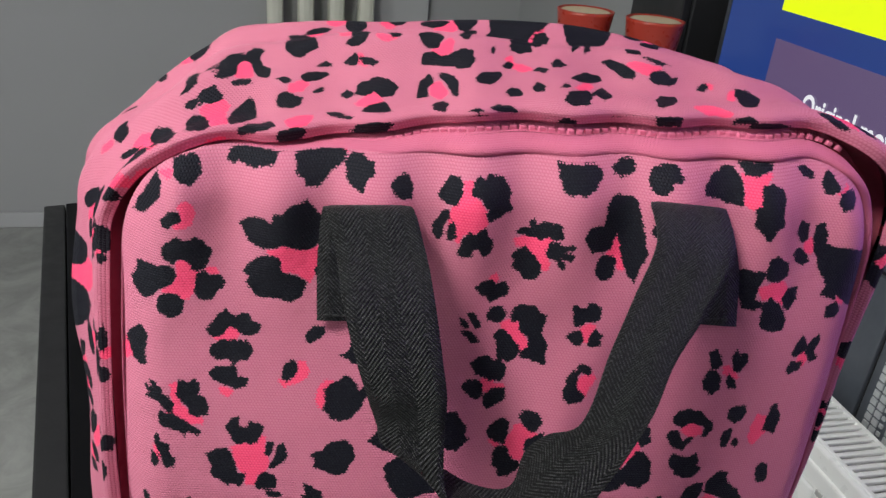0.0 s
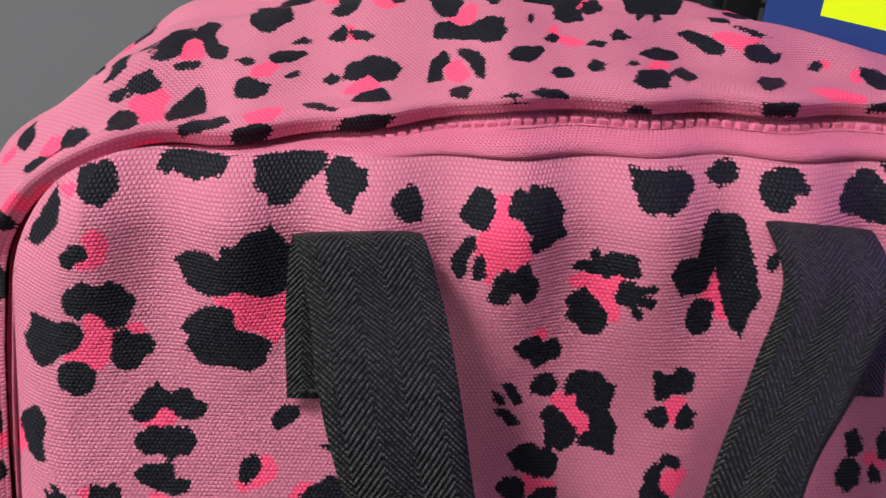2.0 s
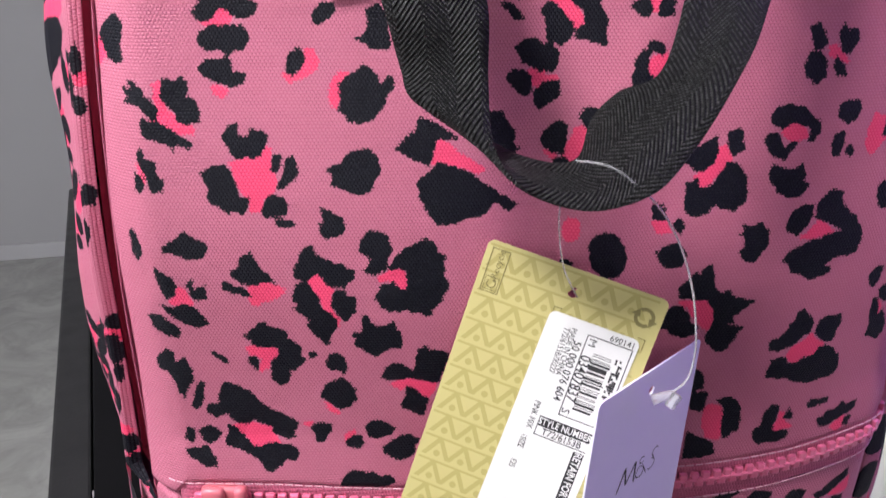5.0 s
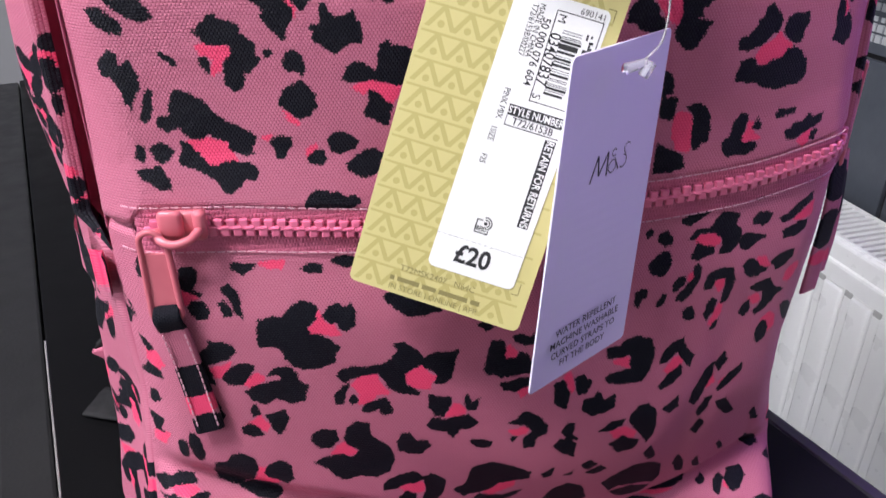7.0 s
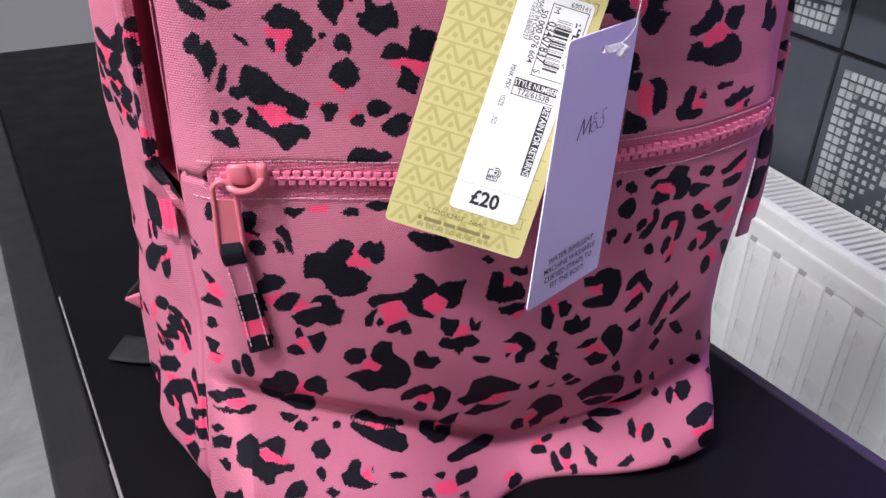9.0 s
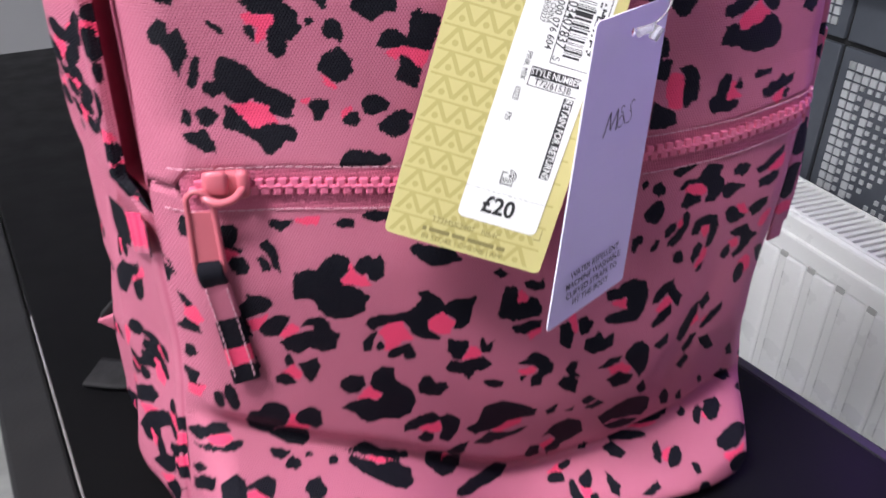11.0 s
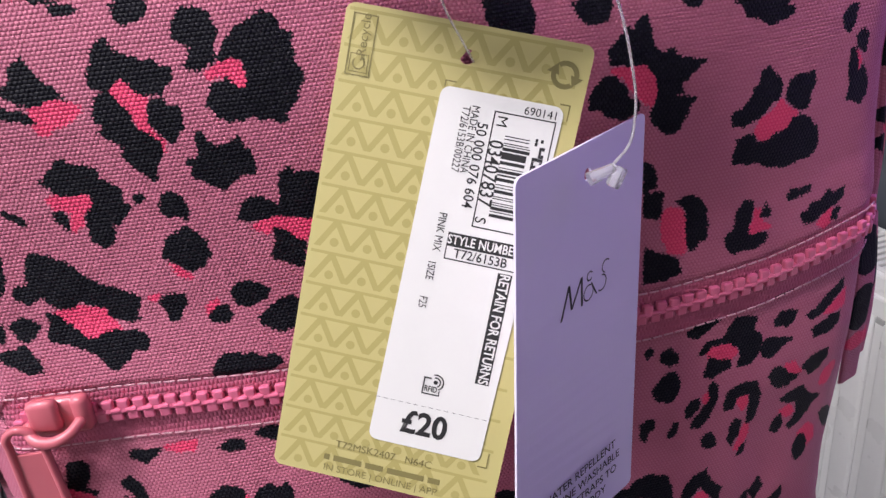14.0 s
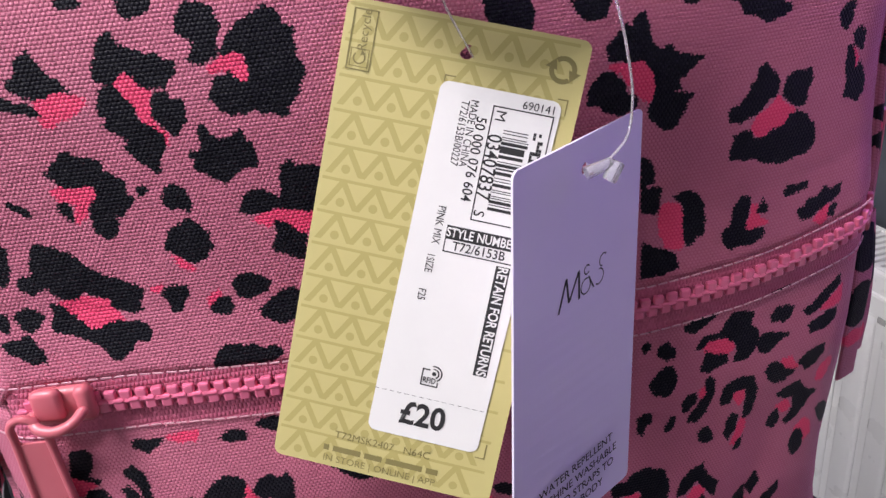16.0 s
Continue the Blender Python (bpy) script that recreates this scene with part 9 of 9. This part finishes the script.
for body, size, x, y, turn, material, squeeze, bold in (
        ("690141", .0026, 47.6, 16.4, 0, BLACK_INK, 1, 0), ("M", .0034, 39.3, 19.7, 90, BLACK_INK, 1, 0), ("S", .0036, 38.9, 42.6, 90, BLACK_INK, 1, 0),
        ("03407837", .0046, 39.0, 31.6, 90, BLACK_INK, 0.83, 0.00005), ("50 000 076 604", .0034, 35.2, 30.6, 90, BLACK_INK, 0.92, 0.00003),
        ("MADE IN CHINA", .0026, 33.0, 25.0, 90, BLACK_INK, 0.80, 0), ("T72/6153B/00227", .0026, 30.9, 25.3, 90, BLACK_INK, 0.80, 0),
        ("PINK MIX", .0027, 30.3, 47.2, 90, BLACK_INK, 0.82, 0), ("1SIZE", .0027, 29.9, 56.5, 90, BLACK_INK, 0.75, 0), ("F25", .0027, 29.5, 64.5, 90, BLACK_INK, 0.75, 0),
        ("STYLE NUMBER", .0031, 41.0, 48.4, 0, PAPER, 0.80, 0.00005), ("T72/6153B", .0031, 40.8, 51.5, 0, BLACK_INK, 0.92, 0.00003),
        ("RETAIN FOR RETURNS", .0034, 47.3, 67.7, 90, PAPER, 0.80, 0.00006), ("RFID", .0021, 35.5, 85.5, 0, BLACK_INK, 0.75, 0.00003),
        ("\u00a320", .0082, 35.6, 95.2, 0, BLACK_INK, 0.92, 0.00022)):
    lettering("label_text", body, size, on_card(at, w, h, x, y, 0.00074, turn), material, label_sheet, "CENTER", squeeze, "", bold)

info_tag = thing("info_tag", BAG, "lilac card swing tag with fine black lettering", "tag")
w, h, at = card("info_tag", (.004, -.109, .243), (.0465, -.0755, .242), (-.002, -.107, .130), (.040, -.0825, .132), 0.0006)
lilac_card = card_sheet("card", at, w, h, 0.0018, -0.0003, 0.0003, LILAC, info_tag, (0.0277, 0.0077, 0.0015), "lilac printed card with a white cut edge")
for k, body in ((92.6, "WATER REPELLENT"), (97.0, "MACHINE WASHABLE"), (101.4, "CURVED STRAPS TO"), (105.8, "FIT THE BODY")):
    lettering("care_text", body, 0.0038, on_card(at, w, h, 26.5, k, 0.0011), BLACK_INK, lilac_card, "CENTER", 0.95, "", 0.00004)
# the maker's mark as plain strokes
mark = []
for line in (((17.5, 41.5), (20.6, 33.2)), ((20.6, 33.2), (21.9, 40.2)), ((21.9, 40.2), (26.0, 33.2)), ((26.0, 33.2), (26.4, 41.2))):
    (x0, y0), (x1, y1) = line
    mark.append(((x0 - 0.42, y0), (x0 + 0.42, y0), (x1 + 0.42, y1), (x1 - 0.42, y1)))
mark += ring_points(29.6, 34.4, 1.0, 1.4, 40, 330, 14) + ring_points(29.2, 38.8, 1.9, 2.3, -40, 300, 14) + [((30.2, 36.6), (30.6, 36.4), (33.2, 40.6), (32.7, 40.8))] + ring_points(37.0, 34.6, 1.5, 1.9, 100, 320, 12) + ring_points(35.2, 38.6, 1.9, 2.3, -90, 130, 12)
printed("maker_mark", at, w, h, mark, 0.0004, BLACK_INK, lilac_card, "thin black looping strokes of a mark")

# clear plastic loop that carries both tags
loop_path = spline([(-.004, -.0960, .3085), (.0034, -.0990, .3079), (.0113, -.099, .3028), (.0191, -.098, .2952), (.0304, -.098, .2730), (.0328, -.099, .2614), (.0337, -.0995, .2503), (.0318, -.1005, .2432), (.0279, -.1005, .2392)], 70)
string = thing("tag_string", BAG, "clear plastic loop holding the swing tags", "string")
part("filament", tube(loop_path, 0.00032, 8), CLEAR, string)
part("filament", tube(spline([(-.0050, -.0880, .3000), (-.0058, -.0905, .2900), (-.0036, -.0900, .2761), (.0009, -.0850, .2666), (.0027, -.0825, .2633), (.0045, -.0790, .2600)], 30), 0.00026, 8), CLEAR, string)
bm = bmesh.new()
bmesh.ops.create_cone(bm, cap_ends=True, segments=10, radius1=0.0016, radius2=0.0012, depth=0.0062, matrix=pose(.0262, -.0990, .2372, 20, 75, 25))
box(bm, (-0.0012, -0.0014, -0.0024), (0.0012, 0.0014, 0.0024), 0.0005, pose(.0292, -.1000, .2362, 10, 30, 30))
part("toggle", bm, CLEAR, string)

candle_pot(Matrix.Translation((0.233, 1.458, CUPBOARD_TOP)) @ Matrix.Scale(0.85, 4), "red glazed pot filled with cream wax")
candle_pot(Matrix.Translation((0.350, 1.415, CUPBOARD_TOP)) @ Matrix.Scale(0.85, 4), "red glazed pot of cream wax beside the cabinet")
